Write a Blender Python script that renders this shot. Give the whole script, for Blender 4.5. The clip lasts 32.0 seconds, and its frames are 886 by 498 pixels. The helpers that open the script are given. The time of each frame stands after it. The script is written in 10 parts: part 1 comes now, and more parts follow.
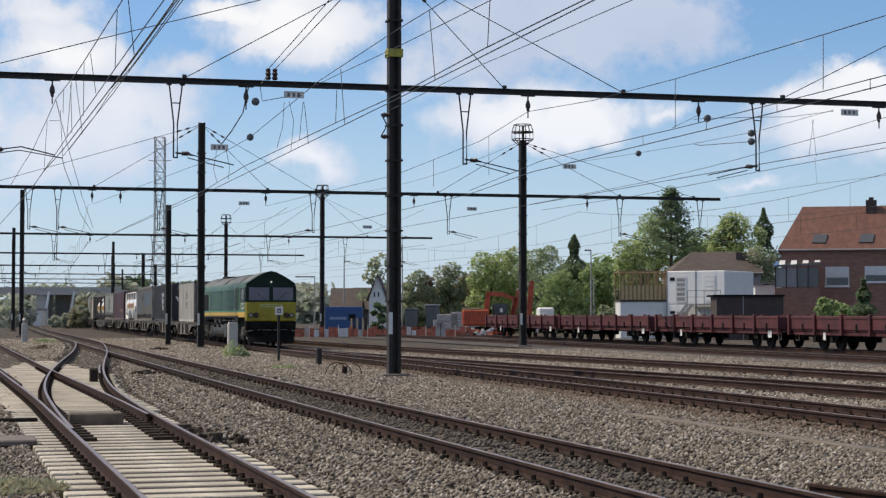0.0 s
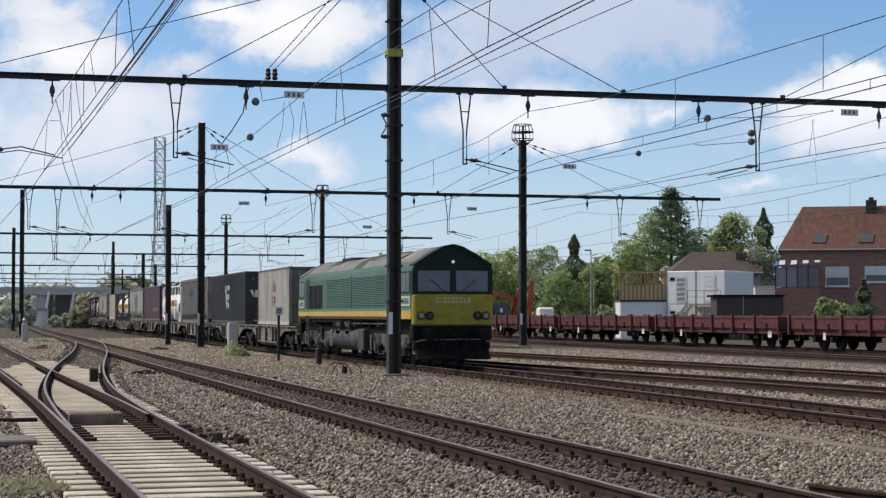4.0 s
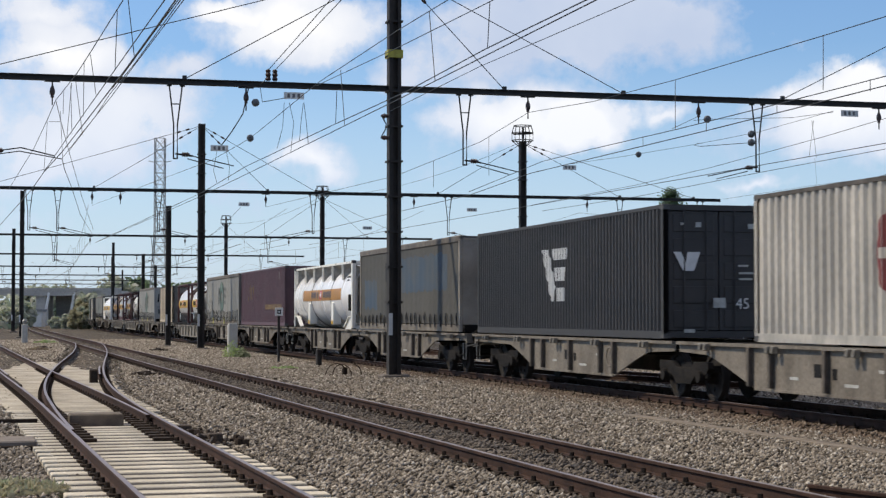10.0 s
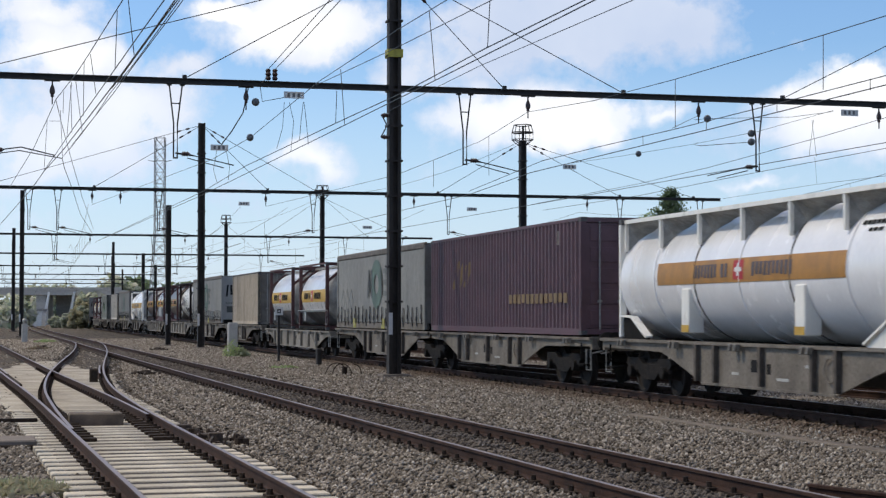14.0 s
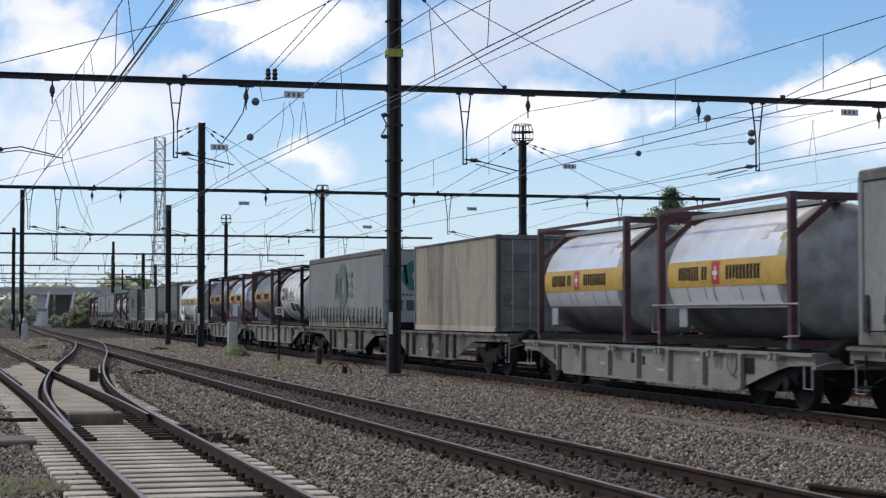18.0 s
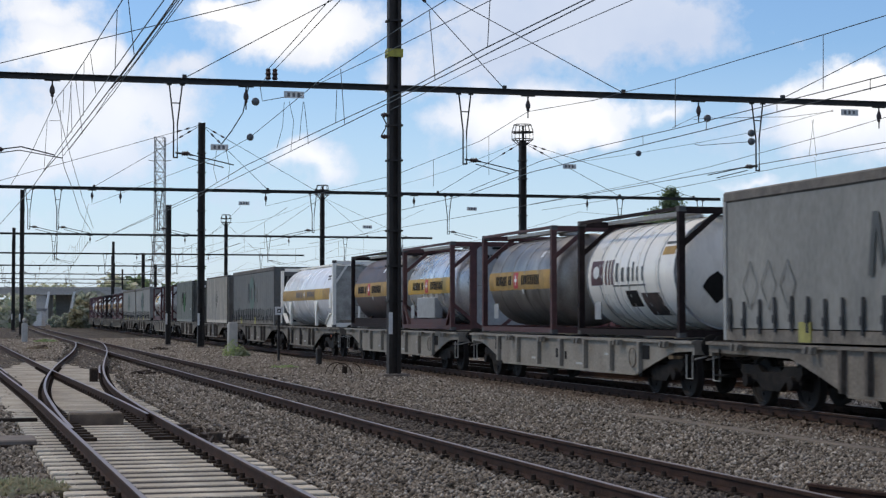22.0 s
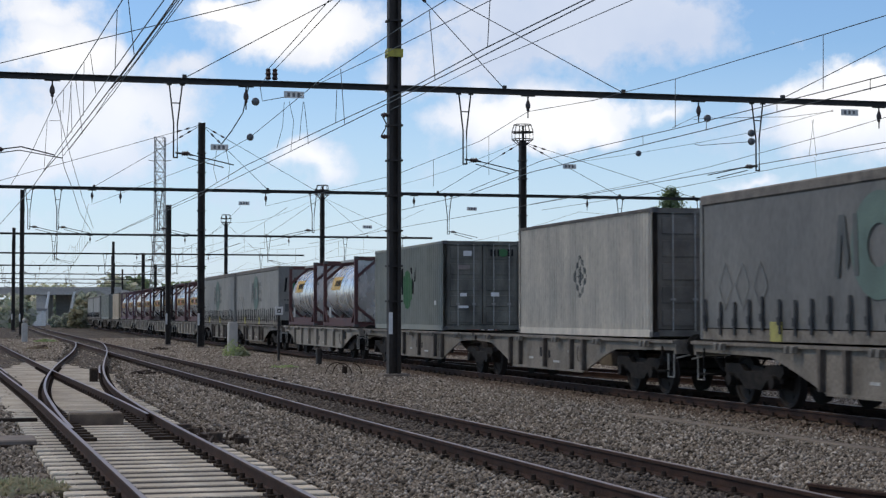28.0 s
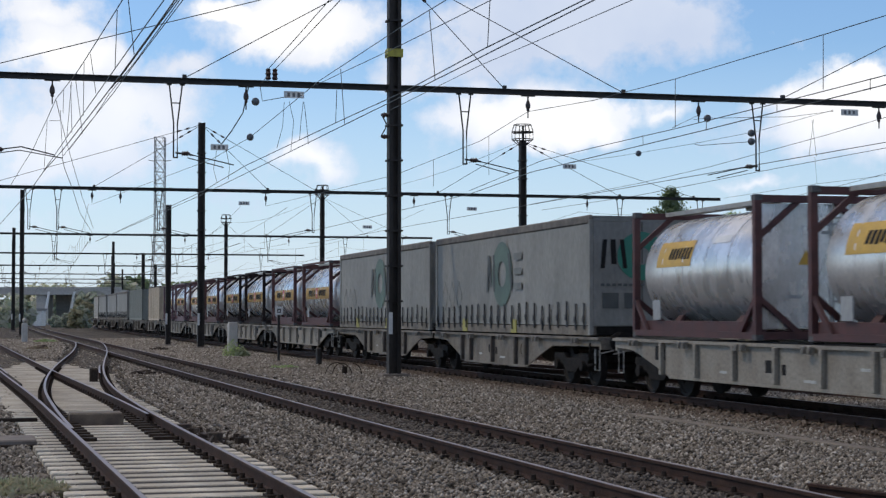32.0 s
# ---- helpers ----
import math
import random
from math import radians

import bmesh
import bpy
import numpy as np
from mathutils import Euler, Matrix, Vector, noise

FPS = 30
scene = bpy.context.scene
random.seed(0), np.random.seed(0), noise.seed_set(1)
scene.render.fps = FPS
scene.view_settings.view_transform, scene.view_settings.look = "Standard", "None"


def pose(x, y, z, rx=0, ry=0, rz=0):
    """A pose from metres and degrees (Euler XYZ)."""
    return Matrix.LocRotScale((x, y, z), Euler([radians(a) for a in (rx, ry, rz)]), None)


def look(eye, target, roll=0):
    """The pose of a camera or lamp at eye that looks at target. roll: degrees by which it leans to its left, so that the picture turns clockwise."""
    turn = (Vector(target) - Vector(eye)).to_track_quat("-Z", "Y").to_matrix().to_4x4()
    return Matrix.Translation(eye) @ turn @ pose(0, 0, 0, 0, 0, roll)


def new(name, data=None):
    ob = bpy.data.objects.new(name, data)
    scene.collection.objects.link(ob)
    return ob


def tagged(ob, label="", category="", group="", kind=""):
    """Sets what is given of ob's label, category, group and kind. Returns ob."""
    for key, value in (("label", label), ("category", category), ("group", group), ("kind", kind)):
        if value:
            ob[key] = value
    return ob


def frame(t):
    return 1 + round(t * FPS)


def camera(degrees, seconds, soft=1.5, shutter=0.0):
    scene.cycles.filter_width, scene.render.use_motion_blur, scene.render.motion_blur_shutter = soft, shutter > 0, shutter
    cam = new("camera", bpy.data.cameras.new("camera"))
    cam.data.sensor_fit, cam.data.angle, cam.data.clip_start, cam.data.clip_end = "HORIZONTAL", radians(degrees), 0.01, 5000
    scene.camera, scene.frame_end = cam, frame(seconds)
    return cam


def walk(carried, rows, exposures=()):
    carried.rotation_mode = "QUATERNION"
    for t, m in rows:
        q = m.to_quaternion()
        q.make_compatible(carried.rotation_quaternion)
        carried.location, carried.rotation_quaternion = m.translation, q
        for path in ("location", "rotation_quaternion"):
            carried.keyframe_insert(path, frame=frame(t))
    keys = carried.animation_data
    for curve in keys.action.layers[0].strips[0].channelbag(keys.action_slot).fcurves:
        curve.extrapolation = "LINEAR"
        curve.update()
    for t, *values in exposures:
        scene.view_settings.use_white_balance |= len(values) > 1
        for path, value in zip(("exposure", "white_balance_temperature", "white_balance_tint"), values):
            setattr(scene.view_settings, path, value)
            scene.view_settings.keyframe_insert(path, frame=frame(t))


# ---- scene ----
# ---- camera ----
EYE = Vector((0.0, 0.0, 1.6345))
YAW, PITCH = 0.25658, 0.03707


def aim(nod):
    """A point far ahead; nod in thousandths of a radian, as the tripod head gives a little."""
    p = PITCH + nod / 1000
    return EYE + 100 * Vector((-math.cos(YAW) * math.cos(p), math.sin(YAW) * math.cos(p), math.sin(p)))


cam = camera(28.165, 32.0, soft=1.3, shutter=0.25)
NODS = [(0.0, 0.0), (5.5, 0.0), (6.2, 0.25), (7.0, 0.5), (8.0, 0.54), (8.9, 0.8), (9.5, 0.58), (11.2, 0.52), (12.2, 0.28), (14.0, 0.2), (14.8, 0.04), (17.0, 0.0), (32.0, 0.0)]
walk(cam, [(t, look(EYE, aim(nod))) for t, nod in NODS],
     exposures=[(0.0, 0.02, 6640, 10), (7.0, 0.11, 6640, 10), (9.5, 0.11, 6660, 10), (12.5, 0.23, 6680, 10), (18.5, 0.27, 6760, 10), (23.0, 0.23, 6800, 10), (32.0, 0.24, 6820, 10)])

# ---- sky and sun ----
SUN_EL, SUN_AZ = radians(48), radians(243)   # azimuth counted from +X towards +Y


def make_world():
    w = bpy.data.worlds.new("sky")
    scene.world = w
    w.use_nodes = True
    nt = w.node_tree
    nt.nodes.clear()
    N, Lk = nt.nodes.new, nt.links.new
    out, bg = N("ShaderNodeOutputWorld"), N("ShaderNodeBackground")
    sky = N("ShaderNodeTexSky")
    sky.sky_type, sky.sun_disc = "NISHITA", False
    sky.sun_elevation, sky.sun_rotation = SUN_EL, radians(90) - SUN_AZ
    sky.air_density, sky.dust_density, sky.ozone_density = 1.0, 0.6, 1.5
    tc = N("ShaderNodeTexCoord")
    sep = N("ShaderNodeSeparateXYZ")
    Lk(tc.outputs["Generated"], sep.inputs[0])
    # clouds lie on a flat layer overhead: direction divided by its height
    add = N("ShaderNodeMath"); add.operation = "ADD"; add.inputs[1].default_value = 0.16
    mx = N("ShaderNodeMath"); mx.operation = "MAXIMUM"; mx.inputs[1].default_value = 0.0
    Lk(sep.outputs[2], mx.inputs[0]); Lk(mx.outputs[0], add.inputs[0])
    dv = N("ShaderNodeVectorMath"); dv.operation = "DIVIDE"
    cmb = N("ShaderNodeCombineXYZ")
    for i in range(3):
        Lk(add.outputs[0], cmb.inputs[i])
    Lk(tc.outputs["Generated"], dv.inputs[0]); Lk(cmb.outputs[0], dv.inputs[1])
    mp = N("ShaderNodeMapping"); mp.inputs["Location"].default_value = (3.3, 1.75, 0.0)
    mp.inputs["Scale"].default_value = (0.55, 1.0, 1.0)
    Lk(dv.outputs[0], mp.inputs[0])

    def nmath(op, a, b):
        n = N("ShaderNodeMath"); n.operation = op
        for i, q in enumerate((a, b)):
            if isinstance(q, (int, float)):
                n.inputs[i].default_value = q
            else:
                Lk(q, n.inputs[i])
        return n.outputs[0]

    def noise_of(scale, detail, rough, vec):
        n = N("ShaderNodeTexNoise")
        n.inputs["Scale"].default_value, n.inputs["Detail"].default_value, n.inputs["Roughness"].default_value = scale, detail, rough
        Lk(vec, n.inputs["Vector"])
        return n.outputs["Fac"]
    # loose cumulus heaps: centre direction, width, height, weight, whiteness
    heaps = [((-0.9887, 0.0427, 0.1435), 0.029, 0.011, 0.60, 1.0), ((-0.9720, 0.1687, 0.1633), 0.042, 0.019, 0.65, 1.0), ((-0.9452, 0.2860, 0.1576), 0.083, 0.022, 0.45, 0.0),
             ((-0.9180, 0.3601, 0.1659), 0.070, 0.019, 0.42, 0.0), ((-0.9485, 0.2969, 0.1105), 0.042, 0.014, 0.65, 1.0), ((-0.9368, 0.3332, 0.1071), 0.022, 0.010, 0.50, 1.0),
             ((-0.8845, 0.4531, 0.1112), 0.030, 0.022, 0.65, 1.0), ((-0.8737, 0.4681, 0.1322), 0.019, 0.016, 0.50, 1.0), ((-0.9213, 0.3712, 0.1160), 0.016, 0.006, 0.45, 1.0)]
    heaps += [((-0.9065, 0.4156, 0.0746), 0.019, 0.005, 0.40, 1.0), ((-0.9940, 0.0464, 0.0989), 0.058, 0.022, 0.50, 0.6), ((-0.9804, 0.1768, 0.0866), 0.022, 0.011, 0.55, 1.0),
              ((-0.9858, 0.0273, 0.1658), 0.029, 0.010, 0.50, 0.7), ((-0.9766, 0.1313, 0.1704), 0.013, 0.005, 0.40, 1.0), ((-0.9843, 0.1104, 0.1375), 0.016, 0.006, 0.30, 0.5),
              ((-0.9659, 0.2225, 0.1326), 0.019, 0.010, 0.30, 0.3), ((-0.9892, 0.0860, 0.1184), 0.038, 0.016, 0.30, 0.7)]
    warp = N("ShaderNodeTexNoise"); warp.inputs["Scale"].default_value, warp.inputs["Detail"].default_value = 30.0, 8.0
    Lk(tc.outputs["Generated"], warp.inputs["Vector"])
    wsub = N("ShaderNodeVectorMath"); wsub.operation = "SUBTRACT"; wsub.inputs[1].default_value = (0.5, 0.5, 0.5)
    Lk(warp.outputs["Color"], wsub.inputs[0])
    wsc = N("ShaderNodeVectorMath"); wsc.operation = "SCALE"; wsc.inputs["Scale"].default_value = 0.042
    Lk(wsub.outputs[0], wsc.inputs[0])
    dirw = N("ShaderNodeVectorMath"); dirw.operation = "ADD"
    Lk(tc.outputs["Generated"], dirw.inputs[0]); Lk(wsc.outputs[0], dirw.inputs[1])
    dens = nmath("SUBTRACT", noise_of(1.7, 8.0, 0.55, mp.outputs[0]), 0.25)
    dens = nmath("ADD", dens, nmath("MULTIPLY", nmath("SUBTRACT", noise_of(26.0, 8.0, 0.65, tc.outputs["Generated"]), 0.5), 0.75))
    white = nmath("MULTIPLY", noise_of(9.0, 6.0, 0.5, tc.outputs["Generated"]), 0.55)
    # the cover closes overhead and behind
    cov = N("ShaderNodeMapRange"); cov.inputs[1].default_value, cov.inputs[2].default_value = 0.24, 0.5
    cov.inputs[3].default_value, cov.inputs[4].default_value = 0.0, 0.2
    Lk(sep.outputs[2], cov.inputs[0])
    dens = nmath("ADD", dens, cov.outputs[0])
    for c, rx, rz, wgt, pale in heaps:
        sb = N("ShaderNodeVectorMath"); sb.operation = "SUBTRACT"; sb.inputs[1].default_value = c
        Lk(dirw.outputs[0], sb.inputs[0])
        ml = N("ShaderNodeVectorMath"); ml.operation = "MULTIPLY"; ml.inputs[1].default_value = (1 / rx, 1 / rx, 1 / rz)
        Lk(sb.outputs[0], ml.inputs[0])
        ln = N("ShaderNodeVectorMath"); ln.operation = "LENGTH"
        Lk(ml.outputs[0], ln.inputs[0])
        f = nmath("MULTIPLY", nmath("MAXIMUM", nmath("SUBTRACT", 1.0, nmath("MULTIPLY", ln.outputs["Value"], 0.62)), 0.0), wgt)
        dens = nmath("ADD", dens, f)
        white = nmath("ADD", white, nmath("MULTIPLY", f, pale))
    r1 = N("ShaderNodeValToRGB")
    r1.color_ramp.elements[0].position, r1.color_ramp.elements[1].position = 0.35, 0.59
    Lk(dens, r1.inputs[0])
    r2 = N("ShaderNodeValToRGB")
    r2.color_ramp.elements[0].position, r2.color_ramp.elements[1].position = 0.22, 0.8
    r2.color_ramp.elements[0].color = (4.9, 5.8, 7.6, 1)
    r2.color_ramp.elements[1].color = (9.2, 9.35, 9.7, 1)
    Lk(nmath("ADD", white, cov.outputs[0]), r2.inputs[0])
    high = N("ShaderNodeMapRange"); high.inputs[1].default_value, high.inputs[2].default_value = 0.2, 0.5
    Lk(sep.outputs[2], high.inputs[0])
    warm = N("ShaderNodeMixRGB"); warm.blend_type = "MULTIPLY"; warm.inputs[2].default_value = (1.32, 1.1, 0.85, 1)
    Lk(high.outputs[0], warm.inputs[0]); Lk(r2.outputs[0], warm.inputs[1])
    tint = N("ShaderNodeMixRGB"); tint.blend_type = "MULTIPLY"; tint.inputs[0].default_value = 1.0; tint.inputs[2].default_value = (0.8, 1.02, 1.3, 1)
    Lk(sky.outputs[0], tint.inputs[1])
    mix = N("ShaderNodeMixRGB")
    Lk(r1.outputs[0], mix.inputs[0]); Lk(tint.outputs[0], mix.inputs[1]); Lk(warm.outputs[0], mix.inputs[2])
    # haze towards the horizon
    hz = N("ShaderNodeMapRange"); hz.inputs[1].default_value, hz.inputs[2].default_value = 0.0, 0.15
    hz.inputs[3].default_value, hz.inputs[4].default_value = 0.65, 0.0
    Lk(sep.outputs[2], hz.inputs[0])
    mix2 = N("ShaderNodeMixRGB"); mix2.inputs[2].default_value = (6.2, 7.4, 9.4, 1)
    Lk(hz.outputs[0], mix2.inputs[0]); Lk(mix.outputs[0], mix2.inputs[1])
    Lk(mix2.outputs[0], bg.inputs[0]); bg.inputs[1].default_value = 0.1
    Lk(bg.outputs[0], out.inputs[0])


make_world()
sun_data = bpy.data.lights.new("sun", "SUN")
sun_data.energy, sun_data.angle, sun_data.color = 3.4, radians(0.6), (1.0, 0.89, 0.72)
sun = new("sun", sun_data)
SUN_DIR = Vector((math.cos(SUN_AZ) * math.cos(SUN_EL), math.sin(SUN_AZ) * math.cos(SUN_EL), math.sin(SUN_EL)))
sun.matrix_world = look(SUN_DIR * 200, (0, 0, 0))


def sun_dimming_cloud():
    """An unseen cloud added to dim the sun in the second half: a flat-based heap, thin towards its edge."""
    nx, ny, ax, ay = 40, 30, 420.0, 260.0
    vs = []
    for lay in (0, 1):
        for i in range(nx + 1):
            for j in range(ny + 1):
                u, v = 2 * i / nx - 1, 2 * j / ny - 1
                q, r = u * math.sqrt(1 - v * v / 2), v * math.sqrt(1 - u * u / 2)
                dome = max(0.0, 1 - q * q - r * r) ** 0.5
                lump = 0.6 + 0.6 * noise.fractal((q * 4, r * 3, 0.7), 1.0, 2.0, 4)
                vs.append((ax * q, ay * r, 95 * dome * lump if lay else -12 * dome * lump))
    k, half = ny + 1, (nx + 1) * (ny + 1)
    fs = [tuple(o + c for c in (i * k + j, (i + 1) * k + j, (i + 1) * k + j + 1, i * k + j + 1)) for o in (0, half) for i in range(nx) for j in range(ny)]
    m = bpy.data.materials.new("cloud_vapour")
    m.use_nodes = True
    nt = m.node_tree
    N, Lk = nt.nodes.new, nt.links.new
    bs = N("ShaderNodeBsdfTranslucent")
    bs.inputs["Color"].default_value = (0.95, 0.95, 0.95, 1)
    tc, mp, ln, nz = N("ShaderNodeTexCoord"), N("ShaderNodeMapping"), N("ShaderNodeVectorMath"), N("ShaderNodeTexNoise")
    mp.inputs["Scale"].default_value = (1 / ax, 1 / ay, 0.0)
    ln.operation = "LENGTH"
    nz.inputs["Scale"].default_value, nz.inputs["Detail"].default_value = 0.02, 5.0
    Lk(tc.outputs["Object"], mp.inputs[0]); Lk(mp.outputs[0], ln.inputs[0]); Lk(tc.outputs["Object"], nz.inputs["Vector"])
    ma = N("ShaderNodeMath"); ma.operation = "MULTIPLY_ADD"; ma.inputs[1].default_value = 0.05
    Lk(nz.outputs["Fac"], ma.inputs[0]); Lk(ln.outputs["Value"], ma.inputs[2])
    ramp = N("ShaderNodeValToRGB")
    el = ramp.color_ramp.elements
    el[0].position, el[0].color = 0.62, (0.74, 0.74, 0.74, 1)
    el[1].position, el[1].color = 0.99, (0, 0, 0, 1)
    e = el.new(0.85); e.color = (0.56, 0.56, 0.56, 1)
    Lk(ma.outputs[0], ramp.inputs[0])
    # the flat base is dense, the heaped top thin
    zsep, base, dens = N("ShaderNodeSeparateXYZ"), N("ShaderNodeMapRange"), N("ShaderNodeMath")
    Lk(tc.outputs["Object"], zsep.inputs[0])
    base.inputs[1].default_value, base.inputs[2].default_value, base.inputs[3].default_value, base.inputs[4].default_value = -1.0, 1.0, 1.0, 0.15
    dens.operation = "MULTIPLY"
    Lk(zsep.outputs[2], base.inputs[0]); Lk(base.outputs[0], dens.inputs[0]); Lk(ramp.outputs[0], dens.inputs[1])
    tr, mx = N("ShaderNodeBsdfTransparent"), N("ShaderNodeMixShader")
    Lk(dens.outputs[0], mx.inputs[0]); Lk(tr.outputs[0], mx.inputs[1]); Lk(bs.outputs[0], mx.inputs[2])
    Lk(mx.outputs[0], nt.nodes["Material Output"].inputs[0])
    me = bpy.data.meshes.new("sun_dimming_cloud")
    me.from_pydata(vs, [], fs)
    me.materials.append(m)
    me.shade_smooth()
    return tagged(new("sun_dimming_cloud", me), "unseen added cloud that dims the sun as it drifts", "cloud", kind="structure")


# added out of view, only to shade the yard
CLOUD = sun_dimming_cloud()


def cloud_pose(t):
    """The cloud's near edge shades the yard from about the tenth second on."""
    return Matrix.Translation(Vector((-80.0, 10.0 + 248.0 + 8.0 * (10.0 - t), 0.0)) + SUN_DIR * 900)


# ---- materials ----
def mat(name, col, rough=0.6, metal=0.0, var=0.25, scale=6.0, bump=0.0, fine=60.0, col2=None, spread=(0.35, 0.7), rnd=0.0, stretch=(1, 1, 1), spec=0.5):
    """Principled material with a coarse stain pattern, a fine grain and bump; rnd varies it from object to object."""
    m = bpy.data.materials.new(name)
    m.use_nodes = True
    nt = m.node_tree
    N, Lk = nt.nodes.new, nt.links.new
    bs = nt.nodes["Principled BSDF"]
    bs.inputs["Roughness"].default_value, bs.inputs["Metallic"].default_value = rough, metal
    bs.inputs["Specular IOR Level"].default_value = spec
    tc, mp = N("ShaderNodeTexCoord"), N("ShaderNodeMapping")
    mp.inputs["Scale"].default_value = stretch
    Lk(tc.outputs["Object"], mp.inputs[0])
    n1, n2 = N("ShaderNodeTexNoise"), N("ShaderNodeTexNoise")
    n1.inputs["Scale"].default_value, n1.inputs["Detail"].default_value = scale, 5.0
    n2.inputs["Scale"].default_value, n2.inputs["Detail"].default_value = fine, 3.0
    Lk(mp.outputs[0], n1.inputs["Vector"]); Lk(mp.outputs[0], n2.inputs["Vector"])
    c2 = col2 or tuple(c * (1 - 1.6 * var) for c in col)
    ramp = N("ShaderNodeValToRGB")
    ramp.color_ramp.elements[0].position, ramp.color_ramp.elements[1].position = spread
    ramp.color_ramp.elements[0].color = (*[max(0.0, c) for c in c2], 1)
    ramp.color_ramp.elements[1].color = (*col, 1)
    Lk(n1.outputs["Fac"], ramp.inputs[0])
    mr = N("ShaderNodeMapRange")
    mr.inputs[1].default_value, mr.inputs[2].default_value = 0.3, 0.7
    mr.inputs[3].default_value, mr.inputs[4].default_value = 1 - var * 0.7, 1 + var * 0.5
    Lk(n2.outputs["Fac"], mr.inputs[0])
    mul = N("ShaderNodeVectorMath"); mul.operation = "SCALE"
    Lk(ramp.outputs[0], mul.inputs[0]); Lk(mr.outputs[0], mul.inputs["Scale"])
    last = mul.outputs[0]
    if rnd:
        oi, m2 = N("ShaderNodeObjectInfo"), N("ShaderNodeMapRange")
        m2.inputs[3].default_value, m2.inputs[4].default_value = 1 - rnd, 1 + rnd
        Lk(oi.outputs["Random"], m2.inputs[0])
        s2 = N("ShaderNodeVectorMath"); s2.operation = "SCALE"
        Lk(last, s2.inputs[0]); Lk(m2.outputs[0], s2.inputs["Scale"])
        last = s2.outputs[0]
    Lk(last, bs.inputs["Base Color"])
    rr = N("ShaderNodeMapRange")
    rr.inputs[3].default_value, rr.inputs[4].default_value = max(0.03, rough - 0.12), min(1, rough + 0.12)
    Lk(n1.outputs["Fac"], rr.inputs[0]); Lk(rr.outputs[0], bs.inputs["Roughness"])
    if bump:
        b = N("ShaderNodeBump"); b.inputs["Strength"].default_value, b.inputs["Distance"].default_value = bump, 0.02
        Lk(n2.outputs["Fac"], b.inputs["Height"]); Lk(b.outputs[0], bs.inputs["Normal"])
    return m


def stuff_mat(name, cols, rough=0.9, leaf=0.0):
    """Colour by island: for gravel, leaves and other loose stuff."""
    m = bpy.data.materials.new(name)
    m.use_nodes = True
    nt = m.node_tree
    N, Lk = nt.nodes.new, nt.links.new
    bs = nt.nodes["Principled BSDF"]
    bs.inputs["Roughness"].default_value = rough
    bs.inputs["Specular IOR Level"].default_value = 0.25
    g, ramp = N("ShaderNodeNewGeometry"), N("ShaderNodeValToRGB")
    el = ramp.color_ramp.elements
    while len(el) < len(cols):
        el.new(0.5)
    for i, c in enumerate(cols):
        el[i].position, el[i].color = i / (len(cols) - 1), (*c, 1)
    Lk(g.outputs["Random Per Island"], ramp.inputs[0])
    Lk(ramp.outputs[0], bs.inputs["Base Color"])
    if leaf:
        tr, mx = N("ShaderNodeBsdfTranslucent"), N("ShaderNodeMixShader")
        mx.inputs[0].default_value = leaf
        Lk(ramp.outputs[0], tr.inputs[0]); Lk(bs.outputs[0], mx.inputs[1]); Lk(tr.outputs[0], mx.inputs[2])
        Lk(mx.outputs[0], nt.nodes["Material Output"].inputs[0])
    return m


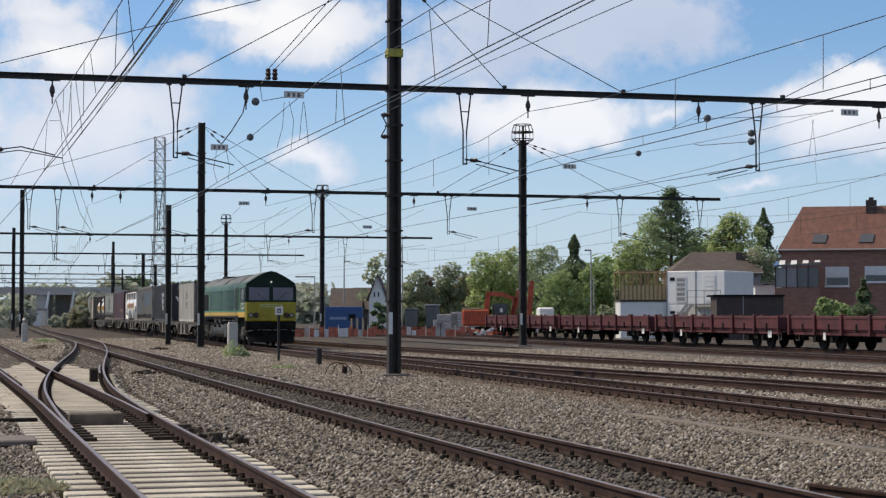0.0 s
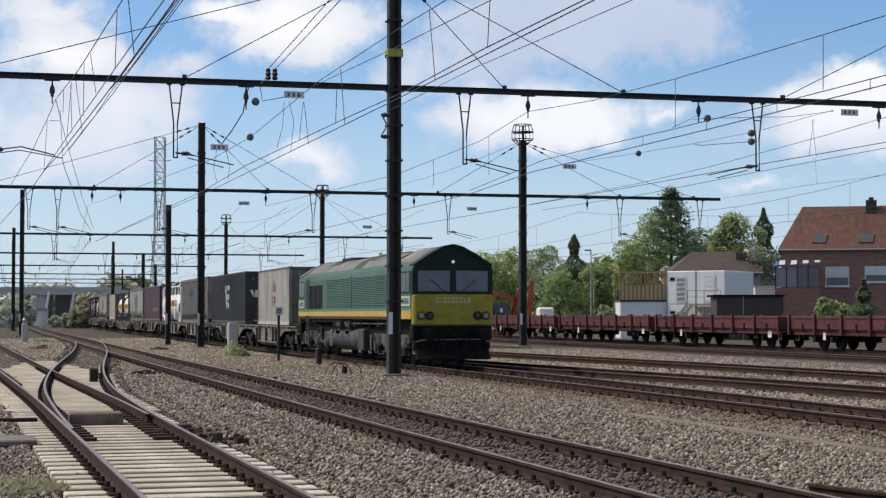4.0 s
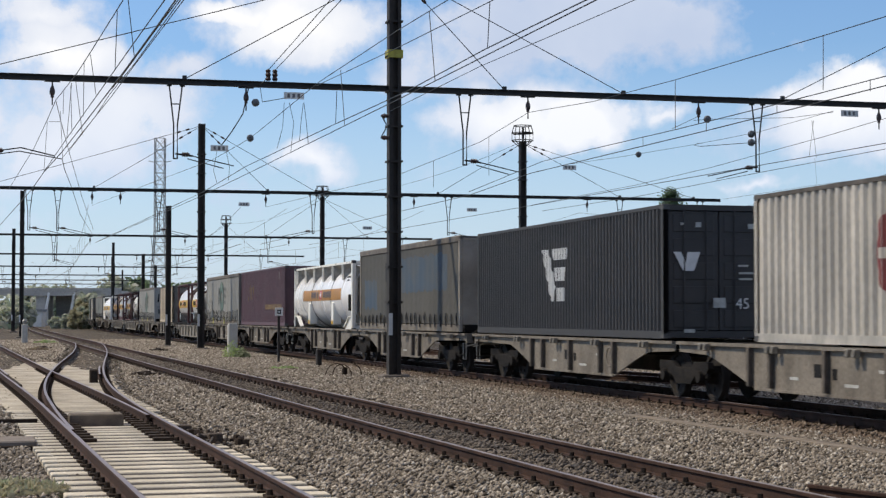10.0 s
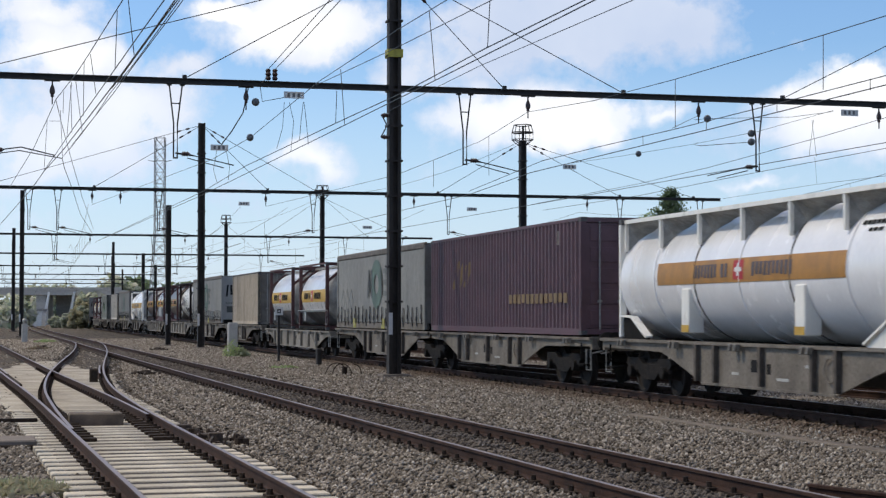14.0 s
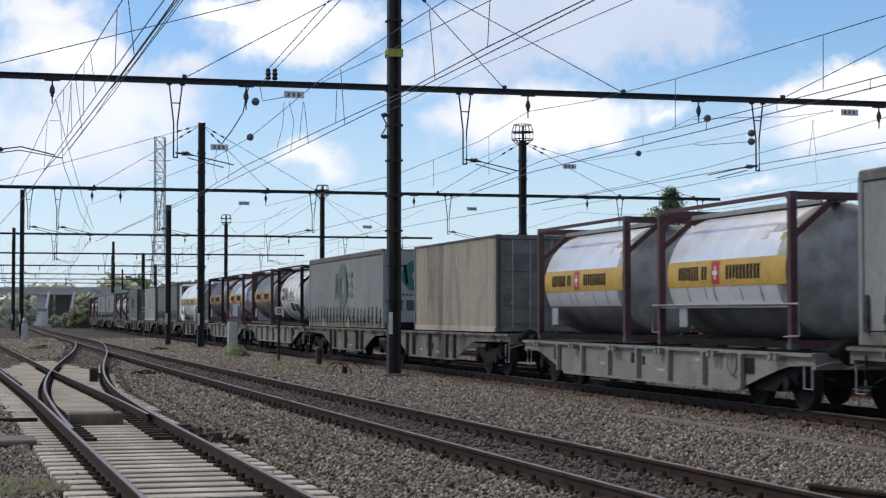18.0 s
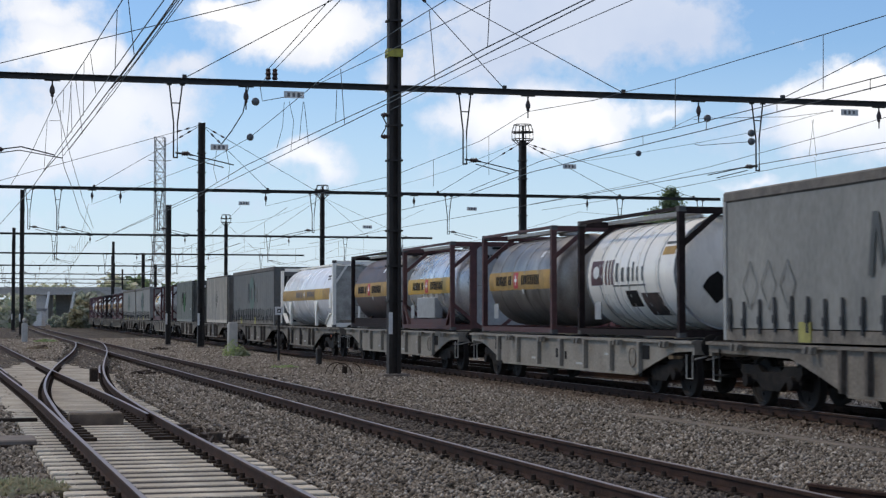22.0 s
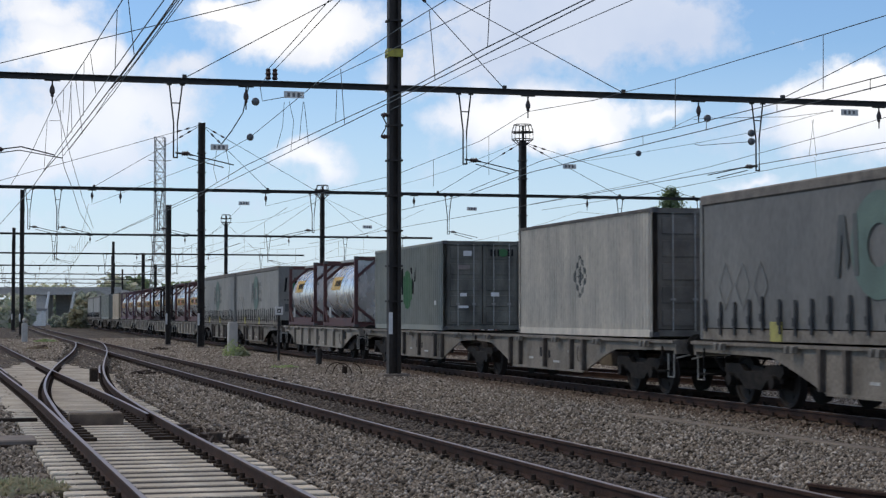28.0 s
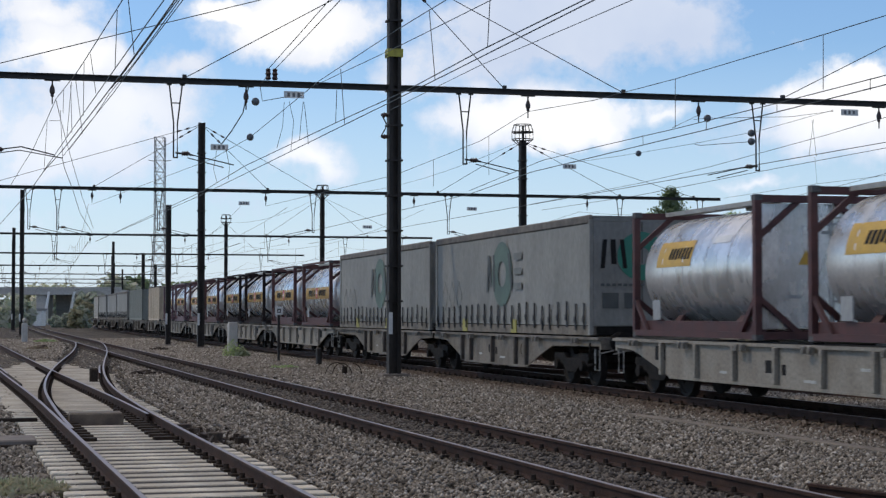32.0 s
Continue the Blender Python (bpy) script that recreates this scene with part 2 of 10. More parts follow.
# ---- mesh helpers ----
class MB:
    """Collects vertices and faces for one mesh."""

    def __init__(self):
        self.v, self.f = [], []

    def add(self, vs, fs):
        o = len(self.v)
        self.v += [tuple(p) for p in vs]
        self.f += [tuple(i + o for i in q) for q in fs]
        return self

    def box(self, x0, x1, y0, y1, z0, z1, m=None):
        vs = [Vector((x, y, z)) for z in (z0, z1) for x, y in ((x0, y0), (x1, y0), (x1, y1), (x0, y1))]
        if m:
            vs = [m @ p for p in vs]
        return self.add(vs, [(3, 2, 1, 0), (4, 5, 6, 7), (0, 1, 5, 4), (1, 2, 6, 5), (2, 3, 7, 6), (3, 0, 4, 7)])

    def tube(self, p0, p1, r0, r1=None, n=8, caps=True):
        p0, p1 = Vector(p0), Vector(p1)
        r1 = r0 if r1 is None else r1
        q = (p1 - p0).to_track_quat("Z", "Y")
        ring = [q @ Vector((math.cos(2 * math.pi * i / n), math.sin(2 * math.pi * i / n), 0)) for i in range(n)]
        vs = [p0 + r0 * c for c in ring] + [p1 + r1 * c for c in ring]
        fs = [(i, (i + 1) % n, n + (i + 1) % n, n + i) for i in range(n)]
        if caps:
            fs += [tuple(range(n - 1, -1, -1)), tuple(range(n, 2 * n))]
        return self.add(vs, fs)

    def path(self, pts, r, n=6):
        """One bent pipe through the points."""
        pts = [Vector(p) for p in pts]
        vs, k = [], len(pts)
        for i, p in enumerate(pts):
            d = (pts[min(i + 1, k - 1)] - pts[max(i - 1, 0)]).normalized()
            a = d.cross(Vector((0.0, 0.0, 1.0)))
            a = a.normalized() if a.length > 1e-3 else Vector((1.0, 0.0, 0.0))
            b = a.cross(d)
            vs += [p + a * (r * math.cos(2 * math.pi * j / n)) + b * (r * math.sin(2 * math.pi * j / n)) for j in range(n)]
        fs = [(i * n + j, i * n + (j + 1) % n, (i + 1) * n + (j + 1) % n, (i + 1) * n + j) for i in range(k - 1) for j in range(n)]
        fs += [tuple(range(n - 1, -1, -1)), tuple(range((k - 1) * n, k * n))]
        return self.add(vs, fs)

    def beam(self, p0, p1, w, h):
        """A bar of w by h from p0 to p1, its height kept upright."""
        p0, p1 = Vector(p0), Vector(p1)
        d = (p1 - p0).normalized()
        side = d.cross(Vector((0, 0, 1)))
        side = side.normalized() if side.length > 1e-4 else Vector((1, 0, 0))
        up = side.cross(d)
        vs = [p + side * (a * w / 2) + up * (b * h / 2) for p in (p0, p1) for a, b in ((-1, -1), (1, -1), (1, 1), (-1, 1))]
        return self.add(vs, [(0, 1, 2, 3), (7, 6, 5, 4), (4, 5, 1, 0), (5, 6, 2, 1), (6, 7, 3, 2), (7, 4, 0, 3)])

    def sweep(self, prof, frames, closed=True, caps=True):
        """prof: list of (u, v); frames: list of (origin, axis u, axis v)."""
        n = len(prof)
        vs = [o + a * u + b * w for o, a, b in frames for u, w in prof]
        fs = []
        for k in range(len(frames) - 1):
            for i in range(n if closed else n - 1):
                j = (i + 1) % n
                fs.append((k * n + i, k * n + j, (k + 1) * n + j, (k + 1) * n + i))
        if caps and closed:
            fs += [tuple(range(n - 1, -1, -1)), tuple(range((len(frames) - 1) * n, len(frames) * n))]
        return self.add(vs, fs)

    def plate(self, outline, y0, y1):
        """An outline in x, z pulled from y0 to y1."""
        n = len(outline)
        vs = [(x, y, z) for y in (y0, y1) for x, z in outline]
        return self.add(vs, [tuple(range(n)), tuple(range(2 * n - 1, n - 1, -1))] + [(i, i + n, (i + 1) % n + n, (i + 1) % n) for i in range(n)])

    def lathe(self, prof, axis_m, n=24):
        """prof: (distance along, radius); turned about the local x axis of axis_m."""
        vs = [axis_m @ Vector((x, r * math.cos(2 * math.pi * i / n), r * math.sin(2 * math.pi * i / n))) for x, r in prof for i in range(n)]
        fs = [(k * n + i, k * n + (i + 1) % n, (k + 1) * n + (i + 1) % n, (k + 1) * n + i) for k in range(len(prof) - 1) for i in range(n)]
        fs += [tuple(range(n - 1, -1, -1)), tuple(range((len(prof) - 1) * n, len(prof) * n))]
        return self.add(vs, fs)

    def mesh(self, name, material, smooth=False):
        me = bpy.data.meshes.new(name)
        me.from_pydata(self.v, [], self.f)
        me.materials.append(material)
        bm = bmesh.new()
        bm.from_mesh(me)
        bmesh.ops.recalc_face_normals(bm, faces=bm.faces)
        bm.to_mesh(me)
        bm.free()
        if smooth:
            me.shade_smooth()
            me.set_sharp_from_angle(angle=radians(40))
        return me


def part(name, mb, material, parent=None, label="", smooth=False, at=None):
    """Links a mesh (or an MB) as one object under a thing or a part."""
    me = mb.mesh(name, material, smooth) if isinstance(mb, MB) else mb
    ob = new(name, me)
    if parent:
        ob.parent = parent
    if at is not None:
        ob.matrix_basis = at
    if label:
        ob["label"] = label
    return ob


def thing(name, label, category, group="", kind="", m=None):
    ob = new(name)
    ob.empty_display_size = 0.3
    if m is not None:
        ob.matrix_basis = m
    return tagged(ob, label, category, group, kind)


def bevelled(mb, width=0.02, angle=30):
    """The mesh of an MB with its sharp edges bevelled, as a new MB."""
    bm = bmesh.new()
    vs = [bm.verts.new(p) for p in mb.v]
    for q in mb.f:
        try:
            bm.faces.new([vs[i] for i in q])
        except ValueError:
            pass
    bmesh.ops.recalc_face_normals(bm, faces=bm.faces)
    es = [e for e in bm.edges if len(e.link_faces) == 2 and e.calc_face_angle(0) > radians(angle)]
    bmesh.ops.bevel(bm, geom=es, offset=width, segments=1, affect="EDGES", clamp_overlap=True)
    out = MB()
    bm.verts.index_update()
    out.v = [tuple(p.co) for p in bm.verts]
    out.f = [tuple(p.index for p in f.verts) for f in bm.faces]
    bm.free()
    return out

# ---- plan: rail tops are z = 0; x runs along the lines, y across them ----
GROUND = -0.24


def path_a(x):
    """Centre of the line on which the train runs."""
    w, w2 = min(200.0, max(0.0, -x - 50)), min(22.0, max(0.0, -x - 225))
    return 14.44 + 1.0e-7 * w ** 3 + w2 * w2 / 600 + 0.073 * max(0.0, -x - 247)


def curve(pts):
    xs, ys = [p[0] for p in pts], [p[1] for p in pts]
    n = len(pts)
    sl = [(ys[min(i + 1, n - 1)] - ys[max(i - 1, 0)]) / (xs[min(i + 1, n - 1)] - xs[max(i - 1, 0)]) for i in range(n)]

    def y(x):
        if x <= xs[0]:
            return ys[0] + sl[0] * (x - xs[0])
        if x >= xs[-1]:
            return ys[-1] + sl[-1] * (x - xs[-1])
        i = max(k for k in range(n - 1) if xs[k] <= x)
        d = xs[i + 1] - xs[i]
        t = (x - xs[i]) / d
        return ((1 + 2 * t) * (1 - t) ** 2 * ys[i] + t * (1 - t) ** 2 * d * sl[i] + t * t * (3 - 2 * t) * ys[i + 1] + t * t * (t - 1) * d * sl[i + 1])
    return y


path_b = curve([(-400, 8.6), (-200, 6.4), (-98, 6.28), (-75, 6.3), (-50, 6.38), (-30, 6.5), (-16, 6.66), (20, 7.2)])
path_c1 = curve([(-300, -3.9), (-99, 0.34), (-54, 1.32), (-36, 1.83), (-28, 1.98), (-20, 2.12), (-16, 2.19), (10, 2.5)])
path_c2 = curve([(-112, 6.3), (-104, 6.15), (-82, 4.9), (-62, 3.42), (-53, 2.8), (-45, 2.36), (-39, 2.14), (-33, 2.06), (-28, 2.05), (-20, 2.12)])
path_d = curve([(-86, 14.44), (-77, 14.75), (-63, 16.2), (-48, 17.75), (-40, 18.8), (-30, 19.5), (-15, 19.7), (60, 19.9)])
path_e = curve([(-230, 15.2), (-160, 16.9), (-104, 19.2), (-82, 20.6), (-62, 22.6), (-48, 23.9), (-30, 24.4), (60, 24.6)])
path_f = curve([(-330, 26.0), (-200, 30.5), (-127, 32.6), (-60, 33.0), (60, 33.0)])
path_g = curve([(-330, 32.5), (-200, 37.0), (-127, 39.0), (-60, 39.0), (80, 39.0)])

M_RAIL = mat("rail_steel", (0.066, 0.039, 0.03), 0.8, 0.0, 0.3, 3.0, 0.15, 40, spec=0.12)
M_RAILTOP = mat("rail_running_surface", (0.3, 0.255, 0.25), 0.45, 0.5, 0.2, 2.0, 0.0, 30, spec=0.3)
M_WOOD = mat("sleeper_timber", (0.125, 0.1, 0.078), 0.9, 0, 0.35, 4.0, 0.5, 30, rnd=0.25, stretch=(3, 0.6, 1))
M_CONC = mat("sleeper_pale", (0.58, 0.525, 0.425), 0.85, 0, 0.2, 3.0, 0.35, 40, rnd=0.15)
M_CLIP = mat("fastening_iron", (0.055, 0.04, 0.03), 0.85, 0.0, 0.3, 20, spec=0.12)


def ground_material():
    m = bpy.data.materials.new("yard_ground")
    m.use_nodes = True
    nt = m.node_tree
    N, Lk = nt.nodes.new, nt.links.new
    bs = nt.nodes["Principled BSDF"]
    bs.inputs["Roughness"].default_value = 0.95
    bs.inputs["Specular IOR Level"].default_value = 0.15
    tc = N("ShaderNodeTexCoord")
    vo = N("ShaderNodeTexVoronoi"); vo.inputs["Scale"].default_value = 17.0
    n0 = N("ShaderNodeTexNoise"); n0.inputs["Scale"].default_value = 0.35; n0.inputs["Detail"].default_value = 6
    n1 = N("ShaderNodeTexNoise"); n1.inputs["Scale"].default_value = 12.0; n1.inputs["Detail"].default_value = 4
    for n in (vo, n0, n1):
        Lk(tc.outputs["Object"], n.inputs["Vector"])
    stone = N("ShaderNodeValToRGB")
    el = stone.color_ramp.elements
    el[0].color, el[1].color = (0.065, 0.053, 0.042, 1), (0.255, 0.222, 0.182, 1)
    sepc = N("ShaderNodeSeparateColor")
    Lk(vo.outputs["Color"], sepc.inputs[0]); Lk(sepc.outputs[0], stone.inputs[0])
    # shade between the stones painted in: colour drops towards cell edges
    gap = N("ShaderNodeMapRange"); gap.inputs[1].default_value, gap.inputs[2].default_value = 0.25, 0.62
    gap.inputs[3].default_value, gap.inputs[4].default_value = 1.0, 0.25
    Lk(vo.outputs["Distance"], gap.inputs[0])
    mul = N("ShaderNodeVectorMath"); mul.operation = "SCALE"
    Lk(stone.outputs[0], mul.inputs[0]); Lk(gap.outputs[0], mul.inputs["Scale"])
    soil = N("ShaderNodeValToRGB"); soil.color_ramp.elements[0].position, soil.color_ramp.elements[1].position = 0.5, 0.68
    Lk(n0.outputs["Fac"], soil.inputs[0])
    mix = N("ShaderNodeMixRGB"); mix.inputs[2].default_value = (0.16, 0.12, 0.09, 1)
    fac = N("ShaderNodeMath"); fac.operation = "MULTIPLY"; fac.inputs[1].default_value = 0.4
    Lk(soil.outputs[0], fac.inputs[0]); Lk(fac.outputs[0], mix.inputs[0]); Lk(mul.outputs[0], mix.inputs[1])
    Lk(mix.outputs[0], bs.inputs["Base Color"])
    b = N("ShaderNodeBump"); b.inputs["Strength"].default_value = 0.9; b.inputs["Distance"].default_value = 0.03; b.invert = True
    Lk(vo.outputs["Distance"], b.inputs["Height"]); Lk(b.outputs[0], bs.inputs["Normal"])
    return m


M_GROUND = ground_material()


def ground():
    xs = [-4000, -1500, -700, -400, -300, -240, -200, -160] + [-130 + 1.0 * i for i in range(136)] + [20, 60, 120, 300, 1000, 3000]
    ys = [-3000, -800, -200, -60, -20, -10, -6] + [-4 + 0.5 * i for i in range(60)] + [28, 32, 38, 46, 60, 100, 200, 500, 1500, 4000]
    vs = []
    for x in xs:
        for y in ys:
            near = max(0.0, 1 - abs(x + 50) / 90) * (1 if -4 < y < 26 else 0)
            vs.append((x, y, GROUND + near * 0.035 * noise.fractal((x * 0.5, y * 0.7, 0.3), 1.0, 2.0, 3)))
    n = len(ys)
    fs = [(i * n + j, (i + 1) * n + j, (i + 1) * n + j + 1, i * n + j + 1) for i in range(len(xs) - 1) for j in range(n - 1)]
    me = bpy.data.meshes.new("ground")
    me.from_pydata(vs, [], fs)
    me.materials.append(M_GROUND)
    me.shade_smooth()
    return tagged(new("ground", me), "grey-brown gravel yard between the railway tracks", "ground", kind="structure")


RAIL_PROF = [(-0.07, -0.165), (0.07, -0.165), (0.07, -0.152), (0.012, -0.13), (0.012, -0.045), (0.036, -0.035), (0.036, -0.008), (0.028, -0.003), (-0.028, -0.003), (-0.036, -0.008), (-0.036, -0.035), (-0.012, -0.045), (-0.012, -0.13), (-0.07, -0.152)]


def stations(x0, x1):
    out, x = [x0], x0
    while x < x1 - 0.01:
        step = 1.5 if -70 < x < 0 else 6.0
        x = min(x1, x + step)
        out.append(x)
    return out


def rail(path, off, x0, x1, parent, name="rail"):
    fr = []
    for x in stations(x0, x1):
        d = Vector((1, (path(x + 0.2) - path(x - 0.2)) / 0.4, 0)).normalized()
        s = Vector((-d.y, d.x, 0))
        o = Vector((x, path(x), 0)) + s * off
        fr.append((o, s, Vector((0, 0, 1))))
    r = part(name, MB().sweep(RAIL_PROF, fr), M_RAIL, parent, "brown rusty steel rail")
    part("running_surface", MB().sweep([(-0.026, -0.004), (0.026, -0.004), (0.026, 0.0), (-0.026, 0.0)], fr), M_RAILTOP, r, "worn bright rail head")
    return r


def sleeper_mesh(name, length, material, w=0.26, h=0.14):
    mb = MB().box(-w / 2, w / 2, -length / 2, length / 2, -0.165 - h, -0.168)
    return bevelled(mb, 0.012).mesh(name, material)


SLEEPER_WOOD, SLEEPER_PALE = sleeper_mesh("sleeper", 1.85, M_WOOD), sleeper_mesh("sleeper", 2.6, M_CONC, 0.32)


def sleepers(path, x0, x1, mesh, parent, pitch=0.6, drop=0.0):
    x = x0
    k = 0
    rg = random.Random(int(x0 * 7))
    while x < x1:
        a = math.atan((path(x + 0.3) - path(x - 0.3)) / 0.6)
        part("sleeper", mesh, None, parent, at=Matrix.Translation((x + rg.uniform(-0.02, 0.02), path(x), -drop - rg.uniform(0, 0.01))) @ Matrix.Rotation(a + rg.uniform(-0.01, 0.01), 4, "Z"))
        x += pitch
        k += 1


def clips(path, offs, x0, x1, parent, pitch=0.6, big=1.0):
    """Bolted chairs on both sides of each rail, one set a sleeper."""
    mb, x = MB(), x0
    while x < x1:
        a = math.atan((path(x + 0.3) - path(x - 0.3)) / 0.6)
        m = Matrix.Translation((x, path(x), 0)) @ Matrix.Rotation(a, 4, "Z")
        for o in offs:
            for s in (-1, 1):
                mb.box(-0.09 * big, 0.09 * big, o + s * 0.10 - 0.05, o + s * 0.10 + 0.05 * big, -0.166, -0.14, m)
                mb.tube(m @ Vector((0.0, o + s * 0.10, -0.15)), m @ Vector((0.0, o + s * 0.10, -0.085)), 0.026 * big, 0.02 * big, n=6)
        x += pitch
    return tagged(part("fastenings", mb, M_CLIP, parent, "dark iron rail chairs and bolts"), kind="stuff")


def tracks():
    G = 0.7535
    a = thing("railway_track", "straight running line with brown rusty rails in gravel", "track", "tracks in the yard", "structure")
    for s in (-G, G):
        rail(path_a, s, -420, 330, a)
    sleepers(path_a, -72, -14, SLEEPER_WOOD, a, drop=0.012)
    clips(path_a, (-G, G), -72, -14, a)
    b = thing("railway_track", "foreground line on dark timber sleepers in light gravel", "track", "tracks in the yard", "structure")
    for s in (-G, G):
        rail(path_b, s, -400, 20, b)
    sleepers(path_b, -100, -9, SLEEPER_WOOD, b)
    clips(path_b, (-G, G), -80, -9, b, big=1.35)
    c = thing("railway_turnout", "curved turnout with rusty rails on pale sleepers", "turnout", "tracks in the yard", "structure")
    rail(path_c1, -G, -300, 8, c)
    rail(path_c1, G, -300, -29.5, c)
    rail(path_c2, G, -110, 8, c)
    rail(path_c2, -G, -112, -26, c)
    sleepers(path_c1, -33.4, -8, SLEEPER_PALE, c, 0.6)
    long_sleeper = sleeper_mesh("sleeper", 2.75, M_CONC)
    sleepers(lambda x: 0.5 * (path_c1(x) + path_c2(x)), -60, -33.5, long_sleeper, c, 0.62)
    clips(path_c1, (-G,), -60, -8, c, big=1.5)
    clips(path_c2, (G,), -60, -8, c, big=1.5)
    clips(path_c1, (G,), -60, -30, c)
    clips(path_c2, (-G,), -60, -30, c)
    # check rails beside the running rails and the planed switch blades
    rail(path_c1, -G + 0.12, -58.5, -50.5, c, "check_rail")
    rail(path_c2, G - 0.12, -58.5, -50.5, c, "check_rail")
    for nm, p, lab in (("d", path_d, "siding behind the running line with rusty rails"), ("e", path_e, "siding fanning out of the yard, rusty rails"), ("f", path_f, "disused siding in dark dirty ballast"), ("g", path_g, "far siding on which red wagons stand")):
        k = thing("railway_track", lab, "track", "tracks in the yard", "structure")
        x0 = {"d": -84, "e": -225, "f": -330, "g": -330}[nm]
        for s in (-G, G):
            rail(p, s, x0, 60, k)


M_STONE = stuff_mat("ballast_stones", [(0.045, 0.036, 0.028), (0.19, 0.16, 0.126), (0.3, 0.262, 0.215), (0.1, 0.08, 0.06), (0.52, 0.47, 0.4)])
M_STONERUST = stuff_mat("rusty_ballast", [(0.085, 0.06, 0.043), (0.15, 0.113, 0.085), (0.12, 0.088, 0.065), (0.22, 0.175, 0.14)])
M_STONEDARK = stuff_mat("oily_ballast", [(0.055, 0.045, 0.037), (0.12, 0.1, 0.082), (0.19, 0.162, 0.135), (0.085, 0.068, 0.055)])
M_DARKBALLAST = mat("dark_ballast", (0.1, 0.083, 0.07), 0.95, 0, 0.4, 0.8, 0.6, 18)
M_FILL = mat("packed_dirt", (0.06, 0.048, 0.038), 0.95, 0, 0.4, 2.0, 0.5, 20)
M_SAND = mat("pale_grit", (0.48, 0.43, 0.345), 0.95, 0, 0.3, 0.9, 0.5, 22)


def stone_mesh(name, pts, sizes, material, rg):
    """Loose stones: squashed octahedra of uneven shape."""
    n = len(pts)
    base = np.array([(1, 0, 0), (0, 1, 0), (-1, 0, 0), (0, -1, 0), (0, 0, 0.8), (0, 0, -0.6)], float)
    ang = rg.uniform(0, 2 * math.pi, n)
    jit = rg.uniform(0.65, 1.35, (n, 6, 1))
    v = base[None] * jit
    c, s = np.cos(ang)[:, None], np.sin(ang)[:, None]
    x, y = v[:, :, 0] * c - v[:, :, 1] * s, v[:, :, 0] * s + v[:, :, 1] * c
    v = np.stack([x, y, v[:, :, 2] + 0.35 * x * rg.uniform(-1, 1, (n, 1))], 2) * sizes[:, None, None] + pts[:, None, :]
    f = np.array([(0, 1, 4), (1, 2, 4), (2, 3, 4), (3, 0, 4), (1, 0, 5), (2, 1, 5), (3, 2, 5), (0, 3, 5)])
    idx = (f[None] + (np.arange(n) * 6)[:, None, None]).reshape(-1)
    me = bpy.data.meshes.new(name)
    me.vertices.add(6 * n)
    me.vertices.foreach_set("co", v.astype(np.float32).ravel())
    me.loops.add(len(idx))
    me.loops.foreach_set("vertex_index", idx.astype(np.int32))
    me.polygons.add(8 * n)
    me.polygons.foreach_set("loop_start", np.arange(0, 24 * n, 3, dtype=np.int32))
    me.update()
    me.materials.append(material)
    return me


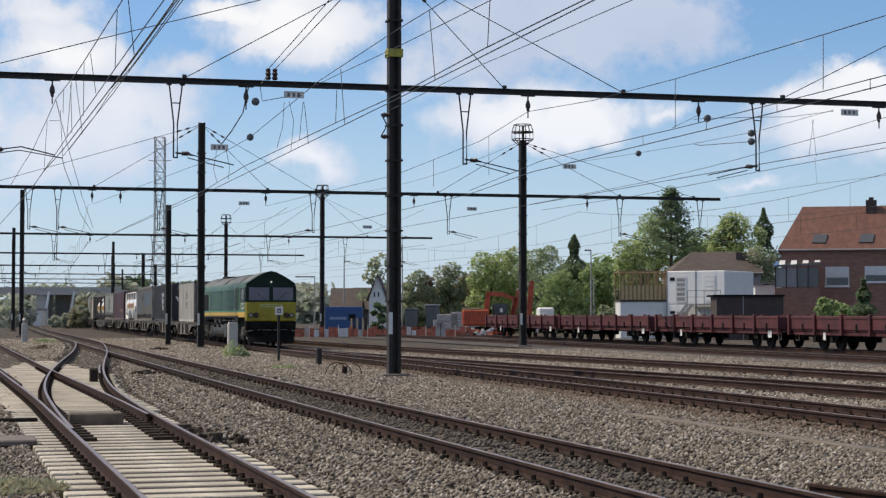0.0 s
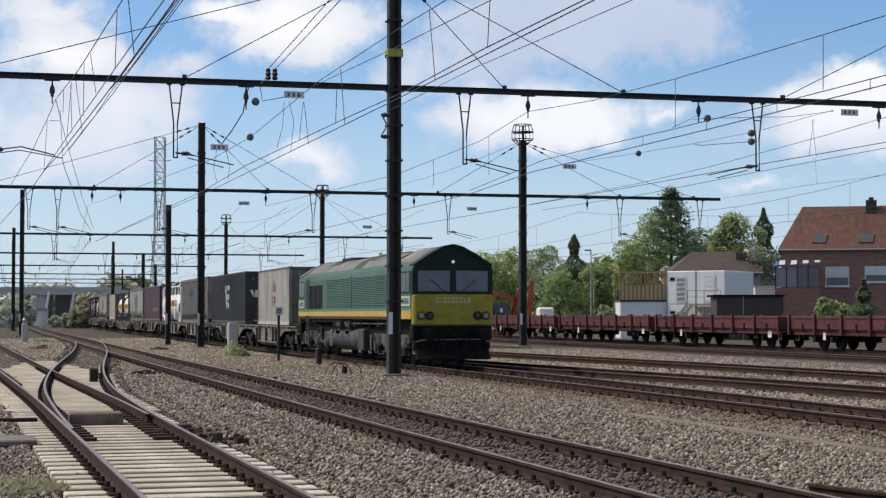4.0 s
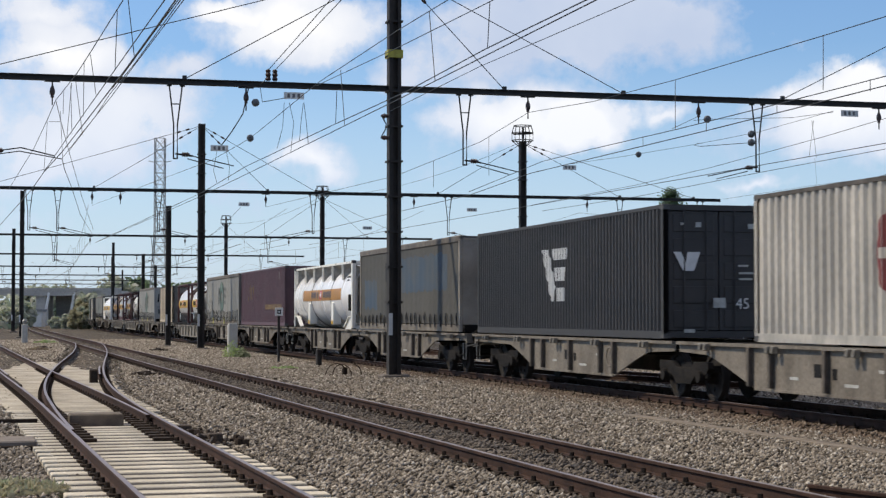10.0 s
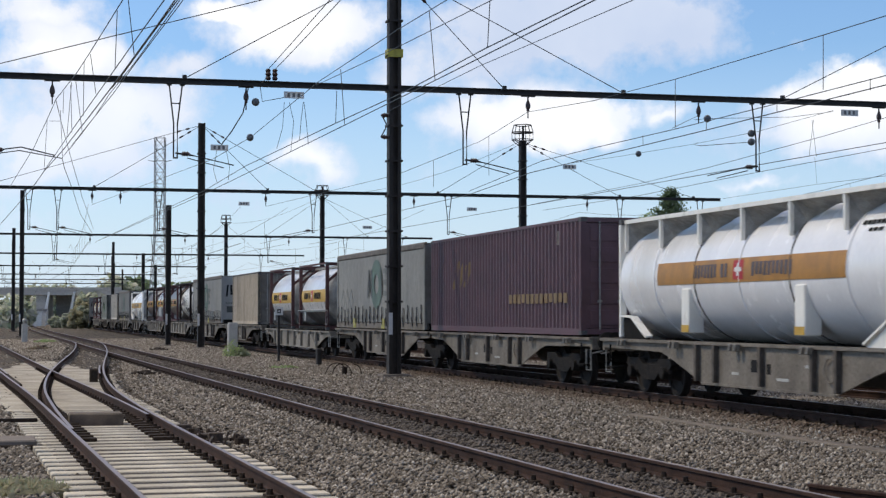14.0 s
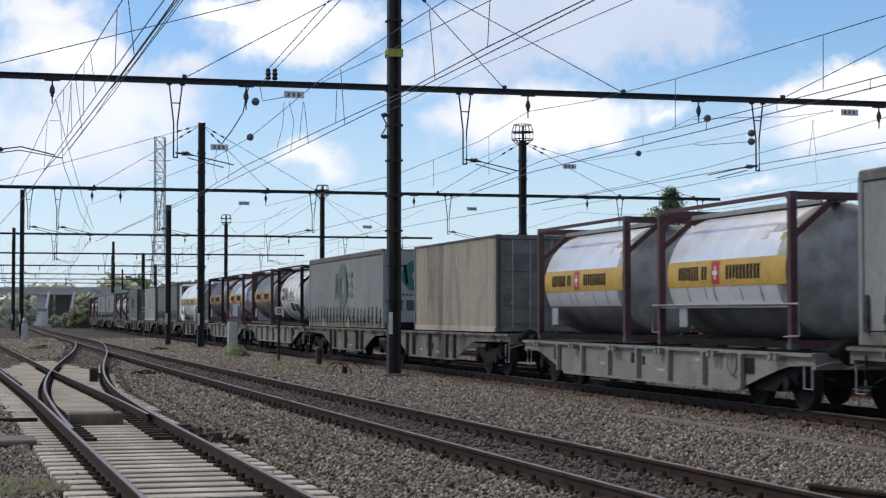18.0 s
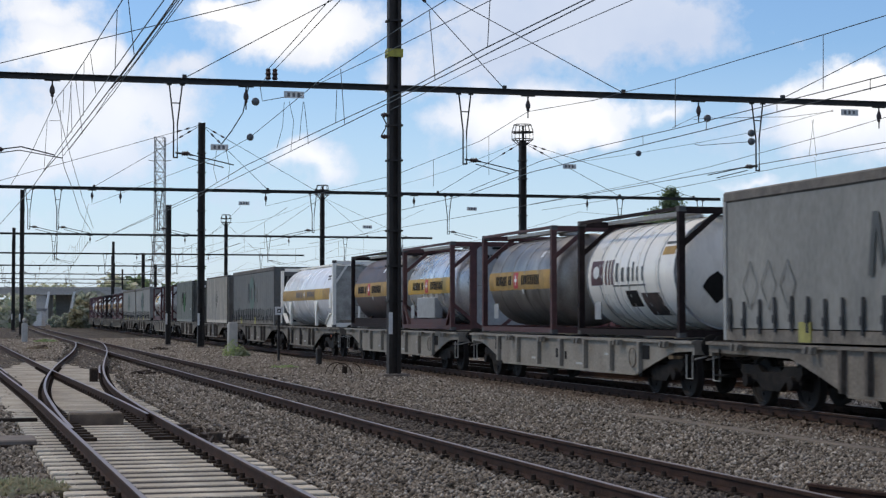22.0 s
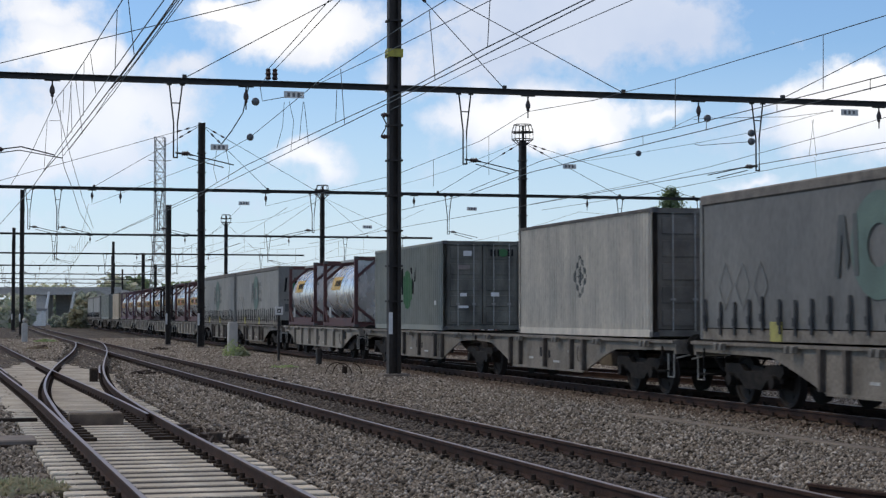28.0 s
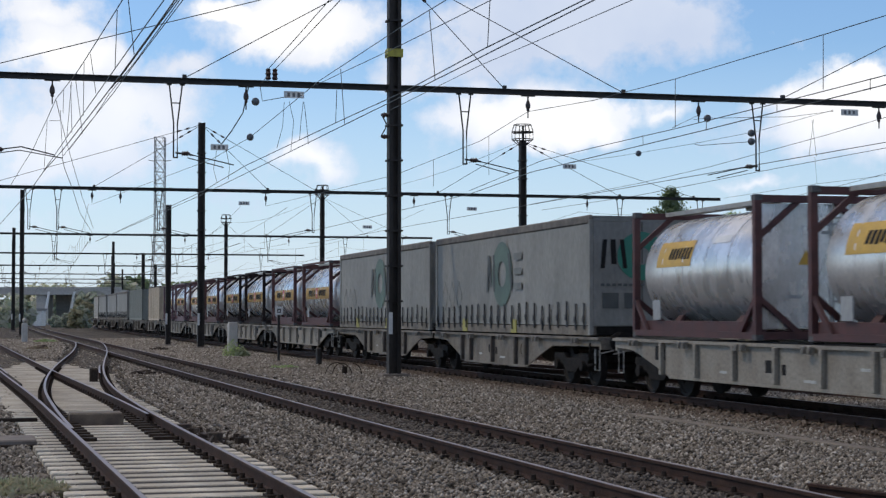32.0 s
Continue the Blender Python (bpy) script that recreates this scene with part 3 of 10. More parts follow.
def ballast():
    rg = np.random.RandomState(11)
    # distance from the yard's near edge: dense close by, thinner further out
    n = 300000
    u = rg.uniform(0, 1, n)
    x = -(12.5 * (135 / 12.5) ** u)
    lo, hi = -x * 0.0 - 1.0, np.minimum(13.0, -x * 0.56 + 1.2)
    y = lo + (hi - lo) * rg.uniform(0, 1, n)
    keep = np.ones(n, bool)
    z = np.full(n, GROUND + 0.02)
    for path in (path_b, path_c1, path_c2):
        d = np.abs(y - np.array([path(q) for q in np.round(x, 1)]))
        on = (d < 0.95)
        z = np.where(on, -0.217 if path is path_b else GROUND - 0.02, np.where(d < 2.0, np.maximum(z, -0.185 - (d - 0.95) * 0.04), z))
        keep &= ~((np.abs(d - 0.7535) < 0.1))
        if path is not path_b:
            keep &= (d > 1.35) | (rg.uniform(0, 1, n) < 0.08)
    size = 0.0255 * rg.uniform(0.5, 1.6, n) * (1 + np.maximum(0, -x - 30) / 60)
    wild = np.abs(z + 0.217) < 0.001
    p = np.stack([x, y, z + np.where(wild, rg.uniform(-0.02, 0.065, n), rg.uniform(-0.012, 0.02, n))], 1)[keep]
    size = size[keep]
    on_b = np.abs(p[:, 1] - np.array([path_b(q) for q in np.round(p[:, 0], 1)])) < 0.95
    tagged(new("ballast", stone_mesh("ballast", p[~on_b], size[~on_b], M_STONE, rg)), "light grey-brown crushed stone ballast between the tracks", "ballast", kind="stuff")
    tagged(new("oily_ballast", stone_mesh("oily_ballast", p[on_b], size[on_b], M_STONEDARK, rg)), "dark oily ballast between the foreground rails", "ballast", kind="stuff")
    n = 26000
    x = rg.uniform(-72, -20, n)
    d = rg.uniform(-2.2, 2.0, n)
    y = np.array([path_a(q) for q in x]) + d
    keep = np.abs(np.abs(d) - 0.7535) > 0.1
    z = np.where(np.abs(d) < 1.0, -0.19, -0.19 - (np.abs(d) - 1.0) * 0.035)
    p = np.stack([x, y, z], 1)[keep]
    tagged(new("rusty_ballast", stone_mesh("rusty_ballast", p, (0.04 * rg.uniform(0.6, 1.4, n))[keep], M_STONERUST, rg)), "rust-brown ballast along the running line", "ballast", kind="stuff")
    n = 70000
    x = -27 - 63 * rg.uniform(0, 1, n) ** 1.3
    y = 16.6 + 14.5 * rg.uniform(0, 1, n)
    keep = np.ones(n, bool)
    for path in (path_d, path_e):
        d = np.abs(y - np.array([path(q) for q in np.round(x, 1)]))
        keep &= np.abs(d - 0.7535) > 0.12
    p = np.stack([x, y, np.full(n, GROUND + 0.02)], 1)[keep]
    tagged(new("siding_ballast", stone_mesh("siding_ballast", p, (0.05 * rg.uniform(0.6, 1.5, n))[keep], M_STONE, rg)), "grey ballast between the sidings", "ballast", kind="stuff")
    tagged(new("dark_ballast", MB().add([(-330, 27, GROUND + 0.05), (80, 30.2, GROUND + 0.05), (80, 43, GROUND + 0.05), (-330, 39, GROUND + 0.05)], [(0, 1, 2, 3)]).mesh("dark_ballast", M_DARKBALLAST)), "dark dirty ballast under the far sidings", "ballast", kind="structure")
    xs = [-70 + 1.0 * i for i in range(37)]
    vs, top = [], -0.162
    for x in xs:
        a, b = path_c1(x) - 1.3, max(path_c1(x), path_c2(x)) + 1.02
        t = max(0.0, min(1.0, (-x - 54) / 16)) ** 0.7
        a, b = a + (b - a) * 0.42 * t + 0.12 * math.sin(x * 1.7), b - (b - a) * 0.42 * t + 0.08 * math.sin(x * 2.3)
        vs += [(x, a - 0.1, GROUND - 0.05), (x, a, top), (x, b, top), (x, b + 0.1, GROUND - 0.05)]
    fs = [(4 * i + k, 4 * i + 4 + k, 4 * i + 5 + k, 4 * i + 1 + k) for i in range(len(xs) - 1) for k in range(3)] + [(0, 1, 2, 3), tuple(4 * len(xs) - 4 + k for k in (3, 2, 1, 0))]
    tagged(new("pale_grit", MB().add(vs, fs).mesh("pale_grit", M_SAND)), "pale sandy grit filling the turnout", "grit", kind="structure")
    lane = [(Vector((x, path_c1(x), 0)), Vector((0, 1, 0)), Vector((0, 0, 1))) for x in [-33.9 + 1.0 * i for i in range(40)]]
    tagged(new("dirt_fill", MB().sweep([(-1.15, GROUND), (1.15, GROUND), (1.1, -0.182), (-1.1, -0.182)], lane).mesh("dirt_fill", M_FILL)), "dark dirt packed between pale turnout sleepers", "grit", kind="structure")


ground()
tracks()
ballast()

# ---- the train: distances are counted back from the front of the locomotive's side wall ----
def run(t):
    u = t - 16
    return 10.325 * u + 0.02914 * u * u - 0.0008785 * u ** 3 + 64.29


def train_pose(s, t):
    x = run(t) - s
    slope = (path_a(x + 0.5) - path_a(x - 0.5))
    return Matrix.Translation((x, path_a(x), 0)) @ Matrix.Rotation(math.atan(slope), 4, "Z")


MOVERS = []          # (thing, station of its carrier, offset on the carrier)
TIMES = [2.0 * i for i in range(17)]

M_UNDER = mat("underframe_black", (0.018, 0.016, 0.014), 0.85, 0.0, 0.4, 5, 0.2, spec=0.15)
M_BOGIE = mat("bogie_dirty", (0.026, 0.022, 0.019), 0.85, 0.0, 0.45, 6, 0.3, spec=0.2)
M_WHEEL = mat("wheel_steel", (0.019, 0.014, 0.011), 0.95, 0.0, 0.3, 8)
M_WAGON = mat("wagon_grey", (0.21, 0.183, 0.148), 0.75, 0, 0.44, 2.4, 0.1, 30, col2=(0.1, 0.082, 0.062), spread=(0.28, 0.6), stretch=(0.7, 1, 0.5))
M_WAGON2 = mat("wagon_pale_grey", (0.275, 0.248, 0.205), 0.7, 0, 0.4, 2.2, 0.1, 30, col2=(0.19, 0.16, 0.125), spread=(0.28, 0.58), stretch=(0.7, 1, 0.5))
M_RIB = mat("wagon_rib_grime", (0.12, 0.1, 0.082), 0.85, 0, 0.45, 5, 0.15, 30, stretch=(1, 1, 0.3))
M_HOOK = mat("wagon_hook_pale", (0.36, 0.33, 0.28), 0.75, 0, 0.4, 9)
M_CAST = mat("corner_casting", (0.12, 0.12, 0.12), 0.75, 0.1, 0.3, 12)
M_GLASSDARK = mat("dark_window", (0.012, 0.014, 0.018), 0.08, 0.0, 0.1, 3, spec=0.8)
M_WHITE = mat("white_paint", (0.72, 0.72, 0.7), 0.5, 0, 0.1, 5)
M_BLACK = mat("black_paint", (0.016, 0.015, 0.015), 0.7, 0, 0.2, 5, spec=0.15)
M_PALE_MARK = mat("pale_stencil", (0.5, 0.5, 0.47), 0.7, 0, 0.2, 9)
M_CHROME = mat("grey_metal", (0.4, 0.39, 0.36), 0.5, 0.25, 0.2, 10)


def wheel_meshes(k=1.0):
    prof = [(-0.07, 0.10), (-0.07, 0.36), (-0.055, 0.38), (-0.055, 0.40), (-0.065, 0.49), (-0.035, 0.49), (-0.03, 0.462), (0.068, 0.452), (0.068, 0.39), (0.03, 0.37), (0.02, 0.15), (0.07, 0.12), (0.07, 0.09)]
    mb = MB()
    turn = Matrix.Rotation(radians(90), 4, "Z")
    for s in (-1, 1):
        m = Matrix.Translation((0, s * 0.7535, 0)) @ (turn if s > 0 else Matrix.Rotation(radians(-90), 4, "Z"))
        mb.lathe(prof, m, 28)
        mb.lathe([(0.07, 0.13), (0.12, 0.12), (0.22, 0.12), (0.23, 0.05)], m, 12)
    mb.tube((0, -0.75, 0), (0, 0.75, 0), 0.085, n=10)
    # lifting holes and bolts on the discs show the turning
    for s in (-1, 1):
        for i in range(3):
            a = 2 * math.pi * i / 3
            mb.tube((0.26 * math.cos(a), s * 0.77, 0.26 * math.sin(a)), (0.26 * math.cos(a), s * 0.80, 0.26 * math.sin(a)), 0.045, n=8)
    mb.v = [(k * x, y, k * z) for x, y, z in mb.v]
    return mb.mesh("wheelset", M_WHEEL, True)


WHEELSET, WHEELSET_LARGE = wheel_meshes(), wheel_meshes(1.09)


def bogie_frame_mesh(base=1.8):
    mb = MB()
    for s in (-1, 1):
        y0, y1 = s * 0.96, s * 1.08
        h = base / 2
        mb.plate([(-h - 0.35, 0.62), (-h - 0.3, 0.74), (-0.55, 0.74), (-0.35, 0.62), (0.35, 0.62), (0.55, 0.74), (h + 0.3, 0.74), (h + 0.35, 0.62), (h + 0.2, 0.5), (0.6, 0.48), (0.35, 0.30), (-0.35, 0.30), (-0.6, 0.48), (-h - 0.2, 0.5)], min(y0, y1), max(y0, y1))
        for e in (-1, 1):
            x = e * h
            mb.box(x - 0.15, x + 0.15, s * 0.95 - 0.08, s * 0.95 + 0.17 * s + (0.08 if s < 0 else 0), 0.33, 0.6)
            mb.tube((x, s * 1.0, 0.46), (x, s * 1.16, 0.46), 0.13, 0.12, n=12)
            for d in (-0.2, 0.2):
                mb.tube((x + d, s * 1.02, 0.44), (x + d, s * 1.02, 0.66), 0.055, n=8)
    mb.box(-0.25, 0.25, -1.0, 1.0, 0.5, 0.72)
    mb.box(-h - 0.3, -h - 0.2, -0.95, 0.95, 0.55, 0.68).box(h + 0.2, h + 0.3, -0.95, 0.95, 0.55, 0.68)
    mb.tube((0, 0, 0.7), (0, 0, 0.98), 0.3, n=16)
    return bevelled(mb, 0.012).mesh("bogie_frame", M_BOGIE)


BOGIE_FRAME = bogie_frame_mesh()


WHEELS = []          # (wheelset, its place in the bogie, radius)


def bogie(parent, x):
    b = part("bogie", BOGIE_FRAME, None, parent, "dirty black two-axle bogie", at=Matrix.Translation((x, 0, 0)))
    for d in (-0.9, 0.9):
        WHEELS.append((part("wheelset", WHEELSET, None, b, at=Matrix.Translation((d, 0, 0.455))), Matrix.Translation((d, 0, 0.455)), 0.455))
    return b


def buffer_mesh():
    mb = MB()
    mb.lathe([(0, 0.11), (0.3, 0.11), (0.3, 0.085), (0.52, 0.085), (0.53, 0.16), (0.58, 0.22), (0.62, 0.225), (0.64, 0.18)], Matrix(), 18)
    return mb.mesh("buffer", M_UNDER, True)


BUFFER = buffer_mesh()


def buffers(parent, x, sign):
    for y in (-0.875, 0.875):
        part("buffer", BUFFER, None, parent, "black side buffer", at=Matrix.Translation((x, y, 1.03)) @ Matrix.Rotation(0 if sign > 0 else math.pi, 4, "Z"))
    c = MB().tube((x, 0, 1.0), (x + sign * 0.5, 0, 0.95), 0.05, n=8).tube((x + sign * 0.5, 0, 0.95), (x + sign * 0.55, 0, 0.55), 0.035, n=8)
    part("coupling", c, M_UNDER, parent, "screw coupling")
    for y in (-0.45, 0.4):
        part("air_hose", MB().path([(x, y, 0.95), (x + sign * 0.22, y, 0.78), (x + sign * 0.34, y * 0.7, 0.5), (x + sign * 0.45, y * 0.4, 0.6)], 0.028, 6), M_BLACK, parent, "black air hose")
    part("uncoupling_lever", MB().path([(x + sign * 0.06, -1.22, 0.78), (x + sign * 0.08, -0.9, 0.85), (x + sign * 0.08, 0.9, 0.85), (x + sign * 0.06, 1.22, 0.78)], 0.018, 6), M_CHROME, parent, "pale uncoupling bar")
    for y in (-1.18, 1.18):
        part("end_step", MB().path([(x - sign * 0.15, y, 0.86), (x - sign * 0.15, y, 0.4), (x - sign * 0.45, y, 0.4), (x - sign * 0.45, y, 0.86)], 0.018, 6), M_CHROME, parent, "bent steel foot step")


def belly(x0, x1, b0, b1, material, name, parent, ztop=1.13, zbot=0.33, ribs=5):
    """One long side of a wagon frame: solebar along the top, a plate hanging in between, ribs and rope hooks on it."""
    for s in (-1, 1):
        y0, y1 = sorted((s * 1.17, s * 1.2))
        m = min(2.1, (b1 - b0) * 0.27)
        pl = MB().plate([(x0, ztop), (x0, ztop - 0.2), *[(b0 + m * q / 6, ztop - 0.24 - (ztop - 0.24 - zbot) * (q / 6) ** 1.12) for q in range(7)], *[(b1 - m * q / 6, ztop - 0.24 - (ztop - 0.24 - zbot) * (q / 6) ** 1.12) for q in range(6, -1, -1)], (x1, ztop - 0.2), (x1, ztop)], y0, y1)
        pl.box(x0, x1, *sorted((s * 1.2, s * 1.27)), ztop - 0.06, ztop)
        pl.box(b0 + m, b1 - m, *sorted((s * 1.2, s * 1.225)), zbot - 0.01, zbot + 0.03)
        side = part(name, pl, material, parent, "pale grey fish-bellied frame side streaked with dirt")
        rib = bevelled(MB().plate([(-0.06, ztop - 0.06), (0.06, ztop - 0.06), (0.045, zbot + 0.05), (-0.045, zbot + 0.05)], *sorted((s * 1.2, s * 1.3))), 0.01).mesh("rib", M_RIB if ribs == 5 else material)
        flat0, flat1 = b0 + m * 0.85, b1 - m * 0.85
        for q in (0.03, 0.17, 0.5, 0.83, 0.97) if ribs == 5 else [i / (ribs - 1) for i in range(ribs)]:
            part("rib", rib, None, side, at=Matrix.Translation((flat0 + (flat1 - flat0) * q, 0, 0)))
        hx, n = b1 - m * 1.05, 16
        part("handwheel", MB().path([(hx + 0.2 * math.cos(2 * math.pi * k / n), s * 1.25, 0.74 + 0.2 * math.sin(2 * math.pi * k / n)) for k in range(n + 1)], 0.016, 5), M_WAGON, side, "dirty brake handwheel")
        n = int((x1 - x0) / 2.6)
        spig = bevelled(MB().plate([(-0.07, ztop - 0.15), (0.05, ztop - 0.15), (0.08, ztop - 0.02), (-0.03, ztop - 0.02)], *sorted((s * 1.27, s * 1.37))), 0.01).mesh("spigot", M_HOOK)
        for i in range(n):
            x = x0 + (i + 0.5) * (x1 - x0) / n
            for q in (-0.1, 0.12):
                part("spigot", spig, None, side, at=Matrix.Translation((x + q, 0, 0)))
        for q, ww, z0, z1 in ((-0.5, 0.25, 0.62, 0.84), (0.15, 0.15, 0.6, 0.78)):
            part("marking", MB().box((b0 + b1) / 2 + q, (b0 + b1) / 2 + q + ww, *sorted((s * 1.2, s * 1.206)), z0, z1), M_BLACK, side, "small black stencilled mark")
        for k, (q, zz, ww) in enumerate(((0.25, 0.55, 0.3), (0.6, 0.5, 0.45), (0.8, 0.75, 0.35))):
            x = b0 + m + (b1 - b0 - 2 * m) * q
            part("white_marking", MB().box(x, x + ww, *sorted((s * 1.2, s * 1.205)), zz, zz + 0.05), M_PALE_MARK, side)


def wagon_articulated(s0, s1, name="articulated_container_wagon"):
    """Twin wagon on three bogies; s0 and s1 are the ends of its frame."""
    c, half = (s0 + s1) / 2, (s1 - s0) / 2
    w = thing(name, "grey articulated container wagon on three black bogies", "wagon", "wagons of the freight train")
    for d in (-1, 1):
        a, b = sorted((d * 0.12, d * half))
        q = sorted((d * 1.5, d * (half - 3.4)))
        belly(a, b, q[0], q[1], M_WAGON, "frame_side", w)
        fl = MB().box(a, b, -0.45, 0.45, 0.8, 1.1)
        for i in range(7):
            x = a + (b - a) * (i + 0.5) / 7
            fl.box(x - 0.06, x + 0.06, -1.17, 1.17, 0.95, 1.1)
        part("centre_beam", fl, M_UNDER, w)
        part("end_beam", MB().box(*sorted((d * (half - 0.12), d * half)), -1.2, 1.2, 0.86, 1.14), M_WAGON, w)
        bogie(w, d * (half - 2.4))
        buffers(w, d * half, d)
        hb = MB().tube((d * (half - 0.6), -1.25, 0.62), (d * (half - 0.6), -1.25, 1.0), 0.02, n=6).box(d * (half - 0.6) - 0.2, d * (half - 0.6) + 0.2, -1.27, -1.1, 0.5, 0.53)
        part("step", hb, M_UNDER, w)
    bogie(w, 0.0)
    MOVERS.append((w, c, Matrix()))
    return c


def wagon_tank(s0, s1, low=0.0):
    c, half = (s0 + s1) / 2, (s1 - s0) / 2
    w = thing("flat_container_wagon", "pale grey four-axle flat wagon with deep side frames", "wagon", "wagons of the freight train")
    belly(-half, half, -half + 1.0, half - 1.0, M_WAGON2, "frame_side", w, ztop=1.13 - low, zbot=0.38 - 0.8 * low, ribs=7)
    fl = MB().box(-half, half, -0.45, 0.45, 0.78, 1.1 - low)
    for i in range(8):
        x = -half + 2 * half * (i + 0.5) / 8
        fl.box(x - 0.06, x + 0.06, -1.17, 1.17, 0.85, 1.1 - low)
    part("centre_beam", fl, M_UNDER, w)
    for d in (-1, 1):
        part("end_beam", MB().box(*sorted((d * (half - 0.12), d * half)), -1.2, 1.2, 0.86 - low, 1.14 - low), M_WAGON2, w)
        bogie(w, d * (half - 2.1))
        buffers(w, d * half, d)
        part("notice_frame", MB().box(d * (half - 2.6) - 0.25, d * (half - 2.6) + 0.25, -1.215, -1.2, 0.72 - low, 1.0 - low), M_BLACK, w, "dark notice holder")
    MOVERS.append((w, c, Matrix()))
    return c


DECK = 1.17


def place(ob, s_front, length, carrier, sunk=0.0):
    MOVERS.append((ob, carrier, Matrix.Translation((carrier - (s_front + length / 2), 0, DECK - sunk))))


CASTING = bevelled(MB().box(-0.089, 0.089, -0.081, 0.081, 0.0, 0.118), 0.012).mesh("corner_casting", M_CAST)


def castings(parent, L, H, W=2.438):
    for x in (-1, 1):
        for y in (-1, 1):
            for z in (0, H - 0.118):
                part("corner_casting", CASTING, None, parent, at=Matrix.Translation((x * (L / 2 - 0.087), y * (W / 2 - 0.079), z)))


SIDE = []            # length, width and rib pitch of the box being painted


def rib_offset(x, L, pitch, depth=0.056):
    """How far the corrugated side stands out (0) or back (-depth) at x."""
    u = ((x + int((L - 0.24) / pitch) * pitch / 2) / pitch) % 1.0
    if u < 0.08:
        return -depth * (0.5 - u / 0.16)
    if u < 0.4:
        return 0.0
    if u < 0.58:
        return -depth * (u - 0.4) / 0.18
    return -depth if u < 0.9 else -depth * (1 - (u - 0.9) / 0.2)


def corrugated(L, H, W, s, pitch, depth=0.056):
    """One corrugated long side, from end post to end post."""
    y = s * (W / 2 - 0.008)
    n = int((L - 0.24) / pitch)
    x0 = -n * pitch / 2
    prof = []
    for i in range(n):
        x = x0 + i * pitch
        prof += [(x, -depth / 2), (x + pitch * 0.08, 0), (x + pitch * 0.4, 0), (x + pitch * 0.58, -depth), (x + pitch * 0.9, -depth)]
    prof.append((x0 + n * pitch, -depth / 2))
    prof = [(-L / 2 + 0.1, -depth / 2)] + prof + [(L / 2 - 0.1, -depth / 2)]
    z0, z1 = 0.14, H - 0.07
    mb = MB()
    vs = [(x, y + s * d, z) for z in (z0, z1) for x, d in prof]
    k = len(prof)
    mb.add(vs, [(i, i + 1, k + i + 1, k + i) for i in range(k - 1)])
    mb.add([(x, y + s * d - s * 0.03, z) for z in (z0, z1) for x, d in prof], [(i, i + 1, k + i + 1, k + i) for i in range(k - 1)])
    return mb


def doors(parent, L, H, W, material, sign=1, bars=None):
    x = sign * L / 2
    for d in (-1, 1):
        a, b = sorted((d * 0.01, d * (W / 2 - 0.13)))
        mb = MB().box(*sorted((x - sign * 0.09, x - sign * 0.04)), a, b, 0.16, H - 0.13)
        n, panels = 5, []
        for i in range(n):
            z = 0.16 + (H - 0.3) * (i + 0.5) / n
            panels.append(bevelled(MB().box(*sorted((x - sign * 0.045, x - sign * 0.02)), a + 0.1, b - 0.1, z - (H - 0.3) / n * 0.36, z + (H - 0.3) / n * 0.36), 0.01))
        dr = part("door", bevelled(mb, 0.012), material, parent)
        for p in panels:
            part("door_panel", p, material, dr)
        br = MB()
        for q in (0.3, 0.75):
            y = a + (b - a) * q
            br.tube((x - sign * 0.0, y, 0.12), (x - sign * 0.0, y, H - 0.1), 0.018, n=8)
            br.box(x - 0.02, x + 0.02, y - 0.05, y + 0.05, 0.75, 0.8)
        part("locking_bar", br, bars or M_CHROME, dr, "steel locking bars")
    fr = MB()
    for y in (-1, 1):
        fr.box(*sorted((x, x - sign * 0.13)), *sorted((y * W / 2, y * (W / 2 - 0.13))), 0.1, H - 0.1)
    fr.box(*sorted((x, x - sign * 0.13)), -W / 2 + 0.13, W / 2 - 0.13, 0.02, 0.15).box(*sorted((x, x - sign * 0.13)), -W / 2 + 0.13, W / 2 - 0.13, H - 0.12, H - 0.01)
    part("door_frame", fr, material, parent)


# darker top rail for the pale boxes
M_DARKRAIL = mat("top_rail_dark", (0.14, 0.125, 0.11), 0.8, 0, 0.4, 4, 0.1)
PALE_BOXES = []


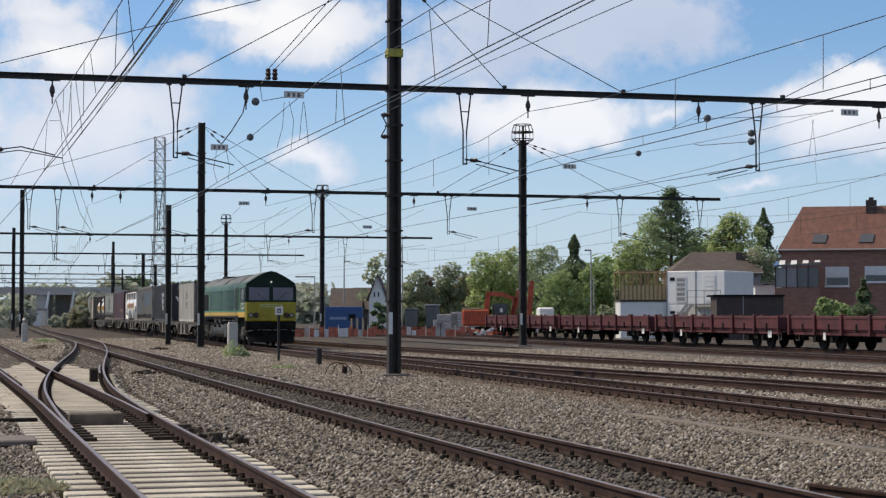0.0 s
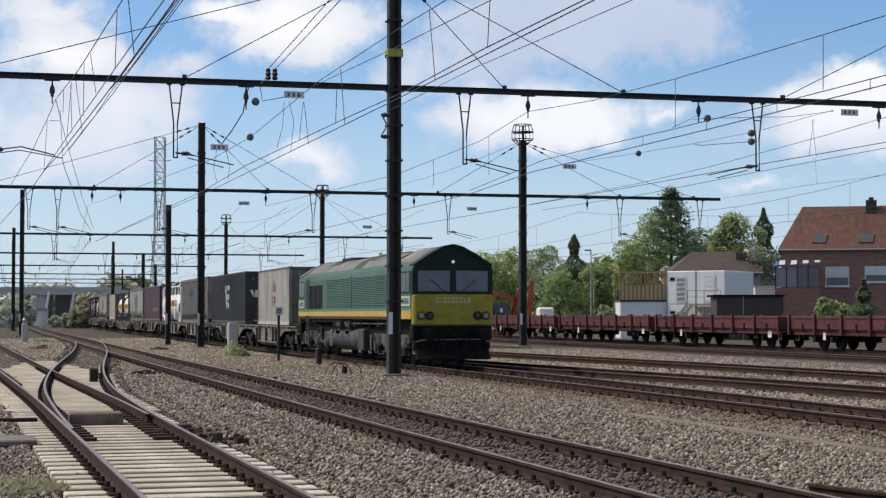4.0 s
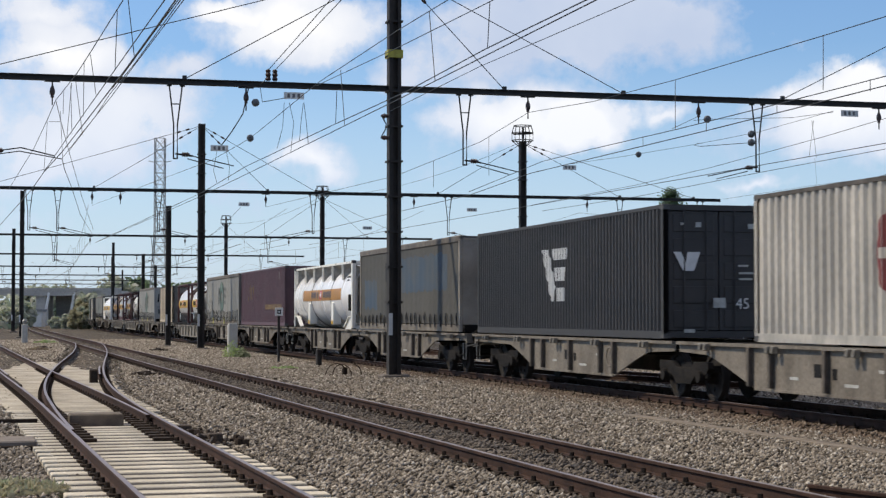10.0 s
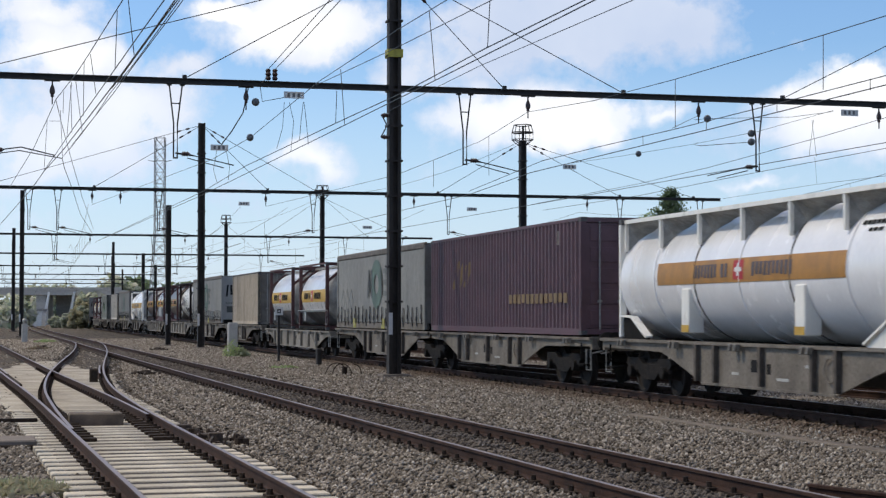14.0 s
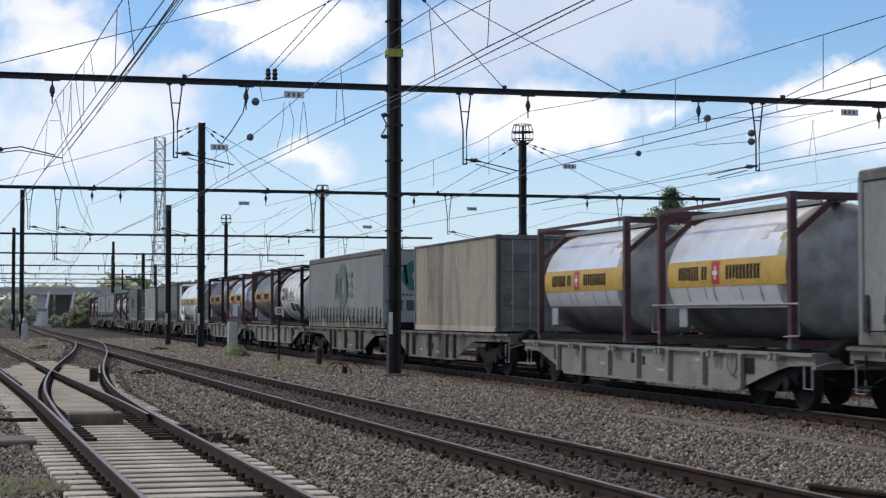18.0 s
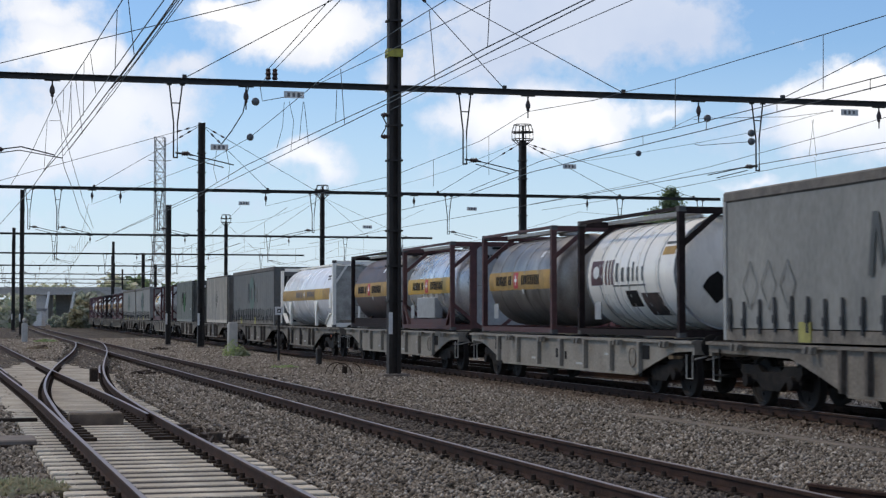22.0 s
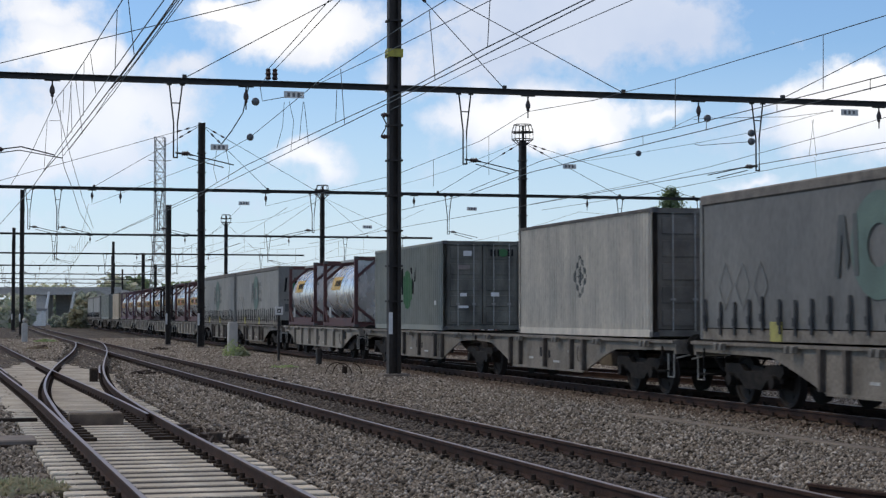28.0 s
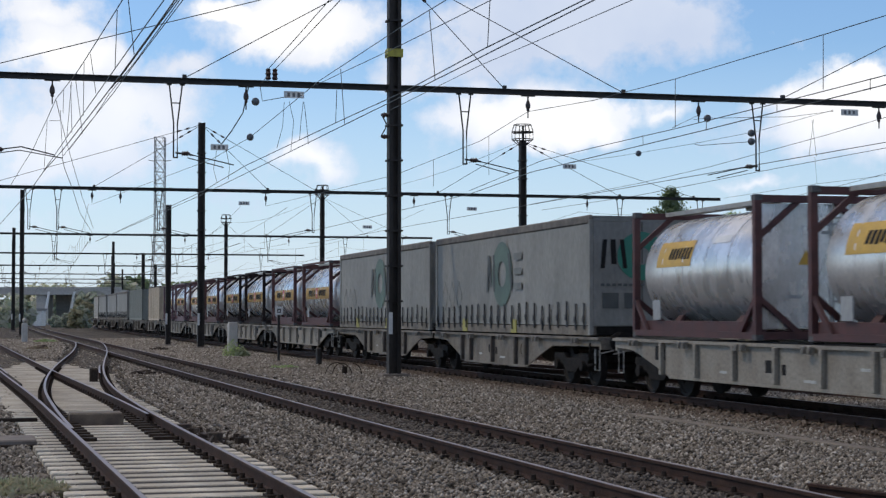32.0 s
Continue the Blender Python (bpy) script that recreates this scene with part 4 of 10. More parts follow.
def box_container(s_front, L, H, material, carrier, label, end=None, logo=None, pitch=0.278, W=2.438, bars=None):
    c = thing("container", label, "container", "containers on the train")
    end = end or material
    for s in (-1, 1):
        part("side_panel", corrugated(L, H, W, s, pitch), material, c)
        part("bottom_rail", MB().box(-L / 2 + 0.1, L / 2 - 0.1, *sorted((s * W / 2, s * (W / 2 - 0.06))), 0.0, 0.15), material, c)
        part("top_rail", MB().box(-L / 2 + 0.1, L / 2 - 0.1, *sorted((s * W / 2, s * (W / 2 - 0.06))), H - 0.08, H - 0.01), M_DARKRAIL if material in PALE_BOXES else material, c)
        for e in (-1, 1):
            part("corner_post", MB().box(*sorted((e * L / 2, e * (L / 2 - 0.12))), *sorted((s * W / 2, s * (W / 2 - 0.12))), 0.1, H - 0.1), material, c)
    rf = MB()
    n = int(L / 0.5)
    for i in range(n):
        x = -L / 2 + 0.1 + (L - 0.2) * i / n
        rf.box(x, x + (L - 0.2) / n * 0.6, -W / 2 + 0.06, W / 2 - 0.06, H - 0.05, H - 0.015)
    rf.box(-L / 2 + 0.1, L / 2 - 0.1, -W / 2 + 0.06, W / 2 - 0.06, H - 0.1, H - 0.05)
    part("roof", rf, material, c)
    part("floor", MB().box(-L / 2 + 0.05, L / 2 - 0.05, -W / 2 + 0.06, W / 2 - 0.06, 0.03, 0.13), M_UNDER, c)
    doors(c, L, H, W, end, 1, bars)
    doors(c, L, H, W, end, -1, bars)
    castings(c, L, H, W)
    if logo:
        SIDE[:] = [L, W, pitch]
        logo(c, L, H, W)
        SIDE.clear()
    place(c, s_front, L, carrier)
    return c


M_STRAP = mat("strap_black", (0.03, 0.032, 0.035), 0.8, 0, 0.2, 20)
M_ROOFTAN = mat("roof_edge_tan", (0.2, 0.175, 0.145), 0.7, 0, 0.35, 3)
M_STRIPYELLOW = mat("yellow_tab", (0.42, 0.38, 0.1), 0.6, 0, 0.2, 6)


def curtain_y(x, z, L, H, W, s):
    """Outer face of a slack curtain."""
    slack = 0.35 + 0.65 * (1 - (z - 0.22) / (H - 0.42))
    return s * (W / 2 - 0.02 + 0.006 * slack * math.sin(x * 10.5) + 0.008 * noise.noise((x * 0.8, z, s * 3.1 + L)))


def curtain_side(L, H, W, s):
    nx, nz = int(L / 0.11), 8
    k = nx + 1
    vs = []
    for j in range(nz + 1):
        z = 0.22 + (H - 0.42) * j / nz
        for i in range(k):
            x = -L / 2 + 0.1 + (L - 0.2) * i / nx
            vs.append((x, curtain_y(x, z, L, H, W, s), z))
    return MB().add(vs, [(j * k + i, j * k + i + 1, (j + 1) * k + i + 1, (j + 1) * k + i) for j in range(nz) for i in range(nx)])


def curtain_patch(x0, x1, z0, z1, L, H, W, ragged=0.0, cell=0.07):
    """A painted patch that follows the near curtain; ragged wears its outline away."""
    nx, nz = max(1, int((x1 - x0) / cell)), max(1, int((z1 - z0) / cell))
    k, vs, fs = nx + 1, [], []
    for j in range(nz + 1):
        for i in range(k):
            x, z = x0 + (x1 - x0) * i / nx, z0 + (z1 - z0) * j / nz
            vs.append((x, curtain_y(x, z, L, H, W, -1) - 0.004, z))
    for j in range(nz):
        for i in range(nx):
            u, v = (i + 0.5) / nx, (j + 0.5) / nz
            edge = min(u * (x1 - x0), (1 - u) * (x1 - x0), v * (z1 - z0), (1 - v) * (z1 - z0))
            if not ragged or edge > ragged * (0.5 + noise.fractal((x0 + u * 3.0 * (x1 - x0), z0 + v * 4.0, 1.7), 1.0, 2.0, 4)):
                fs.append((j * k + i, j * k + i + 1, (j + 1) * k + i + 1, (j + 1) * k + i))
    return MB().add(vs, fs)


def curtain_body(s_front, L, H, material, carrier, label, logo=None, roof=None, W=2.5, name="swap_body", tabs=(), strap_h=0.5, ends=None):
    c = thing(name, label, "swap body", "containers on the train")
    for s in (-1, 1):
        part("curtain", curtain_side(L, H, W, s), material, c, smooth=True)
        part("roof_rail", bevelled(MB().box(-L / 2, L / 2, *sorted((s * (W / 2 + 0.01), s * (W / 2 - 0.1))), H - 0.2, H), 0.03), roof or M_ROOFTAN, c, "dusty roof rail")
        part("sill", MB().box(-L / 2, L / 2, *sorted((s * W / 2, s * (W / 2 - 0.15))), 0.0, 0.2), M_WAGON, c)
        if s < 0:
            n = int((L - 0.6) / 0.6)
            sm = MB()
            sm.box(-0.04, 0.04, -W / 2 - 0.03, -W / 2 - 0.012, 0.12, 0.22 + strap_h).box(-0.055, 0.055, -W / 2 - 0.05, -W / 2 - 0.02, 0.28, 0.42)
            sm.beam((0, -W / 2 - 0.03, 0.3), (0.06, -W / 2 - 0.03, 0.12), 0.012, 0.03)
            sme = sm.mesh("strap", M_STRAP)
            rg = random.Random(int(s_front))
            for i in range(n + 1):
                part("strap", sme, None, c, at=Matrix.Translation((-L / 2 + 0.3 + (L - 0.6) * i / n + rg.uniform(-0.05, 0.05), 0, rg.uniform(-0.06, 0.06))) @ Matrix.Rotation(rg.uniform(-0.05, 0.05), 4, "Y"))
            for q in tabs:
                x = L / 2 - q * L
                part("lifting_mark", MB().box(x - 0.22, x + 0.22, -W / 2 - 0.02, -W / 2, 0.0, 0.34), M_STRIPYELLOW, c, "yellow lifting point mark")
    part("roof", MB().box(-L / 2 + 0.02, L / 2 - 0.02, -W / 2 + 0.1, W / 2 - 0.1, H - 0.06, H - 0.02), material, c)
    part("floor", MB().box(-L / 2 + 0.05, L / 2 - 0.05, -W / 2 + 0.15, W / 2 - 0.15, 0.02, 0.18), M_UNDER, c)
    for e in (-1, 1):
        for d in (-1, 1):
            a, b = sorted((d * 0.01, d * (W / 2 - 0.08)))
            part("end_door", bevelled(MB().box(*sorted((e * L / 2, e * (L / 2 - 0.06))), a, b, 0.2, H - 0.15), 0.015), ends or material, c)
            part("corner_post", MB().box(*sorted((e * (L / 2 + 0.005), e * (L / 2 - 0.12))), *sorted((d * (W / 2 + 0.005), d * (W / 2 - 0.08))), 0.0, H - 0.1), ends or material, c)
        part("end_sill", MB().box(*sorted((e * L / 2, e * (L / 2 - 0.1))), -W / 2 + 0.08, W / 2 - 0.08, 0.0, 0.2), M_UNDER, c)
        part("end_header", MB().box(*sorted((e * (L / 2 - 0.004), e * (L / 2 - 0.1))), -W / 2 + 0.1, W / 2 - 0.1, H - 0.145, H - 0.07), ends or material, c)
    if logo:
        logo(c, L, H, W)
    place(c, s_front, L, carrier)
    return c


def barrel(L, r, zc, inset, material, parent, label, n=40, name="barrel"):
    """A tank shell with dished ends along x."""
    h = L / 2 - inset
    prof = []
    for i in range(7):
        a = math.pi / 2 * i / 6
        prof.append((-h - 0.38 * math.cos(a) + 0.38, max(0.02, r * math.sin(a))))
    mid = [(-h + 0.38, r)] + [(h - 0.38, r)]
    prof = prof + mid[1:] + [(-x, q) for x, q in reversed(prof[:-1])]
    return part(name, MB().lathe(prof, Matrix.Translation((0, 0, zc)), n), material, parent, label, smooth=True)


def band(parent, x0, x1, r, zc, a0, a1, material, label="", name="stripe", n=10):
    """A sheet that follows the tank's near flank between two angles above the horizontal (degrees)."""
    vs, fs = [], []
    for i in range(n + 1):
        a = radians(a0 + (a1 - a0) * i / n)
        for x in (x0, x1):
            vs.append((x, -r * math.cos(a), zc + r * math.sin(a)))
    fs = [(2 * i, 2 * i + 1, 2 * i + 3, 2 * i + 2) for i in range(n)]
    return part(name, MB().add(vs, fs), material, parent, label, smooth=True)


def ring(parent, x, r, zc, w, material, name="barrel_ring"):
    return part(name, MB().lathe([(x - w / 2, r), (x - w / 2, r + 0.018), (x + w / 2, r + 0.018), (x + w / 2, r)], Matrix.Translation((0, 0, zc)), 32), material, parent, smooth=True)


M_SILVER = mat("tank_cladding_silver", (0.84, 0.82, 0.79), 0.28, 0.6, 0.2, 2.5, 0.0, 25, stretch=(1, 1, 0.5))
M_TANKDARK = mat("tank_cladding_brown", (0.15, 0.112, 0.105), 0.5, 0.15, 0.3, 2.5)
M_TANKWHITE = mat("tank_white", (0.9, 0.87, 0.79), 0.3, 0, 0.05, 2.0, 0.0, 20, stretch=(1, 1, 0.4))
M_BAND = mat("yellow_band", (0.62, 0.37, 0.05), 0.5, 0, 0.14, 4)
M_BANDOLD = mat("yellow_band_faded", (0.48, 0.29, 0.075), 0.6, 0, 0.25, 4)
M_FRAMERED = mat("frame_maroon", (0.1, 0.038, 0.036), 0.65, 0, 0.25, 5)
M_FRAMEBLACK = mat("frame_black", (0.034, 0.024, 0.023), 0.8, 0, 0.3, 6, spec=0.15)
M_CROSSRED = mat("shield_red", (0.5, 0.02, 0.02), 0.5, 0, 0.1, 6)
M_SILO = mat("silo_polished_shell", (0.93, 0.92, 0.9), 0.25, 0.05, 0.05, 1.6, 0.0, 20, stretch=(1, 1, 0.4))
M_SEAM = mat("dark_seam", (0.12, 0.11, 0.1), 0.7, 0, 0.3, 8)
M_WALK = mat("walkway_grey", (0.42, 0.4, 0.36), 0.65, 0.2, 0.25, 6)
M_GREYBOX = mat("grey_plate", (0.36, 0.37, 0.37), 0.6, 0, 0.15, 5)


def word_bars(parent, x0, x1, z0, z1, fn, n, material, name="lettering", rg=None, slant=0.0):
    """A row of plain upright bars where writing stands; fn(u, v) gives the place on the surface."""
    rg = rg or random.Random(5)
    mb = MB()
    step = (x1 - x0) / n
    for i in range(n):
        a = x0 + i * step
        b = a + step * 0.72
        hb = rg.choice((0.0, 0.0, 0.04, 0.1))
        vs = []
        for j in range(5):
            v, k = z0 + (z1 - z0) * (hb + (1 - hb) * j / 4), slant * j / 4
            vs += [fn(a + k, v), fn(b + k, v)]
        mb.add(vs, [(2 * j, 2 * j + 1, 2 * j + 3, 2 * j + 2) for j in range(4)])
    return part(name, mb, material, parent)


def tank_frame(parent, L, H, W, material, low=None, brace=True, foot_brace=True, top_only=False):
    for e in (-1, 1):
        x0, x1 = sorted((e * L / 2, e * (L / 2 - 0.13)))
        for s in (-1, 1):
            part("frame_post", MB().box(x0, x1, *sorted((s * W / 2, s * (W / 2 - 0.13))), 0.1, H - 0.1), material, parent)
        for z0, z1 in ((0.02, 0.16), (H - 0.14, H - 0.01)):
            part("frame_crossbar", MB().box(x0, x1, -W / 2 + 0.13, W / 2 - 0.13, z0, z1), material, parent)
        if brace:
            for s in (-1, 1):
                for z0, z1 in ((0.75, 0.12), (H - 0.75, H - 0.1))[1 if top_only else 0:]:
                    part("frame_brace", MB().beam((e * (L / 2 - 0.065), s * (W / 2 - 0.1), z0), (e * (L / 2 - 0.065), s * 0.35, z1), 0.08, 0.1), material, parent)
    for s in (-1, 1):
        part("bottom_rail", MB().box(-L / 2 + 0.13, L / 2 - 0.13, *sorted((s * (W / 2), s * (W / 2 - 0.1))), 0.03, 0.15), low or material, parent)
        for e in (-1, 1) if brace and foot_brace else ():
            part("side_brace", MB().beam((e * (L / 2 - 0.1), s * (W / 2 - 0.05), 0.75), (e * (L / 2 - 0.75), s * (W / 2 - 0.05), 0.12), 0.07, 0.09), material, parent)


# darker grey-brown for the barrel's lower part
M_UNDERSHELL = mat("tank_lower_band", (0.3, 0.26, 0.235), 0.5, 0.2, 0.35, 2.0, stretch=(1, 1, 0.5))
M_SILVERCLEAN = mat("tank_cladding_clean", (0.88, 0.87, 0.85), 0.32, 0.3, 0.08, 2.0, 0.0, 25, stretch=(1, 1, 0.5))
M_SILO_END = mat("tank_end_grey", (0.5, 0.49, 0.45), 0.5, 0.2, 0.3, 2.5)


def tank_20(s_front, carrier, label, shell, frame_m, band_m=M_BAND, sill=False, look_of="band", seed=1, box=False, r=1.13, H=2.591, L=6.06, top_rail=True, rail_on=False, deep=False):
    c = thing("tank_container", label, "tank container", "tank containers on the train")
    W = 2.438
    zc = 1.35 if deep else 1.31
    b = barrel(L, r, zc, 0.12, shell, c, "")
    tank_frame(c, L, H, W, frame_m, low=M_UNDER if deep else None, brace=shell is not M_TANKDARK, top_only=not sill, foot_brace=sill and shell is not M_TANKDARK)
    castings(c, L, H, W)
    rg = random.Random(seed)
    if look_of == "band":
        band(b, -L / 2 + (0.5 if deep else 0.42), L / 2 - (0.24 if deep else 0.42), r + 0.006, zc, -11, 13, band_m, "yellow stripe", "stripe")
        fn = lambda u, v: (u, -(r + 0.011) * math.cos(v), zc + (r + 0.011) * math.sin(v))
        word_bars(b, -1.95, -0.95, radians(-5), radians(7.5), fn, 8, M_BLACK)
        word_bars(b, -0.83, -0.55, radians(-5), radians(7.5), fn, 2, M_BLACK)
        word_bars(b, 0.3, 1.8, radians(-5), radians(7.5), fn, 10, M_BLACK, rg=random.Random(8))
        band(b, -0.37, 0.0, r + 0.010, zc, -9, 11.5, M_CROSSRED, "red shield", "shield", 4)
        band(b, -0.215, -0.155, r + 0.014, zc, -5, 7.5, M_WHITE, "", "cross_bar", 3)
        band(b, -0.29, -0.08, r + 0.014, zc, -0.5, 3, M_WHITE, "", "cross_bar", 2)
        band(b, 1.45, 1.68, r + 0.008, zc, 30, 39, M_WHITE, "small white notice", "notice", 3)
        band(b, 1.8, 2.3, r + 0.008, zc, 36, 44, M_PALE_MARK, "", "notice", 3)
        band(b, 2.3, 2.5, r + 0.008, zc, 27, 34, M_STRIPYELLOW, "yellow notice", "notice", 3)
        band(b, 0.3, 0.42, r + 0.008, zc, -16, -10, M_WHITE, "", "notice", 2)
    elif look_of == "square":
        xe = L / 2 - 0.085
        part("end_panel", bevelled(MB().box(xe - 0.03, xe, -W / 2 + 0.14, W / 2 - 0.14, 0.2, H - 0.15), 0.01), shell, c, "flat pale end panel")
        part("warning_triangle", MB().add([(xe + 0.004, -0.35, 1.35), (xe + 0.004, -0.05, 1.35), (xe + 0.004, -0.2, 1.62)], [(0, 1, 2)]), M_BAND, c, "orange warning triangle")
        for y0, y1, z0 in ((0.1, 0.6, 2.05), (0.1, 0.7, 1.9), (0.25, 0.55, 1.72), (-0.6, -0.3, 0.75)):
            part("end_marking", MB().box(xe, xe + 0.004, y0, y1, z0, z0 + 0.06), M_GREYBOX, c)
        band(b, -1.9, -0.15, r + 0.006, zc, 5, 32, band_m, "orange-yellow sign", "sign_panel")
        fn = lambda u, v: (u, -(r + 0.011) * math.cos(v), zc + (r + 0.011) * math.sin(v))
        word_bars(b, -1.3, -0.2, radians(12), radians(24), fn, 7, M_BLACK, slant=0.05)
        band(b, 0.7, 1.5, r + 0.006, zc, 26, 34, M_WHITE, "", "notice", 3)
    for x in () if deep or shell is M_TANKDARK else (-1.6, -0.55, 0.55, 1.6):
        ring(b, x, r - 0.008, zc, 0.03, shell)
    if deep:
        band(b, -L / 2 + 0.5, L / 2 - 0.5, r + 0.006, zc, -86, -28, M_UNDERSHELL, "dull grey-brown band along the lower barrel", "lower_band", 14)
        for x in (-1.6, -0.75, -0.35, 0.85, 1.7):
            band(b, x - 0.012, x + 0.012, r + 0.007, zc, -25, -12, M_UNDER, "", "seam", 4)
    # walkway and hatch on top
    part("walkway", MB().box(-L / 2 + 0.2, L / 2 - 0.2, -0.35, -0.05, 2.53, 2.56).box(-L / 2 + 0.2, L / 2 - 0.2, -0.55, -0.52, 2.5, 2.585), M_CHROME, c, "grey walkway grating")
    part("manhole", MB().lathe([(0, 0.28), (0.1, 0.28), (0.12, 0.25)], Matrix.Translation((0.2, 0.2, 2.48)) @ Matrix.Rotation(radians(-90), 4, "Y"), 16), M_CHROME, c, "manhole lid")
    if sill:
        part("bottom_sill", bevelled(MB().box(-L / 2 + 0.16, L / 2 - 0.16, -1.12, -1.06, 0.06, 0.34), 0.008), frame_m, c, "dusty maroon bottom sill")
    if top_rail:
        part("top_rail", MB().box(-L / 2 + 0.13, L / 2 - 0.13, -W / 2, -W / 2 + 0.06, H - 0.08, H - 0.01), frame_m, c)
    for x in (-1.5, 1.5) if sill else ():
        for s in (-1, 1):
            part("saddle", MB().add([(x - 0.12, s * 0.7, 0.5), (x + 0.12, s * 0.7, 0.5), (x + 0.16, s * 1.05, 0.12), (x - 0.16, s * 1.05, 0.12), (x - 0.12, s * 0.62, 0.5), (x + 0.12, s * 0.62, 0.5), (x + 0.16, s * 0.97, 0.12), (x - 0.16, s * 0.97, 0.12)], [(0, 1, 2, 3), (7, 6, 5, 4), (0, 3, 7, 4), (1, 5, 6, 2)]), frame_m, c)
    if rail_on:
        part("handrail", MB().path([(-L / 2 + 0.1, -1.2, 0.24), (-L / 2 - 0.2, -1.24, 0.24), (-L / 2 - 0.2, -1.24, 0.78), (L / 2 + 0.35, -1.24, 0.78), (L / 2 + 0.35, -1.24, 0.24), (L / 2 - 0.3, -1.2, 0.22)], 0.02, 6), M_CHROME, c, "pale tubular handrail")
        part("walkboard", MB().box(-L / 2 + 0.15, L / 2 - 0.15, -1.2, -1.0, 0.72, 0.75), M_CHROME, c, "grey side walkway")
    if shell is M_TANKDARK or deep:
        h = L / 2 - 0.12
        dish = [(h - 0.52, r + 0.004), (h - 0.38, r + 0.004)] + [(h - 0.38 + 0.384 * math.cos(math.pi / 2 * q / 6), max(0.02, (r + 0.004) * math.sin(math.pi / 2 * q / 6))) for q in range(5, -1, -1)]
        part("end_dish", MB().lathe(dish, Matrix.Translation((0, 0, zc)), 40), M_SILO_END, c, "bare grey dished tank end", smooth=True)
    if shell is M_TANKDARK:
        part("end_placard", MB().box(L / 2 - 0.02, L / 2 - 0.01, 0.32, 0.66, 1.72, 1.96), M_CROSSRED, c, "small red placard")
        part("end_placard", MB().add([(L / 2 - 0.01, 0.34, 1.38), (L / 2 - 0.01, 0.64, 1.38), (L / 2 - 0.01, 0.49, 1.64)], [(0, 1, 2)]), M_WHITE, c, "small pale warning triangle")
    if box:
        xe = L / 2 - 0.03
        part("end_panel", bevelled(MB().box(xe - 0.03, xe, -0.42, W / 2 - 0.14, 1.32, H - 0.1), 0.01), M_GREYBOX, c, "flat grey upper end panel")
        part("end_panel", bevelled(MB().box(xe - 0.034, xe - 0.006, -0.42, W / 2 - 0.14, 0.14, 1.305), 0.01), M_GREYBOX, c, "flat grey lower end panel")
        part("end_post", bevelled(MB().box(xe - 0.1, xe + 0.004, -0.62, -0.42, 0.1, H - 0.1), 0.01), frame_m, c)
        part("lashing_plate", MB().box(xe, xe + 0.03, 0.05, 0.4, H - 0.22, H - 0.16), M_BLACK, c)
        word_bars(c, -0.2, 0.8, H - 0.5, H - 0.38, lambda u, v: (xe + 0.003, u, v), 11, M_BLACK, "end_marking")
        word_bars(c, 0.25, 0.55, H - 0.72, H - 0.61, lambda u, v: (xe + 0.003, u, v), 4, M_BLACK, "end_marking")
        part("cabinet", bevelled(MB().box(-1.3, 0.9, -1.16, -0.9, 0.35, 0.98), 0.02), M_GREYBOX, c, "grey equipment cabinet")
    for x in (-1.75, ):
        part("notice_plate", MB().box(x - 0.2, x + 0.2, -1.19, -1.17, 0.36, 0.75), M_GREYBOX, c, "small grey notice plate")
    if not box:
        ld = MB()
        for y in (0.3, 0.7):
            ld.tube((L / 2 - 0.03, y, 0.3), (L / 2 - 0.03, y, 2.5), 0.018, n=6)
        for i in range(7):
            ld.tube((L / 2 - 0.03, 0.3, 0.4 + i * 0.3), (L / 2 - 0.03, 0.7, 0.4 + i * 0.3), 0.014, n=6)
        part("ladder", ld, M_CHROME, c, "steel end ladder")
    place(c, s_front, L, carrier, 0.135 if deep else 0.0)
    return c


